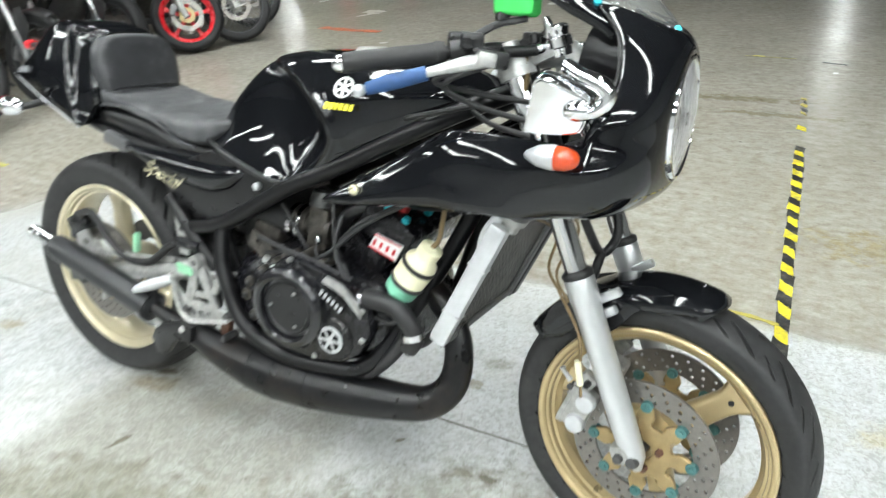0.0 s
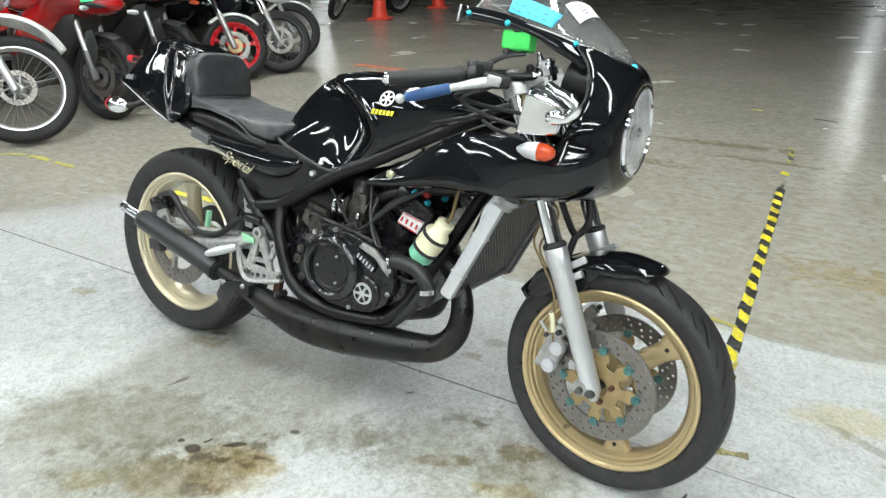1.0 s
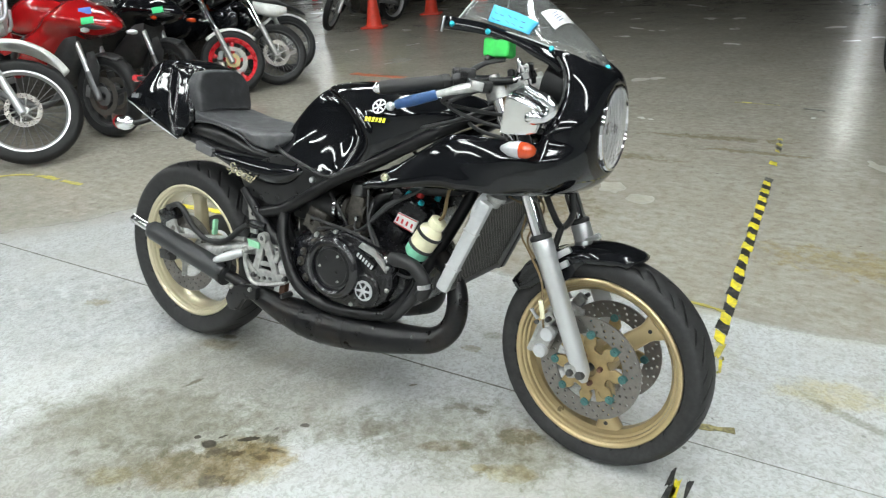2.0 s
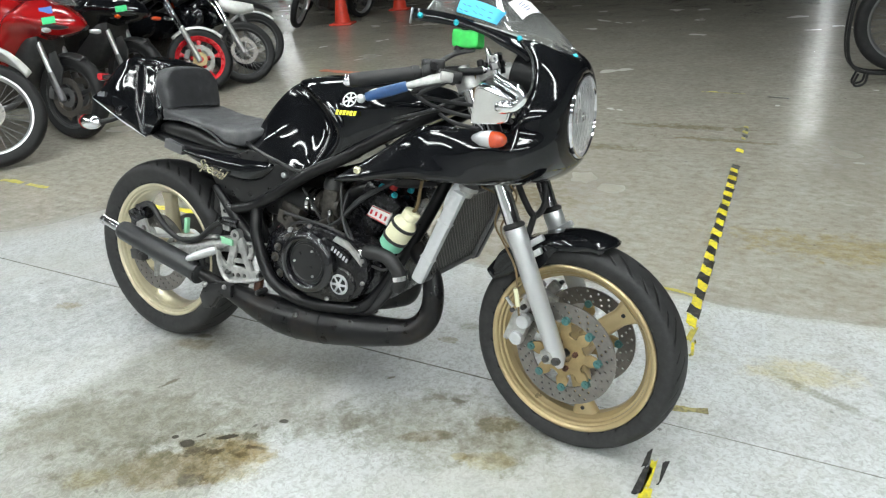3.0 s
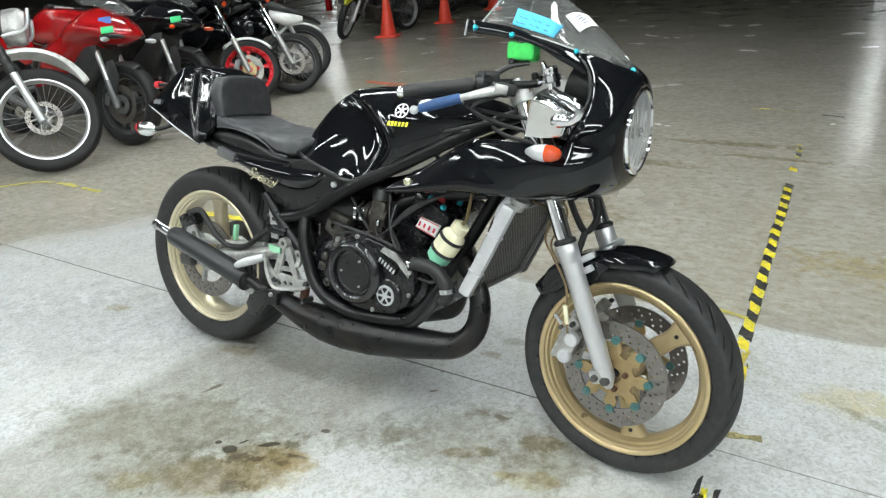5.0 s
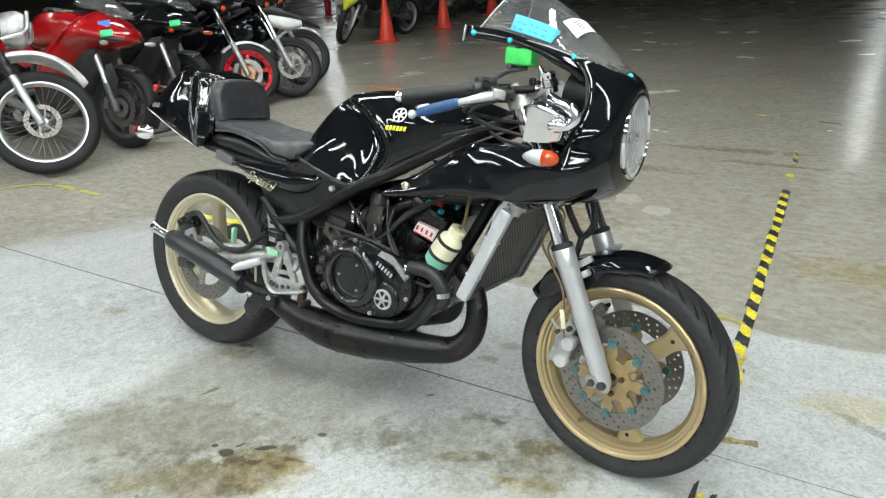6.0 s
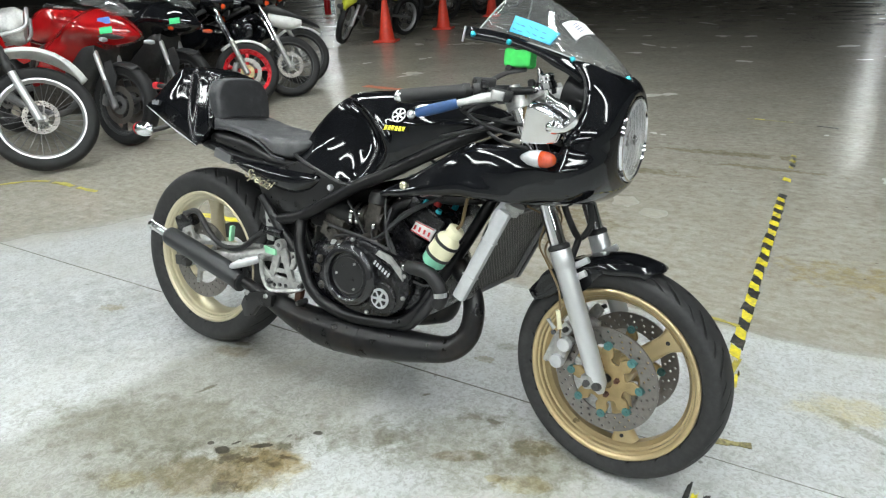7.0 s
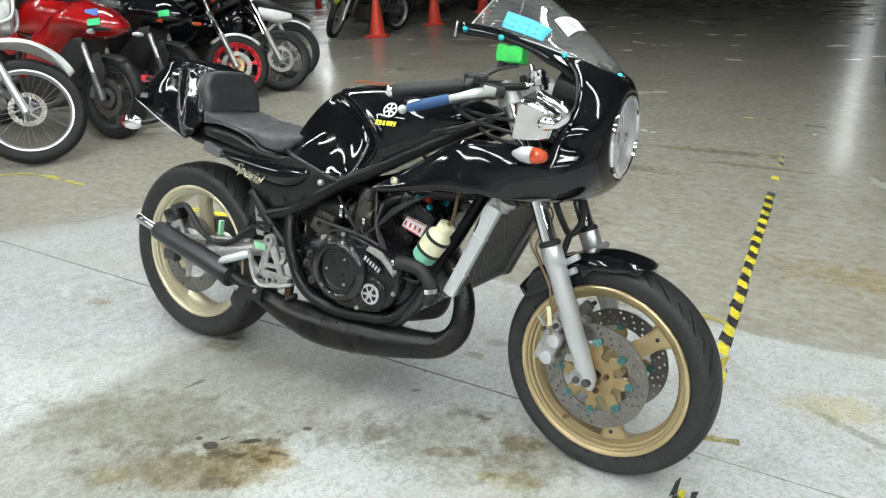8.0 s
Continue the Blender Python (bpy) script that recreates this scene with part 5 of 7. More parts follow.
# side wings running back to the tank
WING = [(1.292, (-0.19, 0.802), (-0.206, 0.752), (-0.186, 0.697), (-0.11, 0.675), (0.0, 0.668)), (1.20, (-0.188, 0.803), (-0.209, 0.772), (-0.216, 0.712), (-0.202, 0.680), (-0.13, 0.672)), (1.12, (-0.184, 0.805), (-0.206, 0.782), (-0.218, 0.722), (-0.222, 0.690), (-0.206, 0.675)),
        (1.06, (-0.182, 0.797), (-0.204, 0.776), (-0.217, 0.726), (-0.222, 0.692), (-0.21, 0.676)), (0.97, (-0.181, 0.744), (-0.2, 0.731), (-0.212, 0.702), (-0.218, 0.677), (-0.208, 0.664)), (0.90, (-0.178, 0.702), (-0.197, 0.693), (-0.207, 0.676), (-0.211, 0.661), (-0.203, 0.652)),
        (0.845, (-0.192, 0.668), (-0.2, 0.664), (-0.203, 0.657), (-0.202, 0.65), (-0.197, 0.647)), (0.825, (-0.196, 0.656), (-0.199, 0.654), (-0.2, 0.651), (-0.199, 0.648), (-0.197, 0.647))]
for side in (1, -1):
    sec = []
    for x, *pp in WING:
        sec.append(smooth_path([(x, *p) for p in pp], 6))
    sec[0] = [np.array(p) for p in edge[-25:]]
    K = len(sec[0])
    cols = [smooth_path([s[k] for s in sec], 6) for k in range(K)]
    M = len(cols[0])
    rings = []
    for i in range(M):
        row = []
        for k in range(K):
            x, y, z = cols[k][i]
            row.append((x, side * y, z))
        rings.append(row)
    skin(bm, rings, closed=False, caps=False)
bmesh.ops.remove_doubles(bm, verts=bm.verts[:], dist=0.004)
fairing = part("half_fairing", bm, GLOSS, bike, "glossy black round-nosed half fairing", sharp=60)
sol = fairing.modifiers.new("shell", "SOLIDIFY")
sol.thickness, sol.offset = 0.004, -1
for side in (-1, 1):
    part("fairing_bolt", lathe(bmesh.new(), [(side * 0.01, 0), (side * 0.01, 0.006), (side * 0.006, 0.01), (0, 0.01)], 16, (0.902, side * 0.205, 0.683)), CREAM, fairing, "brass fairing bolt")
# screen strip running back along the right side
for side in (-1,):
    bm = bmesh.new()
    a = smooth_path([(1.3, side * 0.125, 0.951), (1.277, side * 0.125, 0.966), (1.232, side * 0.127, 0.987), (1.184, side * 0.129, 1.012), (1.113, side * 0.13, 1.028), (1.005, side * 0.13, 1.04)], 5)
    b = smooth_path([(1.325, side * 0.09, 0.986), (1.295, side * 0.105, 0.994), (1.244, side * 0.114, 1.013), (1.184, side * 0.119, 1.031), (1.104, side * 0.122, 1.054), (0.998, side * 0.122, 1.069)], 5)
    skin(bm, [a, b], closed=False, caps=False)
    s = part("screen_strip", bm, GLOSS, fairing, "black strip along the screen foot")
    m = s.modifiers.new("shell", "SOLIDIFY")
    m.thickness = 0.004
    bm = bmesh.new()
    rbox(bm, (1.0, side * 0.127, 1.05), (0.004, 0.006, 0.036), (0, 10, 0), 0.001)
    part("strip_end", bm, PLATE, s)
    for p in ((1.372, 0.018, 0.968), (1.27, 0.109, 1.002), (1.12, 0.128, 1.034), (1.025, 0.128, 1.05)):
        b2 = bmesh.new()
        lathe(b2, [(0.006, 0), (0.005, 0.005), (0.0, 0.007), (-0.006, 0.006)], 12, (p[0], side * p[1], p[2]), (0.15, side * 0.8, 0.5))
        part("screen_bolt", b2, CYAN, fairing, "cyan anodised screen bolt")

# windscreen
bm = bmesh.new()
spine = smooth_path([(1.385, 0, 0.962), (1.335, 0, 1.012), (1.272, 0, 1.066), (1.20, 0, 1.120), (1.15, 0, 1.146), (1.095, 0, 1.166)], 5)
foot = smooth_path([(1.375, 0.0, 0.962), (1.35, -0.06, 0.975), (1.275, -0.108, 1.003), (1.20, -0.118, 1.026), (1.11, -0.121, 1.046), (1.035, -0.117, 1.062)], 5)
rows = []
for sp, ft in zip(spine, foot):
    row = []
    for k in range(-10, 11):
        s = k / 10
        y = ft[1] * abs(s) ** 0.9 * (-1 if s > 0 else 1)
        q = abs(s) ** 2.1
        row.append((sp[0] * (1 - q) + ft[0] * q, y, sp[2] * (1 - q) + ft[2] * q))
    rows.append(row)
skin(bm, rows, closed=False, caps=False)
ws = part("windscreen", bm, SCREEN, bike, "clear bubble windscreen with paper tags", sharp=80)
m = ws.modifiers.new("shell", "SOLIDIFY")
m.thickness = 0.003
ws.visible_shadow = False
# thin pale bead round the border imitates the lit edge
border = [rows[k][0] for k in range(0, len(rows), 3)] + [rows[-1][j] for j in range(0, 21, 4)]
part("screen_edge", tube(bmesh.new(), border, 0.0017, 6, 3), EDGEPL, ws, "pale bead painted as the lit screen edge")


def on_screen(u, s, off):
    """Point on the screen: u along the spine, s across; off outwards."""
    i = u * (len(spine) - 1)
    k = int(min(i, len(spine) - 2))
    f = i - k
    sp = spine[k] * (1 - f) + spine[k + 1] * f
    ft = foot[k] * (1 - f) + foot[k + 1] * f
    q = abs(s) ** 2.1
    p = Vector((sp[0] * (1 - q) + ft[0] * q, ft[1] * abs(s) ** 0.9 * (-1 if s > 0 else 1), sp[2] * (1 - q) + ft[2] * q))
    return p


def tag(name, corners, material, label, n=6, lift=0.005):
    bm = bmesh.new()
    rings = []
    for i in range(n + 1):
        row = []
        for j in range(n + 1):
            a, b = i / n, j / n
            u = (1 - a) * ((1 - b) * corners[0][0] + b * corners[1][0]) + a * ((1 - b) * corners[3][0] + b * corners[2][0])
            s = (1 - a) * ((1 - b) * corners[0][1] + b * corners[1][1]) + a * ((1 - b) * corners[3][1] + b * corners[2][1])
            p = on_screen(u, s, 0)
            nrm = (on_screen(u, s + 0.02, 0) - on_screen(u, s - 0.02, 0)).cross(on_screen(u + 0.02, s, 0) - on_screen(u - 0.02, s, 0)).normalized()
            if nrm.y > 0:
                nrm = -nrm
            row.append(p + nrm * lift)
        rings.append(row)
    skin(bm, rings, closed=False, caps=False)
    o = part(name, bm, material, ws, label)
    m = o.modifiers.new("paper", "SOLIDIFY")
    m.thickness = 0.0006
    return o


tag("blue_tag", [(0.56, -0.966), (0.525, -0.763), (0.831, -0.763), (0.80, -0.95)], BLUETAG, "light blue paper tag taped to the screen")
tag("white_tag", [(0.43, -0.72), (0.375, -0.15), (0.46, -0.06), (0.54, -0.593)], WHITETAG, "white paper tag taped to the screen")

# unreadable notes: short plain bars
for k in range(5):
    for s0, ln in ((-0.925, 0.05), (-0.86, 0.04)):
        u = 0.60 + 0.042 * k + 0.006 * (k % 2)
        tag("ink_mark", [(u, s0), (u + 0.024, s0 + 0.012 * (k % 3)), (u + 0.026, s0 + 0.008 + 0.012 * (k % 3)), (u + 0.002, s0 + 0.008)], INK, "", 2, 0.0062)
for k in range(4):
    tag("ink_mark", [(0.436 + 0.016 * k, -0.5), (0.428 + 0.016 * k, -0.36 + 0.04 * (k % 2)), (0.431 + 0.016 * k, -0.35 + 0.04 * (k % 2)), (0.439 + 0.016 * k, -0.49)], INK, "", 2, 0.0062)

# headlamp
lamp = part("headlamp_ring", lathe(bmesh.new(), [(-0.03, HR - 0.002), (-0.012, HR + 0.001), (0.0, HR + 0.001), (0.005, HR - 0.001), (0.006, HR - 0.005), (0.002, HR - 0.007), (-0.004, HR - 0.007)], 56, HL, (1, 0, 0)), CHROME, bike, "round headlamp with a chrome ring")
part("headlamp_reflector", lathe(bmesh.new(), [(-0.004, HR - 0.007), (-0.022, HR - 0.018), (-0.045, 0.05), (-0.055, 0.02), (-0.055, 0)], 56, HL, (1, 0, 0)), LAMPCHROME, lamp, "polished reflector")
part("headlamp_bulb", ball(bmesh.new(), HL + Vector((-0.03, 0, 0)), 0.014), CHROME, lamp)
for k in range(7):
    y = -0.06 + 0.02 * k
    hw = math.sqrt(max(0, 0.078 ** 2 - y * y))
    part("lens_rib", tube(bmesh.new(), [HL + Vector((0.0, y, -hw)), HL + Vector((0.006, y, 0)), HL + Vector((0.0, y, hw))], 0.004, 8, 5), LENS, lamp)
gl = part("headlamp_glass", lathe(bmesh.new(), [(0.002, HR - 0.006), (0.008, 0.07), (0.013, 0.04), (0.015, 0.0)], 56, HL, (1, 0, 0)), LENS, lamp, "clear ribbed headlamp glass")
gl.visible_shadow = False

# front turn signals
for side in (-1, 1):
    c = Vector((1.262, 0.232 * side, 0.789))
    bm = bmesh.new()
    lathe(bm, [(-0.042, 0.0), (-0.038, 0.006), (-0.02, 0.0155), (0.0, 0.0185), (0.008, 0.0185), (0.008, 0)], 28, c, (1, 0, 0))
    tube(bm, [c + Vector((-0.005, 0, 0)), c + Vector((-0.008, -side * 0.03, 0.0))], 0.011, 12, 2)
    sg = part("turn_signal", bm, PLATE, bike, "silver bullet turn signal with an orange lens")
    part("signal_lens", lathe(bmesh.new(), [(0.008, 0.0), (0.008, 0.0182), (0.024, 0.0172), (0.036, 0.012), (0.041, 0.006), (0.042, 0)], 28, c, (1, 0, 0)), ORANGE, sg, "orange lens")

# mirror, chrome shell with a rounded trapezium outline
for side in (-1, 1):
    bm = bmesh.new()
    out = [(1.213, 0.821), (1.222, 0.819), (1.258, 0.82), (1.292, 0.825), (1.305, 0.836), (1.315, 0.872), (1.309, 0.882), (1.283, 0.893), (1.25, 0.905), (1.239, 0.904), (1.231, 0.89)]
    o2 = smooth_path(out + [out[0]], 5)[:-1]
    cx, cz = 1.265, 0.858
    rings = []
    for s, d in ((0.35, -0.03), (0.8, -0.02), (0.98, -0.004), (1.02, 0.012), (1.01, 0.02), (0.97, 0.025), (0.93, 0.0252), (0.9, 0.023), (0.3, 0.023)):
        rings.append([(cx + (x - cx) * s, side * (0.215 + d), cz + (z - cz) * s) for x, z in o2])
    skin(bm, rings)
    tilt_m = Matrix.Translation((0, side * 0.23, 0.86)) @ Matrix.Rotation(radians(side * -20), 4, "X") @ Matrix.Translation((0, side * -0.23, -0.86))
    mi = part("mirror", bm, CHROME, bike, "chrome framed mirror turned outwards", tilt_m)
    glass = [(cx + (x - cx) * 0.9, cz + (z - cz) * 0.9) for x, z in o2]
    part("mirror_glass", plate(bmesh.new(), glass, side * 0.2385, side * 0.2415), CHROME, mi, "mirror glass")
    part("mirror_joint", ball(bmesh.new(), (1.297, side * 0.244, 0.863), 0.016, (1.3, 0.8, 0.9)), CHROME, mi)
    part("mirror_stalk", tube(bmesh.new(), [(1.30, side * 0.243, 0.857, 0.009), (1.325, side * 0.24, 0.866, 0.0105), (1.336, side * 0.232, 0.882, 0.012), (1.324, side * 0.226, 0.896, 0.0125), (1.295, side * 0.215, 0.902, 0.011), (1.268, side * 0.2, 0.909, 0.01)], 0.012, 12, 4), CHROME, mi)

# handlebars and controls
for side in (-1, 1):
    def h(x, y, z):
        return Vector((x, side * y, z))
    bm = bmesh.new()
    tube(bm, [h(1.135, 0.1, 0.93), h(1.09, 0.145, 0.925), h(1.0, 0.205, 0.912), h(0.915, 0.255, 0.898)], 0.011, 12, 4)
    bar = part("handlebar", bm, FRAMEBLK, bike, "", None)
    bm = bmesh.new()
    tube(bm, [(*h(1.052, 0.171, 0.921), 0.0165), (*h(1.04, 0.179, 0.919), 0.0185), (*h(1.03, 0.186, 0.917), 0.0165), (*h(0.925, 0.249, 0.90), 0.0165), (*h(0.918, 0.253, 0.899), 0.014)], 0.0165, 18, 5)
    part("grip", bm, HOSE, bar, "black ribbed rubber grip")
    bm = bmesh.new()
    tube(bm, [(*h(0.92, 0.252, 0.899), 0.0135), (*h(0.908, 0.259, 0.897), 0.0135), (*h(0.902, 0.262, 0.896), 0.009)], 0.013, 16, 3)
    part("bar_end", bm, CHROME, bar, "bright bar end")
    bm = bmesh.new()
    tube(bm, [h(1.085, 0.15, 0.926), h(1.057, 0.168, 0.922)], 0.024, 18, 2)
    rbox(bm, h(1.072, 0.158, 0.938), (0.04, 0.035, 0.03), (0, 0, side * -35), 0.006)
    part("throttle_housing", bm, SATIN, bar)
    bm = bmesh.new()
    tube(bm, [(*h(1.132, 0.178, 0.913), 0.013), (*h(1.105, 0.195, 0.908), 0.0135), (*h(1.085, 0.207, 0.902), 0.0115), (*h(1.055, 0.222, 0.893), 0.009), (*h(0.985, 0.25, 0.87), 0.0075), (*h(0.955, 0.258, 0.861), 0.007)], 0.008, 12, 5, 0.75)
    rbox(bm, h(1.128, 0.182, 0.914), (0.03, 0.026, 0.022), (0, 10, side * -32), 0.004)
    lever = part("brake_lever" if side < 0 else "clutch_lever", bm, ALLOY, bar, "alloy hand lever")
    if side < 0:
        part("lever_sleeve", tube(bmesh.new(), [(*h(1.05, 0.224, 0.891), 0.0115), (*h(1.0, 0.245, 0.875), 0.0125), (*h(0.962, 0.257, 0.863), 0.010)], 0.0115, 14, 5), BLUE, lever, "blue rubber lever sleeve")
    part("lever_ball", ball(bmesh.new(), h(0.949, 0.26, 0.859), 0.0105), PLATE, lever)
    bm = bmesh.new()
    rbox(bm, h(1.12, 0.155, 0.915), (0.06, 0.05, 0.028), (0, 8, side * -32), 0.006)
    rbox(bm, h(1.10, 0.175, 0.94), (0.035, 0.03, 0.025), (0, 0, side * -30), 0.005)
    tube(bm, [h(1.14, 0.15, 0.925), h(1.17, 0.12, 0.928), h(1.182, 0.11, 0.93)], 0.009, 10, 3)
    part("lever_perch", bm, SATIN, bar, "black lever perch with a bright fitting")
    part("banjo_bolt", lathe(bmesh.new(), [(0, 0.006), (0.006, 0.009), (0.014, 0.009), (0.02, 0.006), (0.02, 0)], 10, h(1.178, 0.112, 0.93), (0.7, -0.7 * side, 0.1)), CHROME, bar)
# reservoir on its bracket, wrapped in a green cloth
bm = bmesh.new()
tube(bm, [(1.06, -0.15, 0.932, 0.007), (1.085, -0.14, 0.945, 0.008), (1.12, -0.125, 0.966, 0.0075), (1.165, -0.118, 0.975, 0.006)], 0.007, 10, 4, 0.6)
tube(bm, [(1.12, -0.118, 0.97, 0.01), (1.125, -0.112, 0.988, 0.013)], 0.01, 10, 2)
part("reservoir_bracket", bm, SATIN, bike)
bm = bmesh.new()
body(bm, [(1.108, 0.984, 1.016, 0.018), (1.112, 0.981, 1.021, 0.021), (1.14, 0.98, 1.02, 0.022), (1.169, 0.979, 1.019, 0.021), (1.174, 0.983, 1.014, 0.018)], 24, 32, 7.0, lambda p: Vector((p.x, p.y - 0.105 + 0.002 * noise.noise(p * 40), p.z + 0.004 * noise.noise(p * 30))))
part("reservoir_wrap", bm, GREENCLOTH, bike, "bright green cloth round the brake reservoir")
part("reservoir_cap", lathe(bmesh.new(), [(0, 0.018), (0.014, 0.018), (0.017, 0.014), (0.017, 0)], 24, (1.14, -0.105, 1.006), (0, 0, 1)), SATIN, bike)
# clip-on clamp arm and ignition barrel
bm = bmesh.new()
plate(bm, [(1.128, 0.898), (1.134, 0.914), (1.19, 0.938), (1.215, 0.942), (1.222, 0.928), (1.20, 0.918), (1.15, 0.892)], -0.104, -0.086, [(1.142, 0.904, 0.004)], 0.003)
tube(bm, [(1.14, -0.11, 0.903, 0.018), (1.14, -0.075, 0.903, 0.018)], 0.018, 18, 2)
part("clip_on_clamp", bm, ALLOY, bike, "cast alloy handlebar clamp")
bm = bmesh.new()
lathe(bm, [(-0.03, 0.016), (-0.018, 0.018), (-0.016, 0.0215), (-0.002, 0.0215), (0.0, 0.018), (0.006, 0.018), (0.008, 0.0195), (0.015, 0.0195), (0.019, 0.012), (0.019, 0)], 16, (1.207, -0.09, 0.951), (-0.3, -0.1, 1))
tube(bm, [(1.195, -0.1, 0.951, 0.009), (1.196, -0.105, 0.965, 0.0075), (1.190, -0.106, 0.979, 0.005)], 0.006, 10, 2)
part("fork_top_bolt", bm, CHROME, bike, "bright fork top fitting")
part("adjuster_cap", lathe(bmesh.new(), [(0, 0.009), (0.012, 0.009), (0.015, 0.006), (0.015, 0)], 14, (1.17, -0.092, 0.94), (-0.2, 0, 1)), SATIN, bike)
bm = bmesh.new()
rbox(bm, (1.185, -0.06, 0.945), (0.03, 0.03, 0.03), (0, 0, 10), 0.005)
part("ignition_switch", bm, SATIN, bike)
for y, r in ((-0.068, 0.05), (0.05, 0.05)):
    bm = bmesh.new()
    lathe(bm, [(0.0, 0.0), (0.0, r - 0.006), (-0.006, r - 0.004), (-0.006, r), (0.005, r), (0.06, r * 0.9), (0.075, r * 0.6), (0.075, 0)], 32, (1.261, y, 0.929), (0.86, 0, -0.2))
    g = part("instrument", bm, FRAMEBLK, bike, "black round instrument pod")
bm = bmesh.new()
tube(bm, [(1.305, -0.179, 0.845), (1.323, -0.153, 0.90), (1.313, -0.133, 0.955), (1.29, -0.12, 0.985)], 0.0028, 8, 6)
part("fairing_edge_trim", bm, SATIN, fairing, "black edge trim of the fairing opening")
for pts in ([(1.12, -0.15, 0.905), (1.05, -0.17, 0.87), (1.1, -0.15, 0.84), (1.19, -0.13, 0.82)], [(1.1, -0.16, 0.9), (1.03, -0.165, 0.875), (1.08, -0.14, 0.86), (1.18, -0.12, 0.85)], [(1.15, -0.11, 0.92), (1.17, -0.1, 0.86), (1.17, -0.09, 0.80)], [(0.9, -0.12, 0.79), (1.02, -0.15, 0.82), (1.1, -0.14, 0.84)], [(1.06, -0.1, 0.83), (1.12, -0.13, 0.81), (1.2, -0.15, 0.8)], [(1.16, 0.1, 0.92), (1.1, 0.12, 0.86), (1.18, 0.1, 0.8)]):
    part("control_cable", tube(bmesh.new(), pts, 0.0048, 8, 6), HOSE, bike)
part("breather_line", tube(bmesh.new(), [(1.165, -0.115, 0.92), (1.172, -0.118, 0.885), (1.165, -0.115, 0.85), (1.17, -0.11, 0.82)], 0.004, 8, 5), TUBEBRN, bike, "brown aged line")

# ---- the hall ----
def floor_material():
    m, n, l, p = principled("polished_concrete")
    co = n.new("ShaderNodeTexCoord").outputs["Object"]
    sep = n.new("ShaderNodeSeparateXYZ")
    l.new(co, sep.inputs[0])
    warp = noise_node(n, l, co, 3.5, 6, 0.7)

    def math_node(op, a, b):
        x = n.new("ShaderNodeMath")
        x.operation = op
        for s, v in ((x.inputs[0], a), (x.inputs[1], b)):
            if isinstance(v, (int, float)):
                s.default_value = v
            else:
                l.new(v, s)
        return x.outputs[0]
    wob = math_node("MULTIPLY", math_node("SUBTRACT", warp, 0.5), 0.10)
    ys = math_node("ADD", sep.outputs[1], wob)
    xs = math_node("ADD", sep.outputs[0], wob)
    # the pale ground slab against the brown old floor beyond it
    edge_y = math_node("ADD", math_node("MULTIPLY", xs, 0.03), 0.86)
    pale = ramp_node(n, l, math_node("SUBTRACT", edge_y, ys), 0.0, 0.07)
    pale = math_node("MULTIPLY", pale, ramp_node(n, l, math_node("ADD", xs, math_node("MULTIPLY", ys, -0.55)), -1.95, -1.5))
    patch = noise_node(n, l, co, 1.1, 5, 0.65)
    grain = noise_node(n, l, co, 90, 6, 0.8)
    vor = n.new("ShaderNodeTexVoronoi")
    vor.inputs["Scale"].default_value = 95
    l.new(co, vor.inputs["Vector"])
    chip = ramp_node(n, l, vor.outputs["Color"], 0.15, 0.9)
    fleck = noise_node(n, l, co, 42, 3, 0.6, 2.4)
    speck = mix_node(n, l, chip, (0.38, 0.385, 0.38), (0.53, 0.545, 0.555))
    speck = mix_node(n, l, ramp_node(n, l, fleck, 0.42, 0.58, 0, 0.75), speck, (0.60, 0.62, 0.63))
    speck = mix_node(n, l, ramp_node(n, l, grain, 0.60, 0.40, 0, 0.3), speck, (0.34, 0.34, 0.32))
    speck = mix_node(n, l, ramp_node(n, l, patch, 0.48, 0.70, 0, 0.45), speck, (0.44, 0.43, 0.38))
    old = mix_node(n, l, ramp_node(n, l, grain, 0.25, 0.75), (0.30, 0.284, 0.24), (0.40, 0.38, 0.33))
    old = mix_node(n, l, ramp_node(n, l, noise_node(n, l, co, 0.8, 3, 0.5, 0.3), 0.2, 0.9, 0, 0.25), old, (0.27, 0.243, 0.195))
    streak = n.new("ShaderNodeMapping")
    streak.inputs["Scale"].default_value = (0.5, 3.0, 1)
    l.new(co, streak.inputs["Vector"])
    old = mix_node(n, l, ramp_node(n, l, noise_node(n, l, streak.outputs[0], 2.0, 4, 0.5), 0.3, 0.9, 0, 0.1), old, (0.44, 0.42, 0.37))
    brush = n.new("ShaderNodeMapping")
    brush.inputs["Scale"].default_value = (7.0, 15.0, 1)
    brush.inputs["Rotation"].default_value = (0, 0, radians(4))
    l.new(co, brush.inputs["Vector"])
    worn = noise_node(n, l, brush.outputs[0], 1.6, 9, 0.8, 0.0)
    old = mix_node(n, l, ramp_node(n, l, worn, 0.4, 0.66, 0, 0.55), old, (0.52, 0.505, 0.46))
    old = mix_node(n, l, ramp_node(n, l, noise_node(n, l, co, 22, 6, 0.7, 0.0), 0.42, 0.72, 0, 0.7), old, (0.24, 0.205, 0.155))
    old = mix_node(n, l, ramp_node(n, l, noise_node(n, l, co, 2.3, 3, 0.5, 0.0), 0.3, 0.85, 0, 0.3), old, (0.26, 0.22, 0.165))
    col = mix_node(n, l, pale, old, speck)
    # trodden strip across the pale slab
    strip = math_node("MULTIPLY", ramp_node(n, l, math_node("ADD", xs, math_node("MULTIPLY", ys, -0.2)), -0.02, 0.12), ramp_node(n, l, xs, 0.74, 0.66))
    strip = math_node("MULTIPLY", strip, ramp_node(n, l, ys, 0.2, 0.0))
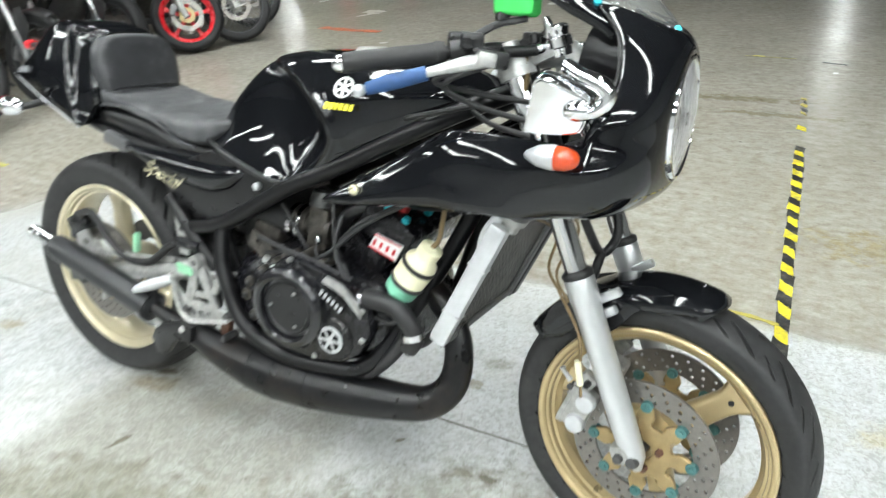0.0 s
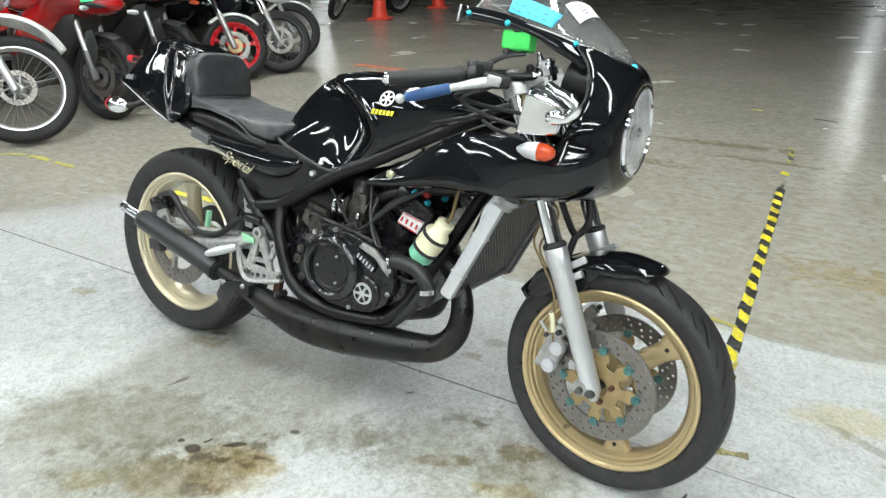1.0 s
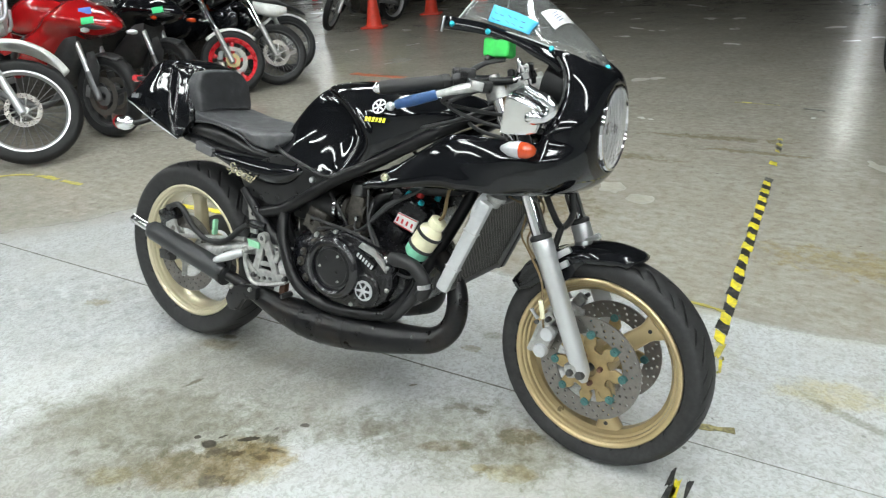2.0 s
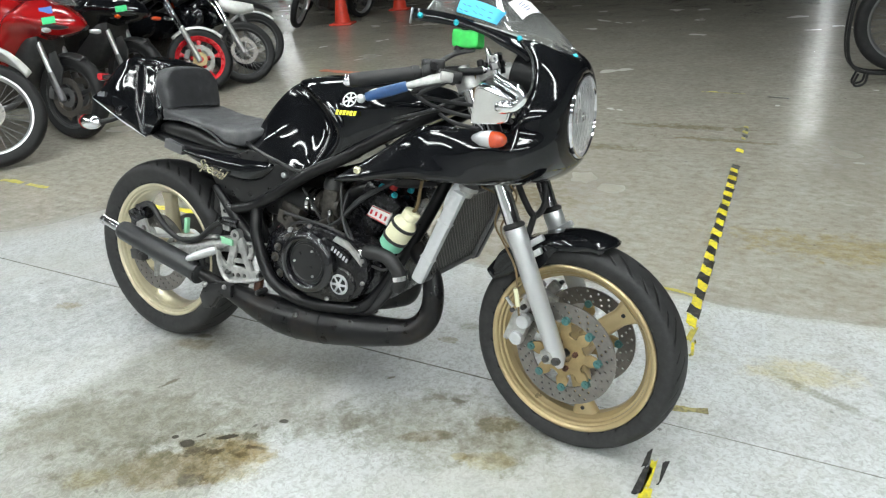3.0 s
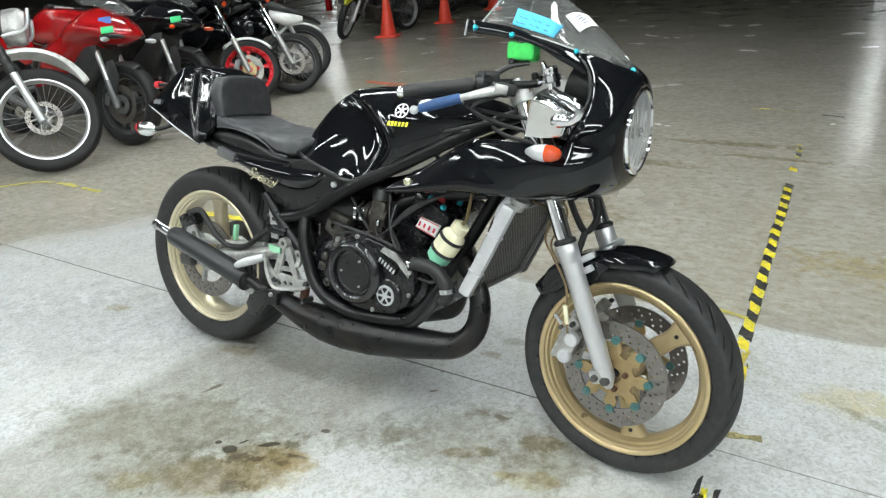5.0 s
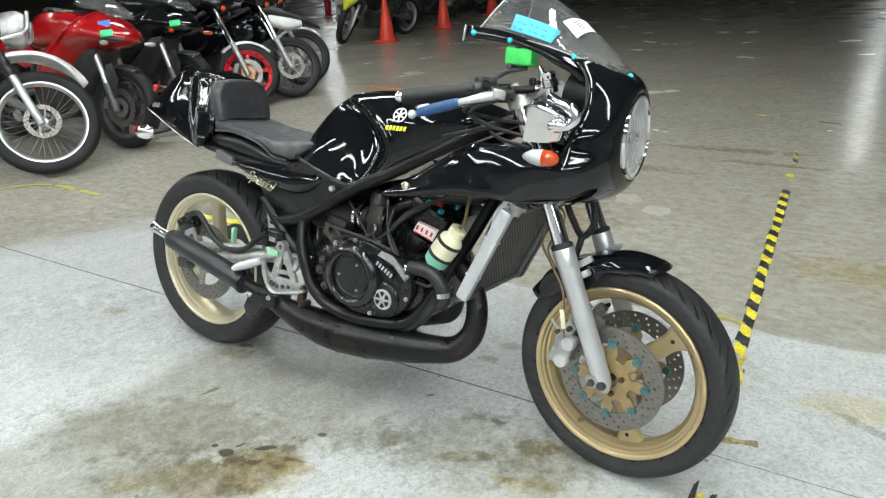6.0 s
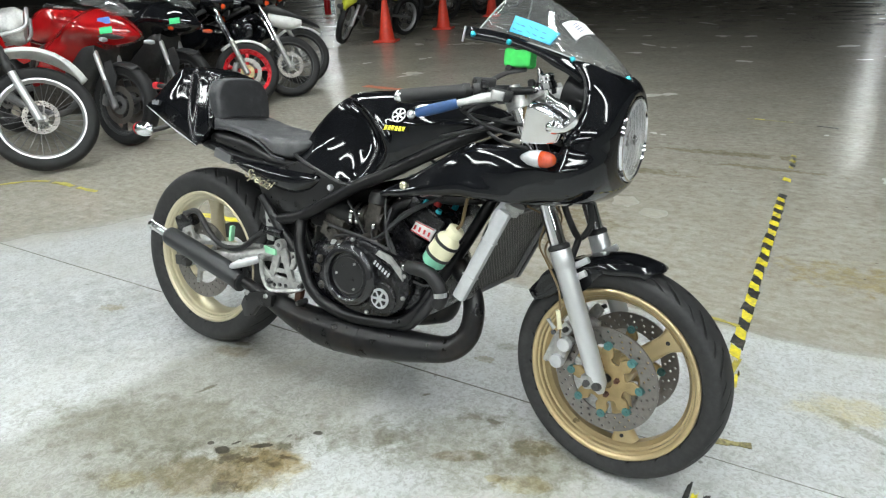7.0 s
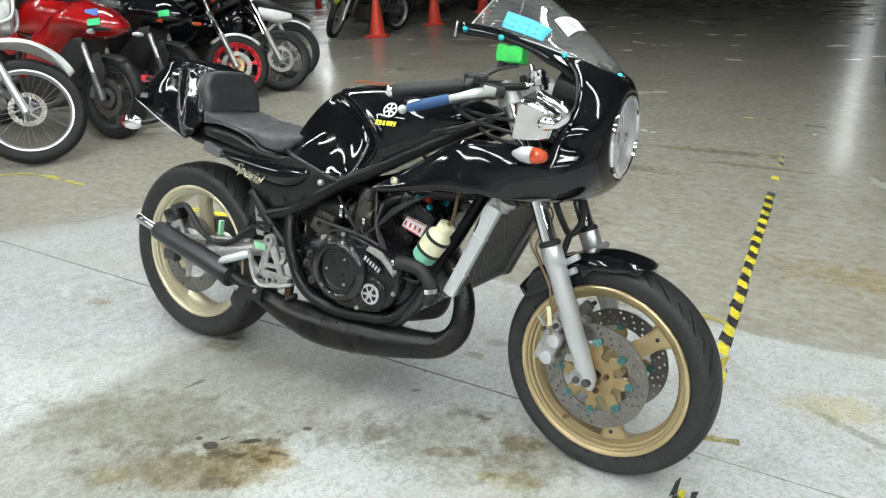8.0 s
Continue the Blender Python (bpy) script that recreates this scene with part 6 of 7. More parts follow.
    mott = noise_node(n, l, co, 9, 8, 0.75, 0.4)
    strip = math_node("MULTIPLY", strip, ramp_node(n, l, mott, 0.3, 0.6, 0.45, 0.95))
    dirty = mix_node(n, l, ramp_node(n, l, fleck, 0.4, 0.6), (0.245, 0.24, 0.212), (0.33, 0.325, 0.292))
    col = mix_node(n, l, strip, col, dirty)
    grub = math_node("MULTIPLY", pale, ramp_node(n, l, noise_node(n, l, co, 4.2, 9, 0.8, 0.8), 0.52, 0.72, 0, 0.55))
    col = mix_node(n, l, grub, col, (0.30, 0.28, 0.22))
    # stains and two patches of painted dim light: x, y, radius x, radius y, turn, strength, tint
    tints = {"oil": (0.14, 0.12, 0.09), "grease": (0.36, 0.32, 0.24), "brown": (0.62, 0.55, 0.42), "tan": (0.62, 0.51, 0.29), "sand": (0.76, 0.65, 0.44), "yellow": (0.90, 0.81, 0.55), "grey": (0.58, 0.56, 0.48), "dim_light": (0.82, 0.82, 0.82)}
    # the first two darken the left slab in place of weaker light there
    broad = [("dim_light", -1.25, 0.2, 0.9, 0.55, 10, 2.6), ("dim_light", -0.55, -0.2, 0.5, 0.28, 25, 2.6), ("grey", 1.07, -0.10, 0.24, 0.14, 20, 2.0), ("grey", 0.43, -0.56, 0.20, 0.08, 25, 2.4), ("grey", 0.80, -0.20, 0.14, 0.07, 20, 2.4), ("grey", 1.28, -0.07, 0.13, 0.10, 20, 2.2),
             ("grey", 0.24, -0.46, 0.34, 0.13, 22, 2.4), ("brown", 0.55, 1.6, 0.3, 0.25, 10, 2.6), ("brown", 1.145, 3.18, 0.35, 0.05, 5, 2.8), ("brown", 1.4, 2.93, 0.3, 0.03, 0, 2.8), ("brown", 0.75, 2.6, 0.25, 0.05, 0, 2.8), ("yellow", 2.1, 1.5, 0.4, 0.12, 0, 2.6)]
    patches = [("sand", 0.63, -0.44, 0.12, 0.088, 22, 0.8), ("sand", 0.53, -0.53, 0.13, 0.075, 25, 1.1), ("sand", 0.66, -0.40, 0.08, 0.05, 25, 1.2), ("yellow", 0.362, -0.641, 0.06, 0.034, 25, 1.4), ("brown", 1.08, -0.14, 0.07, 0.022, 28, 0.9), ("tan", 1.239, -0.018, 0.055, 0.033, 30, 1.2), ("yellow", 1.27, -0.158, 0.065, 0.034, 25, 1.2), ("yellow", 1.195, -0.175, 0.022, 0.014, 25, 1.0),
               ("brown", 0.913, 0.309, 0.032, 0.019, 0, 1.2), ("grey", 0.943, 0.415, 0.04, 0.026, 20, 1.4), ("brown", 0.124, -0.053, 0.085, 0.03, 12, 1.8), ("tan", -0.566, -0.047, 0.05, 0.024, 20, 1.6), ("yellow", 1.956, 0.547, 0.14, 0.06, 15, 1.6), ("grey", 2.02, 0.45, 0.13, 0.016, -25, 1.8), ("grey", 1.04, 0.03, 0.08, 0.014, 28, 1.8)]
    spots = [("oil", 0.441, -0.431, 0.010, 0.008, 20, 0.7), ("oil", 0.492, -0.436, 0.022, 0.015, 10, 0.7), ("oil", 0.504, -0.395, 0.013, 0.004, 60, 0.9), ("oil", 0.578, -0.369, 0.030, 0.009, 38, 0.8), ("grease", 0.634, -0.342, 0.026, 0.017, 20, 1.6), ("grease", 0.589, -0.429, 0.022, 0.011, 30, 1.3), ("grease", 0.675, -0.372, 0.036, 0.007, 15, 1.5),
             ("grease", 0.609, -0.538, 0.036, 0.024, 20, 1.4), ("grease", 0.53, -0.458, 0.034, 0.013, 50, 2.0), ("oil", 0.678, -0.252, 0.014, 0.009, 20, 0.8), ("grease", 1.093, 0.029, 0.022, 0.012, 0, 2.2), ("grease", 0.85, 0.05, 0.012, 0.006, 40, 1.2), ("grease", 0.11, 0.0, 0.03, 0.012, 20, 1.6), ("grease", 0.22, -0.25, 0.03, 0.008, 70, 2.0)]
    ragged = math_node("SUBTRACT", noise_node(n, l, co, 14, 9, 0.72, 0.3), 0.5)
    frayed = math_node("SUBTRACT", noise_node(n, l, co, 48, 8, 0.7, 0.4), 0.5)
    mottle = ramp_node(n, l, noise_node(n, l, co, 26, 7, 0.72, 0.6), 0.34, 0.62, 0.5, 1.0)
    for tint, x, y, rx, ry, turn, rag in broad + patches + spots:
        mp = n.new("ShaderNodeMapping")
        mp.vector_type = "TEXTURE"
        mp.inputs["Location"].default_value = (x, y, 0)
        mp.inputs["Rotation"].default_value = (0, 0, radians(turn))
        mp.inputs["Scale"].default_value = (rx, ry, 1)
        l.new(co, mp.inputs["Vector"])
        ln = n.new("ShaderNodeVectorMath")
        ln.operation = "LENGTH"
        l.new(mp.outputs[0], ln.inputs[0])
        d = math_node("ADD", ln.outputs["Value"], math_node("MULTIPLY", ragged if rx > 0.05 else frayed, rag * 1.7))
        soft = 0.18 if rag < 1.3 else 0.4
        spot = ramp_node(n, l, d, 1.0 + soft, 1.0 - soft, 0, 0.95)
        if rx > 0.03:
            spot = math_node("MULTIPLY", spot, mottle)
        col = mix_node(n, l, spot, col, mix_node(n, l, 1.0, col, tints[tint], "MULTIPLY"))
    dots = n.new("ShaderNodeTexVoronoi")
    dots.inputs["Scale"].default_value = 7.0
    l.new(co, dots.inputs["Vector"])
    dotm = math_node("MULTIPLY", ramp_node(n, l, math_node("ADD", dots.outputs["Distance"], math_node("MULTIPLY", fleck, 0.08)), 0.10, 0.07), ramp_node(n, l, patch, 0.42, 0.5))
    col = mix_node(n, l, math_node("MULTIPLY", dotm, 0.7), col, (0.09, 0.08, 0.07))
    scuff = noise_node(n, l, co, 7, 5, 0.6, 0.6)
    col = mix_node(n, l, ramp_node(n, l, scuff, 0.4, 0.9, 0, 0.4), col, (0.2, 0.185, 0.155))
    l.new(col, p.inputs["Base Color"])
    rough = ramp_node(n, l, noise_node(n, l, co, 1.6, 3, 0.5, 0.3), 0.25, 0.8, 0.18, 0.29)
    l.new(math_node("ADD", rough, math_node("MULTIPLY", pale, 0.12)), p.inputs["Roughness"])
    p.inputs["Specular IOR Level"].default_value = 0.5
    b = n.new("ShaderNodeBump")
    b.inputs["Strength"].default_value = 0.06
    b.inputs["Distance"].default_value = 0.004
    l.new(grain, b.inputs["Height"])
    l.new(b.outputs["Normal"], p.inputs["Normal"])
    return m


CONCRETE = floor_material()
JOINT = mat("joint_dirt", (0.17, 0.16, 0.135), 0.8, vary=0.4)
JOINT2 = mat("pale_joint_dirt", (0.25, 0.24, 0.22), 0.8, vary=0.4)
DARKWALL = mat("dark_hall_wall", (0.05, 0.047, 0.042), 0.7, vary=0.2, scale=3, bump=0.1, bscale=30)
LIGHTWALL = mat("white_bounce_wall", (0.62, 0.63, 0.62), 0.6, vary=0.12, scale=2, bump=0.1, bscale=30)
CEILMAT = mat("ceiling_panel", (0.06, 0.06, 0.06), 0.85, vary=0.1, scale=2, bump=0.05)
X0, X1, Y0, Y1 = -30.0, 16.0, -12.0, 62.0


def slab(name, x0, x1, y0, y1, z0, z1, material, label, category, holes=None):
    bm = bmesh.new()
    rbox(bm, ((x0 + x1) / 2, (y0 + y1) / 2, (z0 + z1) / 2), (x1 - x0, y1 - y0, z1 - z0), (0, 0, 0), 0)
    return tagged(part(name, bm, material, None), label, category, kind="structure")


slab("floor", X0, X1, Y0, Y1, -0.2, 0.0, CONCRETE, "worn polished concrete floor, pale near and brown beyond", "floor")
slab("wall_north", X0, X1, Y1, Y1 + 0.25, -0.2, CEILING, DARKWALL, "dark far wall of the hall", "wall")
# south and east walls stay out of view, white to throw light on the bike
slab("wall_south", X0, X1, Y0 - 0.25, Y0, -0.2, CEILING, LIGHTWALL, "unseen white wall of the hall, added to bounce light", "wall")
slab("wall_west", X0 - 0.25, X0, Y0 - 0.25, Y1 + 0.25, -0.2, CEILING, DARKWALL, "dark wall of the hall", "wall")
slab("wall_east", X1, X1 + 0.25, Y0 - 0.25, Y1 + 0.25, -0.2, CEILING, LIGHTWALL, "unseen white wall of the hall, added to bounce light", "wall")
slab("ceiling", X0 - 0.25, X1 + 0.25, Y0 - 0.25, Y1 + 0.25, CEILING, CEILING + 0.2, CEILMAT, "grey hall ceiling", "ceiling")

# saw-cut joints: shallow dark strips
def strip(name, a, b, w, h, material, label, category, kind="structure"):
    a, b = Vector(a), Vector(b)
    d = b - a
    bm = bmesh.new()
    rbox(bm, ((a.x + b.x) / 2, (a.y + b.y) / 2, h / 2), (d.length, w, h), (0, 0, math.degrees(math.atan2(d.y, d.x))), 0)
    return tagged(part(name, bm, material, None), label, category, kind=kind)


strip("floor_joint", (-9, 0.02), (1.15, 0.16), 0.0038, 0.0015, JOINT, "dirt-filled saw cut in the concrete", "floor joint")
strip("floor_joint", (1.15, 0.16), (6.0, 0.22), 0.0022, 0.0012, JOINT2, "dirt-filled saw cut in the concrete", "floor joint")

# ceiling lights: twin tubes in rows
TUBE = mat("lit_diffuser", (0.94, 1.0, 0.985), 0.5, vary=0.0, emit=TUBE_POWER, bump=0)
TRAY = mat("white_enamel_tray", (0.75, 0.75, 0.75), 0.4, vary=0.05)


def ceiling_light():
    e = empty("ceiling_light", pose(0, 0, CEILING - 0.25), "white strip ceiling light with a lit diffuser", "ceiling light", "rows of ceiling lights")
    part("tray", rbox(bmesh.new(), (0, 0, 0.05), (0.30, 2.4, 0.06), (0, 0, 0), 0.01), TRAY, e)
    part("diffuser", rbox(bmesh.new(), (0, 0, 0.0), (0.26, 2.34, 0.038), (0, 0, 0), 0), TUBE, e, "lit white diffuser")
    for y in (-0.8, 0.8):
        part("hanger_rod", tube(bmesh.new(), [(0, y, 0.07), (0, y, 0.25)], 0.006, 6, 1), TRAY, e)
    return e


first = ceiling_light()
spots = [(x, y) for x in (-6.0, -3.7, -1.4, 1.5, 3.7, 5.9, 8.1) for y in (-7.0, -4.3, -1.6, 1.1) if (x, y) not in ((-3.7, 1.1), (-6.0, 1.1), (-6.0, -1.6), (-6.0, -7.0)) and (y < 1 or x < 3) and (x > -3 or y > 0 or y < -4 or x < -5)] + [(-8.3, y) for y in (-4.3, -1.6, 1.1)] + [(x, 3.8) for x in (-3.7, -1.4)] + [(1.75, y) for y in (25, 38)] + [(-21.0, 25.5), (-24.5, 30.0), (-28.5, 35.0)]
first.matrix_basis = pose(*spots[0], CEILING - 0.25)
for x, y in spots[1:]:
    copy_thing(first, pose(x, y, CEILING - 0.25, 0, 0, 90 if x > 3 else 0))

# ---- tape on the floor ----
TAPEY = mat("yellow_floor_tape", (0.74, 0.62, 0.03), 0.55, vary=0.2, scale=60, bump=0.2, dust=(0.28, 0.25, 0.14), dust_amount=0.8)
TAPEK = mat("black_floor_tape", (0.02, 0.02, 0.02), 0.55, vary=0.3, scale=60, bump=0.2, dust=(0.2, 0.19, 0.16), dust_amount=0.5)
TAPEW = mat("worn_yellow_tape", (0.45, 0.38, 0.06), 0.65, vary=0.3, scale=40, bump=0.2, dust=(0.22, 0.2, 0.12), dust_amount=0.8)


TAPEO = mat("dirty_old_tape", (0.32, 0.28, 0.12), 0.7, vary=0.5, scale=90, bump=0.2, dust=(0.08, 0.075, 0.06), dust_amount=0.9)


def tape_x(y):
    return 1.645 - 0.040 * y


rng = random.Random(7)
hazard = empty("hazard_tape", pose(0, 0, 0), "worn black and yellow striped hazard tape on the floor", "floor tape", kind="structure")


def tape_piece(name, y0, y1, material, w=0.046, skew=-0.034, x=None, ragged=0.004, parent=None):
    """One slanted stripe of tape lying on the floor."""
    bm = bmesh.new()
    cx = tape_x if x is None else (lambda y: x)
    n = 5
    lo = [(cx(y0) - w / 2 + w * i / n, y0 - skew / 2 + skew * i / n + rng.uniform(-ragged, ragged)) for i in range(n + 1)]
    hi = [(cx(y1) - w / 2 + w * i / n, y1 - skew / 2 + skew * i / n + rng.uniform(-ragged, ragged)) for i in range(n + 1)]
    lo[0] = (lo[0][0] + rng.uniform(-ragged, ragged), lo[0][1])
    hi[-1] = (hi[-1][0] + rng.uniform(-ragged, ragged), hi[-1][1])
    b = [bm.verts.new((px, py, 0.001)) for px, py in lo + hi[::-1]]
    t = [bm.verts.new((px, py, 0.0026)) for px, py in lo + hi[::-1]]
    bm.faces.new(t)
    bm.faces.new(b[::-1])
    for i in range(len(b)):
        j = (i + 1) % len(b)
        bm.faces.new((b[i], b[j], t[j], t[i]))
    return part(name, bm, material, parent or hazard)


y, k = 0.70, 0
while y < 2.75:
    step = 0.062 + 0.004 * (y < 1.2)
    if not (2.46 < y < 2.66):
        tape_piece("tape_stripe", y, y + step - 0.001, TAPEY if k % 2 == 0 else TAPEK, 0.044 - rng.uniform(0, 0.007), ragged=0.006)
    y += step
    k += 1
for y, mt, w in ((2.98, TAPEW, 0.03), (3.04, TAPEK, 0.036), (3.13, TAPEW, 0.026), (3.19, TAPEK, 0.022), (3.25, TAPEW, 0.03)):
    tape_piece("tape_stripe", y, y + 0.04, mt, w, ragged=0.009)
tape_piece("tape_stripe", 0.52, 0.60, TAPEY, 0.018, 0.01, 1.648, 0.012)
tape_piece("tape_stripe", 0.60, 0.68, TAPEW, 0.012, 0.01, 1.63, 0.012)
for (x, y0, y1, w, mt) in ((1.635, -0.02, 0.05, 0.012, TAPEK), (1.652, -0.09, 0.01, 0.016, TAPEY), (1.675, -0.06, 0.02, 0.01, TAPEK), (1.640, -0.12, -0.02, 0.016, TAPEK), (1.658, -0.2, -0.09, 0.03, TAPEY), (1.66, -0.32, -0.2, 0.044, TAPEK), (1.662, -0.42, -0.32, 0.044, TAPEY)):
    tape_piece("tape_stripe", y0, y1, mt, w, 0.012, x, 0.008)


def tape_run(pts, w, material, label):
    bm = bmesh.new()
    rings = []
    s = smooth_path([(x, y) for x, y in pts], 6)
    for i, p in enumerate(s):
        a, b = s[max(0, i - 1)], s[min(len(s) - 1, i + 1)]
        d = (b - a) / (np.linalg.norm(b - a) + 1e-9)
        ww = w * rng.uniform(0.6, 1.1)
        n = np.array([-d[1], d[0]]) * ww / 2
        rings.append([(p[0] + n[0], p[1] + n[1], 0.001), (p[0] + n[0], p[1] + n[1], 0.0028), (p[0] - n[0], p[1] - n[1], 0.0028), (p[0] - n[0], p[1] - n[1], 0.001)])
    skin(bm, rings)
    return tagged(part("floor_tape", bm, material, None), label, "floor tape", kind="structure")


tape_run([(1.46, 0.93), (1.53, 0.925), (1.60, 0.908)], 0.018, TAPEW, "torn strip of yellow floor tape")
tape_run([(1.63, 0.235), (1.68, 0.246), (1.74, 0.262)], 0.024, TAPEO, "torn strip of worn yellow floor tape")
tape_run([(-2.95, 0.5), (-2.8, 0.66), (-2.68, 0.80), (-2.55, 0.86)], 0.035, TAPEW, "worn yellow floor tape")
tape_run([(-2.5, 0.855), (-2.41, 0.87), (-2.3, 0.862)], 0.045, TAPEW, "worn yellow floor tape")
tape_run([(-2.24, 0.862), (-2.05, 0.86)], 0.04, TAPEW, "worn yellow floor tape")
tape_run([(-1.3, 0.86), (-1.15, 0.86), (-0.9, 0.88), (-0.6, 0.87)], 0.05, TAPEY, "worn yellow floor tape")
tape_run([(1.08, 4.24), (1.2, 4.237), (1.4, 4.23)], 0.026, TAPEO, "worn strip of floor tape")
tape_run([(1.13, 4.255), (1.2, 4.25)], 0.024, TAPEY, "torn scrap of yellow floor tape")
tape_run([(1.29, 4.25), (1.37, 4.245)], 0.026, TAPEK, "torn scrap of black floor tape")
tape_run([(1.56, 4.17), (1.7, 4.14)], 0.025, TAPEK, "black strip of floor tape")
ORANGEP = mat("faded_orange_paint", (0.5, 0.12, 0.05), 0.6, vary=0.4, scale=30, bump=0.1)
tape_run([(-2.75, 4.44), (-2.4, 4.4), (-2.05, 4.4)], 0.11, ORANGEP, "faded orange paint mark on the floor")

# ---- other motorcycles ----
# black of the parked bikes: haze painted in as a paler base, plus dust
DULLBLK = mat("hazy_dusty_black_plastic", (0.03, 0.031, 0.033), 0.4, vary=0.3, scale=30, bump=0.05, dust=(0.09, 0.088, 0.085), dust_amount=0.3)
REDPAINT = mat("red_gloss_paint", (0.40, 0.008, 0.010), 0.16, coat=0.6, vary=0.1, scale=8, bump=0.01, rvary=0.04)
WHITEPL = mat("white_plastic", (0.8, 0.8, 0.79), 0.32, vary=0.05, scale=12, bump=0.03)
YELPL = mat("lime_yellow_plastic", (0.6, 0.62, 0.05), 0.4, vary=0.08)
REDRIM = mat("red_wheel_paint", (0.62, 0.015, 0.025), 0.3, vary=0.1)
GREENST = mat("green_paper_sticker", (0.05, 0.6, 0.22), 0.6, vary=0.05)
BLUEST = mat("blue_paper_sticker", (0.1, 0.2, 0.6), 0.6, vary=0.05)


def wire_wheel(parent, m, R, rim_mat, disc_side=-1, half=0.045, hub_r=0.035, disc=0.11):
    t = part("tyre", tyre_mesh(R, R * 0.78, half, 34, 150), RUBBER, parent, "black knobbly tyre", m)
    part("rim", lathe(bmesh.new(), [(-half * 0.6, R * 0.78), (-half * 0.68, R * 0.79), (-half * 0.66, R * 0.75), (-half * 0.4, R * 0.725), (0, R * 0.705), (half * 0.4, R * 0.725), (half * 0.66, R * 0.75), (half * 0.68, R * 0.79), (half * 0.6, R * 0.78), (0, R * 0.76)], 64, closed=True), rim_mat, parent, "", m)
    bm = bmesh.new()
    for k in range(32):
        a = 2 * math.pi * k / 32
        s = 1 if k % 2 else -1
        b = a + (0.5 if (k // 2) % 2 else -0.5)
        tube(bm, [(hub_r * math.cos(b), s * 0.03, hub_r * math.sin(b)), (R * 0.715 * math.cos(a), 0, R * 0.715 * math.sin(a))], 0.0026, 5, 1)
    part("wire_spokes", bm, GREYPL, parent, "", m)
    part("hub", lathe(bmesh.new(), [(-0.05, 0.015), (-0.05, 0.03), (-0.03, hub_r + 0.006), (-0.02, hub_r * 0.7), (0.02, hub_r * 0.7), (0.03, hub_r + 0.006), (0.05, 0.03), (0.05, 0.015)], 28), ALLOY, parent, "", m)
    part("brake_disc", disc_mesh(disc * 0.72, disc, 2, 20, 0.005), STEEL, parent, "", m @ Matrix.Translation((0, disc_side * 0.058, 0)))
    bm = bmesh.new()
    for k in range(6):
        a = 2 * math.pi * k / 6
        tube(bm, [(0.03 * math.cos(a), 0, 0.03 * math.sin(a)), (disc * 0.76 * math.cos(a + 0.3), 0, disc * 0.76 * math.sin(a + 0.3))], 0.006, 6, 2)
    part("disc_spider", bm, ALLOY, parent, "", m @ Matrix.Translation((0, disc_side * 0.056, 0)))


def cast_wheel(parent, m, R, rim_mat, spokes=3, half=0.055, disc=0.14, carrier=None):
    part("tyre", tyre_mesh(R, R * 0.75, half, 26, 150), RUBBER, parent, "black rubber tyre", m)
    part("rim", rim_mesh(R * 0.745, half * 0.8), rim_mat, parent, "", m)
    for k in range(spokes):
        part("wheel_spoke", spoke_mesh(0.03, R * 0.64, 0.02, 0.013, 0.018, 0.012), rim_mat, parent, "", m @ around_y(360 / spokes * k + 20))
    part("hub", lathe(bmesh.new(), [(-0.055, 0.012), (-0.055, 0.03), (-0.03, 0.04), (0.03, 0.04), (0.055, 0.03), (0.055, 0.012)], 28), rim_mat, parent, "", m)
    for s in (-1, 1):
        d = part("brake_disc", disc_mesh(disc * 0.7, disc, 2, 22, 0.004), STEEL, parent, "", m @ Matrix.Translation((0, s * 0.062, 0)))
        part("disc_carrier", lathe(bmesh.new(), [(-0.004, 0.03), (-0.004, disc * 0.5), (0.004, disc * 0.5), (0.004, 0.03)], 28), carrier or GREYPL, d)
        bm = bmesh.new()
        rbox(bm, (-disc * 0.85, s * 0.068, 0.03), (0.05, 0.05, 0.09), (0, 15, 0), 0.01)
        part("brake_caliper", bm, GREYPL, parent, "", m)


def fork_pair(parent, m, c, rake, length, r_low, low_mat, up_mat, split=0.45, gaiter=False, spread=0.095, r_up=0.02):
    ax = Vector((-math.sin(radians(rake)), 0, math.cos(radians(rake))))
    for s in (-1, 1):
        o = Vector(c) + Vector((-0.015, s * spread, 0))
        part("fork_leg", tube(bmesh.new(), [(*(o - ax * 0.03), r_low * 0.8), (*o, r_low), (*(o + ax * length * split), r_low)], r_low, 16, 3), low_mat, parent, "", m)
        if gaiter:
            pts = []
            for i in range(15):
                q = o + ax * (length * split + (length * (0.95 - split)) * i / 14)
                pts.append((*q, r_low * (1.35 if i % 2 else 1.12)))
            part("fork_gaiter", tube(bmesh.new(), pts, 0.03, 16, 2), HOSE, parent, "black rubber fork gaiter", m)
        else:
            part("fork_tube", tube(bmesh.new(), [o + ax * length * split, o + ax * length], r_up, 16, 2), up_mat, parent, "", m)
    return ax


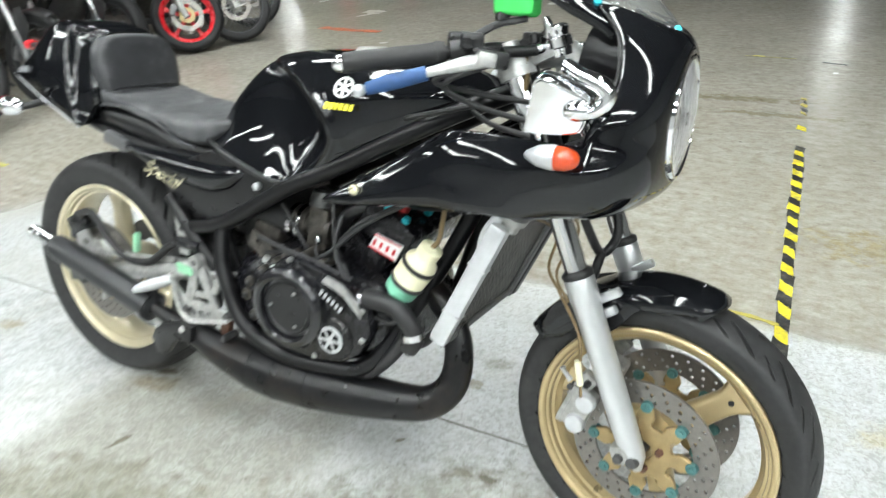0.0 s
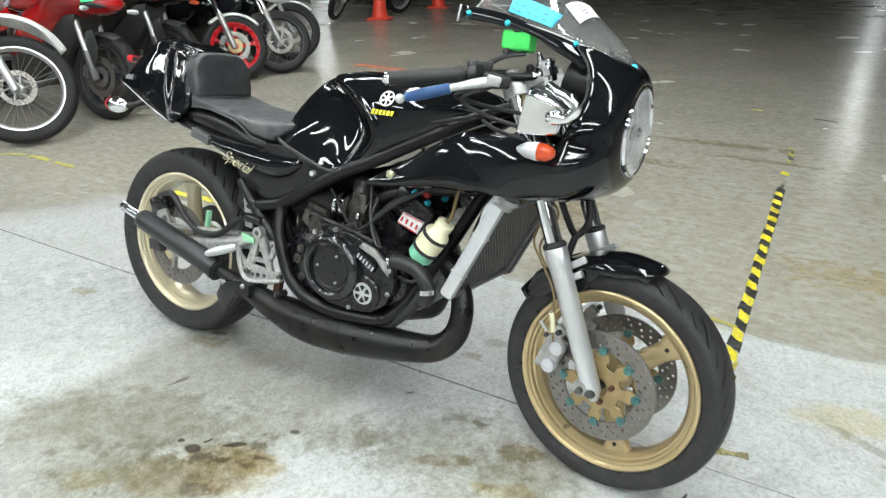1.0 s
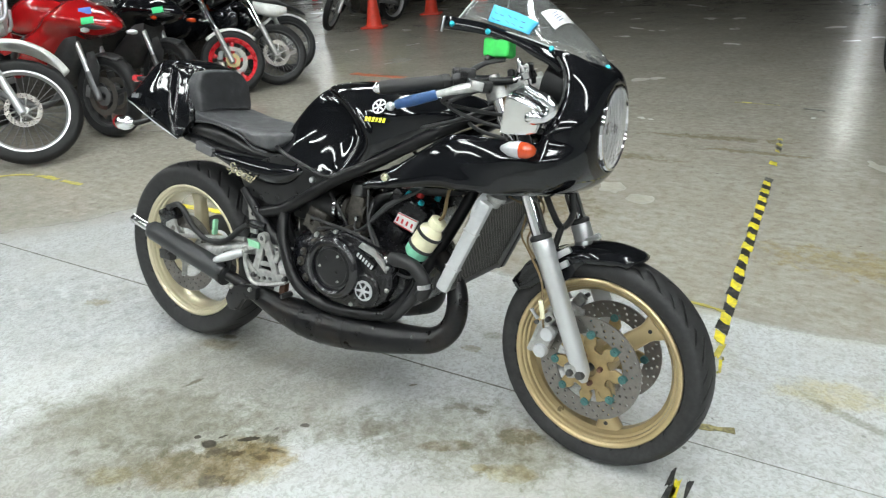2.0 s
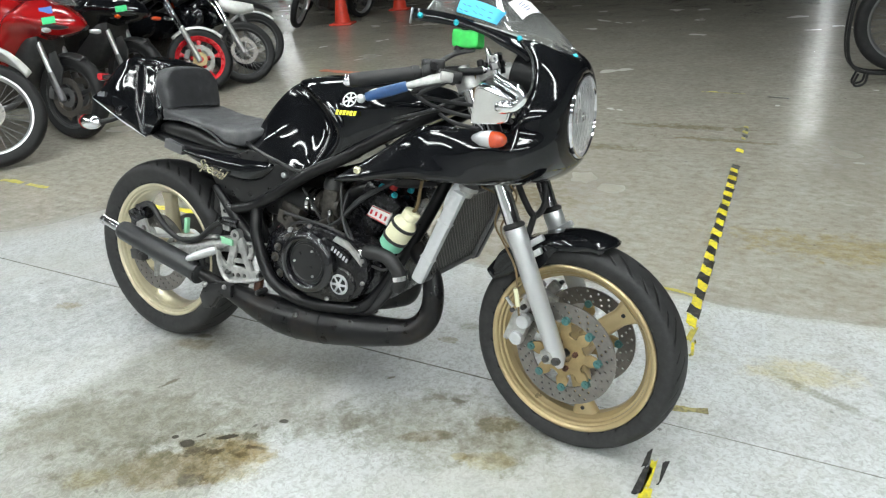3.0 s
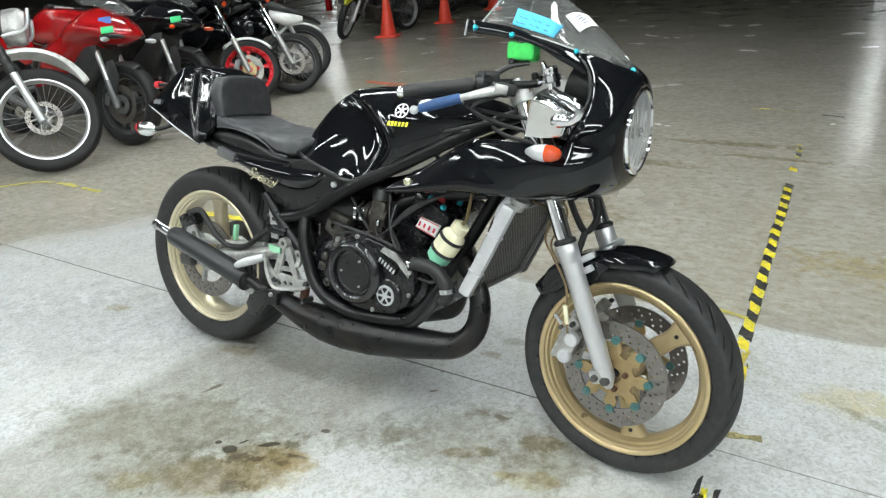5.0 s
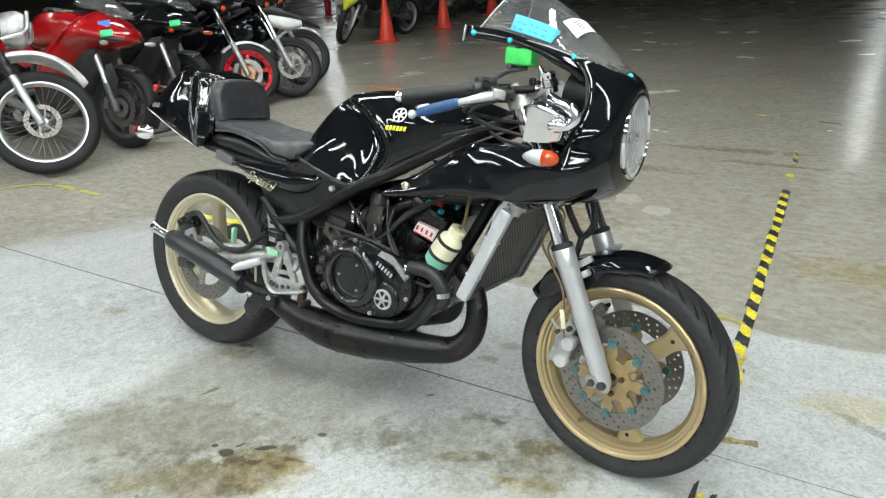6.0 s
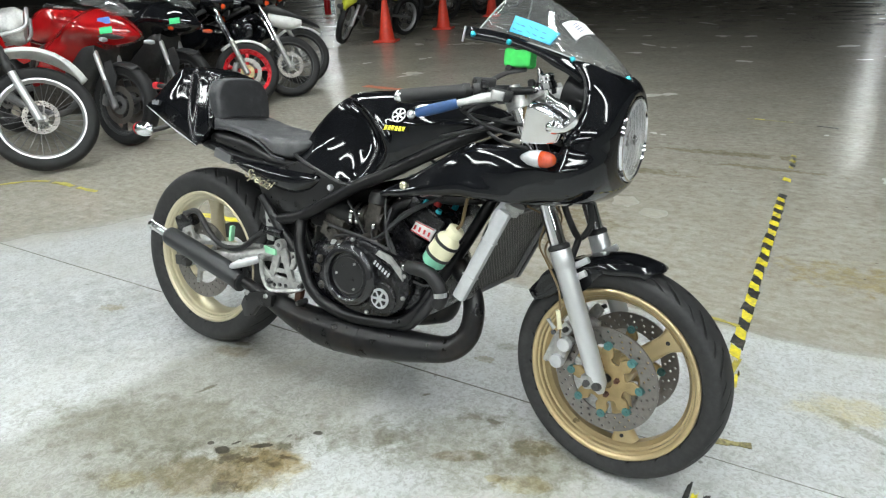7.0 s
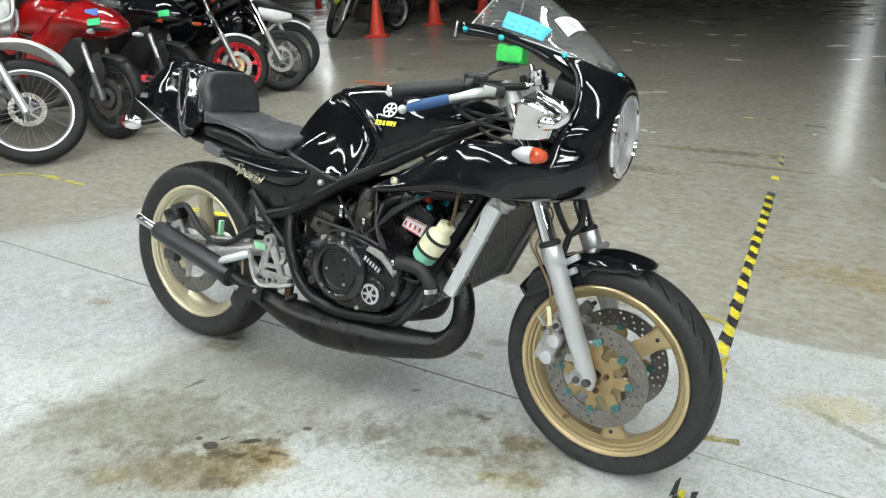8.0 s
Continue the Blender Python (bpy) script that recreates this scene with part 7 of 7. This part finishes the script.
def rear_end(e, x, R, m_rim, wire, seat_z, tank_tab, tank_mat, side_mat, seat_tab):
    """Engine, frame, tank, seat, swingarm and rear wheel common to all."""
    rmx = Matrix.Translation((x, 0, R))
    if wire:
        wire_wheel(e, rmx, R, m_rim, -1, 0.055)
    else:
        cast_wheel(e, rmx, R, m_rim, 5, 0.075, 0.12)
    bm = bmesh.new()
    body(bm, [(x + 0.42, 0.28, 0.42, 0.08), (x + 0.5, 0.2, 0.5, 0.14), (x + 0.75, 0.19, 0.52, 0.15), (x + 0.9, 0.26, 0.46, 0.1)], 16, 24, 3.5)
    part("engine", bm, GRIME, e)
    bm = bmesh.new()
    rbox(bm, (x + 0.78, 0, 0.58), (0.16, 0.2, 0.24), (0, 15, 0), 0.02)
    part("cylinder", bm, CASEBLK, e)
    bm = bmesh.new()
    body(bm, tank_tab, 24, 28, 2.6)
    part("fuel_tank", bm, tank_mat, e)
    bm = bmesh.new()
    body(bm, seat_tab, 16, 24, 3.2)
    part("seat", bm, VINYL, e)
    for s in (-1, 1):
        part("swingarm", tube(bmesh.new(), [(x, s * 0.1, R), (x + 0.25, s * 0.11, R + 0.04), (x + 0.48, s * 0.1, R + 0.08)], 0.025, 10, 3), GREYPL, e)
        part("frame_tube", tube(bmesh.new(), [(x + 0.5, s * 0.13, 0.4), (x + 0.55, s * 0.14, 0.62), (x + 0.8, s * 0.12, 0.74), (x + 1.05, s * 0.05, 0.86)], 0.02, 10, 3), DULLBLK, e)
        bm = bmesh.new()
        plate(bm, [(x + 0.05, seat_z - 0.02), (x + 0.5, seat_z - 0.05), (x + 0.55, seat_z - 0.2), (x + 0.4, seat_z - 0.24), (x + 0.05, seat_z - 0.1)], s * 0.12, s * 0.135, bevel=0.006)
        part("side_panel", bm, side_mat, e)
    part("exhaust", tube(bmesh.new(), [(x + 0.9, -0.06, 0.55, 0.02), (x + 0.98, -0.09, 0.35, 0.022), (x + 0.8, -0.14, 0.2, 0.024), (x + 0.4, -0.17, 0.25, 0.03), (x + 0.2, -0.19, 0.33, 0.045), (x - 0.1, -0.2, 0.4, 0.045)], 0.03, 16, 4), GREYPL, e)


def bars(e, m, c, width=0.36, rise=0.05, mirrors=True):
    for s in (-1, 1):
        c = Vector(c)
        b = part("handlebar", tube(bmesh.new(), [c, c + Vector((0.0, s * 0.12, rise)), c + Vector((-0.07, s * width, rise))], 0.011, 10, 3), DULLBLK, e, "", m)
        part("grip", tube(bmesh.new(), [c + Vector((-0.045, s * (width - 0.1), rise)), c + Vector((-0.07, s * width, rise))], 0.017, 12, 2), HOSE, b)
        part("lever", tube(bmesh.new(), [c + Vector((0.02, s * (width - 0.14), rise)), c + Vector((0.01, s * width, rise - 0.01))], 0.007, 8, 2), ALLOY, b)
        if mirrors:
            part("mirror_stem", tube(bmesh.new(), [c + Vector((-0.01, s * (width - 0.14), rise)), c + Vector((0.0, s * (width - 0.1), rise + 0.16))], 0.006, 8, 2), DULLBLK, b)
            part("mirror_head", ball(bmesh.new(), c + Vector((0.0, s * (width - 0.08), rise + 0.2)), 0.055, (0.4, 1, 0.7)), DULLBLK, b)


def arc_fender(e, m, c, r, a0, a1, w, material, drop=0.02, lift=0.0, label=""):
    bm = bmesh.new()
    rings = []
    for i in range(21):
        t = i / 20
        a = radians(a0 + (a1 - a0) * t)
        rr = r + lift * (1 - t) ** 1.5
        ww = w * (0.62 + 0.38 * math.sin(math.pi * min(1, t * 1.15 + 0.12)))
        ww *= 1.0 if lift >= 0 else 0.25 + 0.75 * sstep(-0.02, 0.4, t)
        ring = []
        for j in range(11):
            s = -1 + j / 5
            q = rr - drop * abs(s) ** 2.2
            ring.append((c[0] + q * math.cos(a), ww * s, c[2] + q * math.sin(a)))
        rings.append(ring)
    skin(bm, rings, closed=False, caps=False)
    f = part("front_fender", bm, material, e, label, m)
    k = f.modifiers.new("shell", "SOLIDIFY")
    k.thickness = 0.005
    return f


def steer_at(x, z, deg, rake=26):
    ax = Vector((-math.sin(radians(rake)), 0, math.cos(radians(rake))))
    p = Vector((x - 0.04, 0, z))
    return Matrix.Translation(p) @ Matrix.Rotation(radians(deg), 4, ax) @ Matrix.Translation(-p)


def stand(e, x):
    st = part("side_stand", tube(bmesh.new(), [(x, 0.12, 0.26), (x - 0.04, 0.22, 0.1), (x - 0.05, 0.27, 0.055)], 0.012, 8, 3), DULLBLK, e)


def place(contact, heading, lean=-9):
    return Matrix.Translation((*contact, 0.004)) @ Matrix.Rotation(radians(heading), 4, "Z") @ Matrix.Rotation(radians(lean), 4, "X")


def dirt_bike(contact, heading, steer, label, plastic, name="dirt_bike", lamp=True, R=0.345):
    e = empty(name, place(contact, heading), label, "motorcycle", "parked motorcycles")
    m = steer_at(0, R, steer)
    wire_wheel(e, m @ Matrix.Translation((0, 0, R)), R, SILVER, -1, 0.047)
    fork_pair(e, m, (0, 0, R), 26, 0.78, 0.025, SILVER, CHROME, 0.4, True)
    arc_fender(e, m, (0, 0, R), 0.505, 45, 128, 0.12, plastic, 0.05, -0.105, "plain high front fender")
    bm = bmesh.new()
    body(bm, [(-0.20, 0.86, 1.05, 0.10), (-0.12, 0.84, 1.07, 0.12), (-0.07, 0.86, 1.05, 0.11)], 10, 24, 3)
    hl = part("headlamp", bm, plastic if not lamp else ALLOY, e, "cast alloy headlamp shell", m)
    part("headlamp_glass", lathe(bmesh.new(), [(0, 0.085), (0.012, 0.07), (0.02, 0)], 28, (-0.075, 0, 0.955), (1, 0, 0)), PLATE, hl)
    for s in (-1, 1):
        part("headlamp_guard", tube(bmesh.new(), [(-0.2, s * 0.1, 0.86), (-0.06, s * 0.12, 0.92), (-0.05, s * 0.1, 1.05)], 0.012, 10, 4), SILVER, hl)
    bars(e, m, (-0.33, 0, 1.08), 0.38, 0.06)
    rear_end(e, -1.42, 0.31, SILVER, True, 0.86, [(-0.88, 0.78, 0.86, 0.09), (-0.75, 0.75, 0.96, 0.13), (-0.55, 0.76, 0.98, 0.14), (-0.42, 0.82, 0.94, 0.08)], plastic, plastic, [(-1.6, 0.82, 0.9, 0.07), (-1.3, 0.8, 0.89, 0.1), (-0.95, 0.78, 0.86, 0.1), (-0.85, 0.79, 0.85, 0.08)])
    stand(e, -0.75)
    return e


def sport_bike(contact, heading, steer, label, paint, rim_mat, sticker=None):
    R = 0.298
    e = empty("sport_motorcycle", place(contact, heading), label, "motorcycle", "parked motorcycles")
    m = steer_at(0, R, steer, 24)
    cast_wheel(e, m @ Matrix.Translation((0, 0, R)), R, rim_mat, 3)
    fork_pair(e, m, (0, 0, R), 24, 0.62, 0.026, GREYPL, SILVER, 0.3)
    arc_fender(e, m, (0, 0, R), 0.315, 62, 150, 0.07, DULLBLK, 0.03)
    bm = bmesh.new()
    hull = [(0.15, 0.785, 0.80, 0.02), (0.125, 0.76, 0.835, 0.07), (0.06, 0.735, 0.89, 0.14), (-0.03, 0.715, 0.945, 0.195), (-0.15, 0.70, 0.985, 0.225), (-0.23, 0.665, 0.985, 0.232), (-0.32, 0.61, 0.95, 0.235), (-0.5, 0.47, 0.88, 0.225), (-0.68, 0.37, 0.76, 0.21), (-0.84, 0.35, 0.52, 0.18), (-0.9, 0.37, 0.44, 0.15)][::-1]

    def flank(x, z, p=1.75):
        """Half width of the fairing at this place."""
        zb, zt, w = lerp_table(hull, x)
        v = min(0.98, abs(2 * z - zb - zt) / (zt - zb))
        return w * (1 - v ** p) ** (1 / p)
    body(bm, hull, 44, 40, 1.75, lambda p: Vector((p.x, p.y * (1 + 0.07 * math.sin(p.z * 26 + p.x * 5)), p.z)))
    f = part("fairing", bm, paint, e, "glossy full fairing", sharp=60)
    bm = bmesh.new()
    body(bm, [(-0.62, 0.30, 0.60, 0.10), (-0.4, 0.36, 0.72, 0.13), (-0.24, 0.46, 0.78, 0.14), (-0.16, 0.58, 0.76, 0.11)], 14, 20, 3)
    part("radiator", bm, DULLBLK, e, "dark radiator behind the fork")
    part("mudguard_blade", plate(bmesh.new(), [(-0.1, 0.36), (-0.02, 0.34), (0.03, 0.5), (-0.02, 0.62), (-0.09, 0.6)], -0.1, -0.09, bevel=0.003), DULLBLK, e, "", m)
    for s in (-1, 1):
        bm = bmesh.new()
        body(bm, [(-0.01, 0.775, 0.785, 0.008), (0.05, 0.765, 0.80, 0.012), (0.10, 0.77, 0.795, 0.01), (0.125, 0.78, 0.785, 0.006)], 10, 16, 2.2, lambda p: Vector((p.x, p.y * 1.3 + s * (flank(p.x, p.z) * (1 + 0.07 * math.sin(p.z * 26 + p.x * 5))), p.z)))
        part("intake_slot", bm, DULLBLK, f, "dark fairing slot")
        part("turn_signal", tube(bmesh.new(), [(0.05, s * 0.16, 0.76, 0.012), (0.07, s * 0.2, 0.76, 0.018), (0.08, s * 0.23, 0.76, 0.012)], 0.015, 12, 3), PLATE if paint is REDPAINT else ORANGE, e, "small turn signal")
    bm = bmesh.new()
    sp = smooth_path([(0.09, 0, 0.93), (-0.02, 0, 1.03), (-0.17, 0, 1.12), (-0.27, 0, 1.16)], 4)
    ft = smooth_path([(0.06, 0.1, 0.93), (-0.06, 0.14, 0.985), (-0.2, 0.15, 1.0), (-0.3, 0.14, 1.03)], 4)
    skin(bm, [[(a[0] * (1 - s * s) + b[0] * s * s, b[1] * s, a[2] * (1 - s * s) + b[2] * s * s) for s in (k / 8 for k in range(-8, 9))] for a, b in zip(sp, ft)], closed=False, caps=False)
    w = part("windscreen", bm, SCREEN, e, "clear windscreen")
    k = w.modifiers.new("shell", "SOLIDIFY")
    k.thickness = 0.003
    for i, (mt, x, z) in enumerate(sticker or ()):
        bm = bmesh.new()
        rbox(bm, (x, -flank(x, z) * (1 + 0.07 * math.sin(z * 26 + x * 5)) - 0.008, z), (0.085, 0.004, 0.05), (-24, -10, 36), 0.001)
        part("paper_sticker", bm, mt, e, "small coloured paper sticker")
    bars(e, m, (-0.32, 0, 0.97), 0.30, 0.0, False)
    rear_end(e, -1.38, 0.31, rim_mat, False, 0.8, [(-0.95, 0.72, 0.82, 0.1), (-0.8, 0.7, 0.97, 0.15), (-0.55, 0.72, 1.0, 0.17), (-0.36, 0.78, 0.95, 0.1)], paint, paint, [(-1.7, 0.92, 0.97, 0.06), (-1.4, 0.84, 0.93, 0.11), (-1.1, 0.76, 0.85, 0.12), (-0.93, 0.75, 0.82, 0.1)])
    stand(e, -0.7)
    return e


def street_bike(contact, heading, steer, label, rim_mat, wire, fender_mat, tank_mat, R=0.30, beak=None, low_fender=True, name="street_motorcycle"):
    e = empty(name, place(contact, heading), label, "motorcycle", "parked motorcycles")
    m = steer_at(0, R, steer)
    if wire:
        wire_wheel(e, m @ Matrix.Translation((0, 0, R)), R, DULLBLK, -1, 0.05, 0.04, 0.125)
    else:
        cast_wheel(e, m @ Matrix.Translation((0, 0, R)), R, rim_mat, 5, 0.052, 0.13, CARRIER)
    ax = fork_pair(e, m, (0, 0, R), 26, 0.72, 0.024, ALLOY, CHROME, 0.42)
    if low_fender:
        arc_fender(e, m, (0, 0, R), R + 0.028, 48, 140, 0.062, fender_mat, 0.035, 0, "low front fender")
    if beak:
        bm = bmesh.new()
        body(bm, [(-0.28, 0.80, 0.92, 0.09), (-0.1, 0.77, 0.86, 0.09), (0.1, 0.75, 0.79, 0.07), (0.27, 0.70, 0.725, 0.035), (0.30, 0.69, 0.70, 0.01)], 20, 20, 2.6)
        part("beak_fender", bm, beak, e, "pointed high front fender", m)
        bm = bmesh.new()
        body(bm, [(-0.2, 0.7, 0.8, 0.06), (-0.02, 0.66, 0.79, 0.065), (0.12, 0.7, 0.77, 0.04)], 12, 18, 2.6)
        part("beak_underside", bm, WHITEPL, e, "", m)
    bm = bmesh.new()
    lathe(bm, [(-0.1, 0.0), (-0.09, 0.05), (-0.04, 0.085), (0.0, 0.09), (0.006, 0.085), (0.004, 0.075)], 32, (-0.17, 0, 0.90), (1, 0, -0.1))
    hl = part("headlamp", bm, DULLBLK if tank_mat is not REDPAINT else CHROME, e, "round headlamp", m)
    part("headlamp_glass", lathe(bmesh.new(), [(0.0, 0.08), (0.015, 0.06), (0.022, 0)], 28, (-0.17, 0, 0.90), (1, 0, -0.1)), PLATE, hl)
    for s in (-1, 1):
        part("turn_signal", tube(bmesh.new(), [(-0.22, s * 0.1, 0.84, 0.01), (-0.22, s * 0.17, 0.84, 0.02), (-0.215, s * 0.2, 0.84, 0.02)], 0.02, 12, 2), ORANGE, e, "orange turn signal", m)
    bm = bmesh.new()
    body(bm, [(-0.42, 0.86, 1.0, 0.11), (-0.3, 0.82, 1.06, 0.15), (-0.18, 0.84, 1.04, 0.13), (-0.12, 0.9, 1.0, 0.07)], 14, 24, 2.6)
    part("headlamp_cowl", bm, tank_mat, e, "", m)
    bars(e, m, (-0.36, 0, 1.03), 0.36, 0.06)
    rear_end(e, -1.40, 0.31, rim_mat if not wire else DULLBLK, wire, 0.82, [(-0.95, 0.72, 0.8, 0.09), (-0.8, 0.7, 0.93, 0.13), (-0.6, 0.72, 0.96, 0.15), (-0.42, 0.8, 0.92, 0.1)], tank_mat, DULLBLK, [(-1.6, 0.82, 0.9, 0.08), (-1.3, 0.78, 0.86, 0.11), (-1.05, 0.75, 0.83, 0.11), (-0.92, 0.74, 0.81, 0.09)])
    for s in (-1, 1):
        bm = bmesh.new()
        body(bm, [(-0.62, 0.52, 0.70, 0.02), (-0.5, 0.48, 0.74, 0.035), (-0.36, 0.52, 0.72, 0.03), (-0.3, 0.58, 0.68, 0.015)], 12, 18, 2.6, lambda p: Vector((p.x, p.y + s * 0.15, p.z)))
        part("radiator_shroud", bm, tank_mat, e)
    stand(e, -0.7)
    return e


dirt_bike((-2.78, 0.995), 25, 36, "white and silver trail bike with wire wheels parked in a row", WHITEPL)
sport_bike((-2.90, 1.70), 4, 4, "glossy red full-faired sport motorcycle parked in a row", REDPAINT, DULLBLK, [(BLUEST, 0.0, 0.89), (GREENST, 0.05, 0.825)])
sport_bike((-3.12, 2.45), 5, 0, "glossy black faired sport motorcycle with a green sticker", GLOSS, DULLBLK, [(GREENST, 0.06, 0.82)])
street_bike((-3.2, 3.22), 18, 34, "black street motorcycle with red cast wheels and white fender", REDRIM, False, WHITEPL, GLOSS, 0.29)
street_bike((-3.08, 3.68), 22, 30, "black dual-sport motorcycle with wire wheels parked in a row", DULLBLK, True, WHITEPL, GLOSS, 0.295, DULLBLK, False, "trail_motorcycle")
street_bike((-3.46, 4.27), 25, 28, "dark street motorcycle with a white front fender", DULLBLK, True, WHITEPL, GLOSS, 0.30)
dirt_bike((-5.5, 7.52), 262, 30, "lime yellow trail bike on its stand", YELPL, lamp=False)
for x, y, h, tank_mat in ((-5.9, 9.3, -20, GLOSS), (-6.3, 10.6, -25, YELPL), (-6.2, 11.9, -25, GLOSS), (-6.1, 13.2, -25, GLOSS), (-6.0, 14.6, -25, REDPAINT)):
    street_bike((x, y), h, 15, "dark street motorcycle parked in the unlit part of the hall" if tank_mat is GLOSS else "street motorcycle with a coloured tank in the dim hall", DULLBLK, True, DULLBLK, tank_mat)

# ---- cones, pillar and extinguisher ----
CONE = mat("orange_red_cone_plastic", (0.78, 0.06, 0.03), 0.45, vary=0.12, scale=20, bump=0.05)


def traffic_cone():
    e = empty("traffic_cone", pose(0, 0, 0), "orange-red plastic traffic cone on the floor", "traffic cone", "traffic cones")
    bm = bmesh.new()
    rbox(bm, (0, 0, 0.016), (0.36, 0.36, 0.03), (0, 0, 20), 0.01)
    part("base", bm, CONE, e)
    part("body", lathe(bmesh.new(), [(0.03, 0.14), (0.045, 0.125), (0.68, 0.035), (0.70, 0.028), (0.70, 0.02)], 32, (0, 0, 0), (0, 0, 1)), CONE, e)
    return e


tc = traffic_cone()
tc.matrix_basis = pose(-4.98, 7.95, 0.002)
for x, y in ((-5.12, 9.95), (-5.5, 12.6)):
    copy_thing(tc, pose(x, y, 0.002))
PILLAR = mat("white_pillar_paint", (0.75, 0.74, 0.68), 0.5, vary=0.08, scale=4, bump=0.05)
slab("pillar", -10.15, -9.75, 12.9, 13.3, 0.0, CEILING, PILLAR, "white painted square pillar", "pillar")
ext = empty("fire_extinguisher", pose(-10.25, 12.72, 0.002), "red fire extinguisher standing by the pillar", "fire extinguisher")
part("cylinder", lathe(bmesh.new(), [(0, 0), (0, 0.08), (0.01, 0.085), (0.42, 0.085), (0.47, 0.06), (0.5, 0.025), (0.52, 0.02), (0.52, 0)], 28, (0, 0, 0), (0, 0, 1)), REDPAINT, ext)
part("valve", rbox(bmesh.new(), (0.02, 0, 0.545), (0.1, 0.03, 0.05), (0, 0, 0), 0.008), SATIN, ext)
part("hose", tube(bmesh.new(), [(0.03, 0, 0.54), (0.1, 0, 0.5), (0.11, 0, 0.3), (0.1, 0, 0.15)], 0.012, 10, 4), HOSE, ext)

# ---- wheel in a bent-tube rack ----
rack = empty("wheel_rack", pose(2.22, 4.70, 0.002, 0, 0, 8), "black bent-tube wheel rack standing on the floor", "rack")
for y in (-0.05, 0.05):
    part("loop", tube(bmesh.new(), [(-0.15, y, 1.0), (-0.19, y, 0.8), (-0.215, y, 0.5), (-0.205, y, 0.3), (-0.16, y, 0.17), (-0.06, y, 0.11), (0.2, y, 0.10), (0.75, y, 0.10)], 0.013, 12, 6), SATIN, rack)
    for x in (-0.1, 0.7):
        part("foot", tube(bmesh.new(), [(x, y, 0.10), (x - 0.02, y, 0.03), (x, y, 0.008), (x + 0.05, y, 0.03), (x + 0.06, y, 0.10)], 0.009, 8, 4), SATIN, rack)
part("cross_bar", tube(bmesh.new(), [(0.35, -0.05, 0.10), (0.35, 0.05, 0.10)], 0.014, 10, 1), SATIN, rack)
wh = empty("loose_wheel", pose(2.22, 4.70, 0.002, 0, 0, 8), "black-tyred wire wheel standing in the rack", "wheel")
wire_wheel(wh, Matrix.Translation((0.185, 0, 0.475)), 0.37, GREYPL, -1, 0.05)
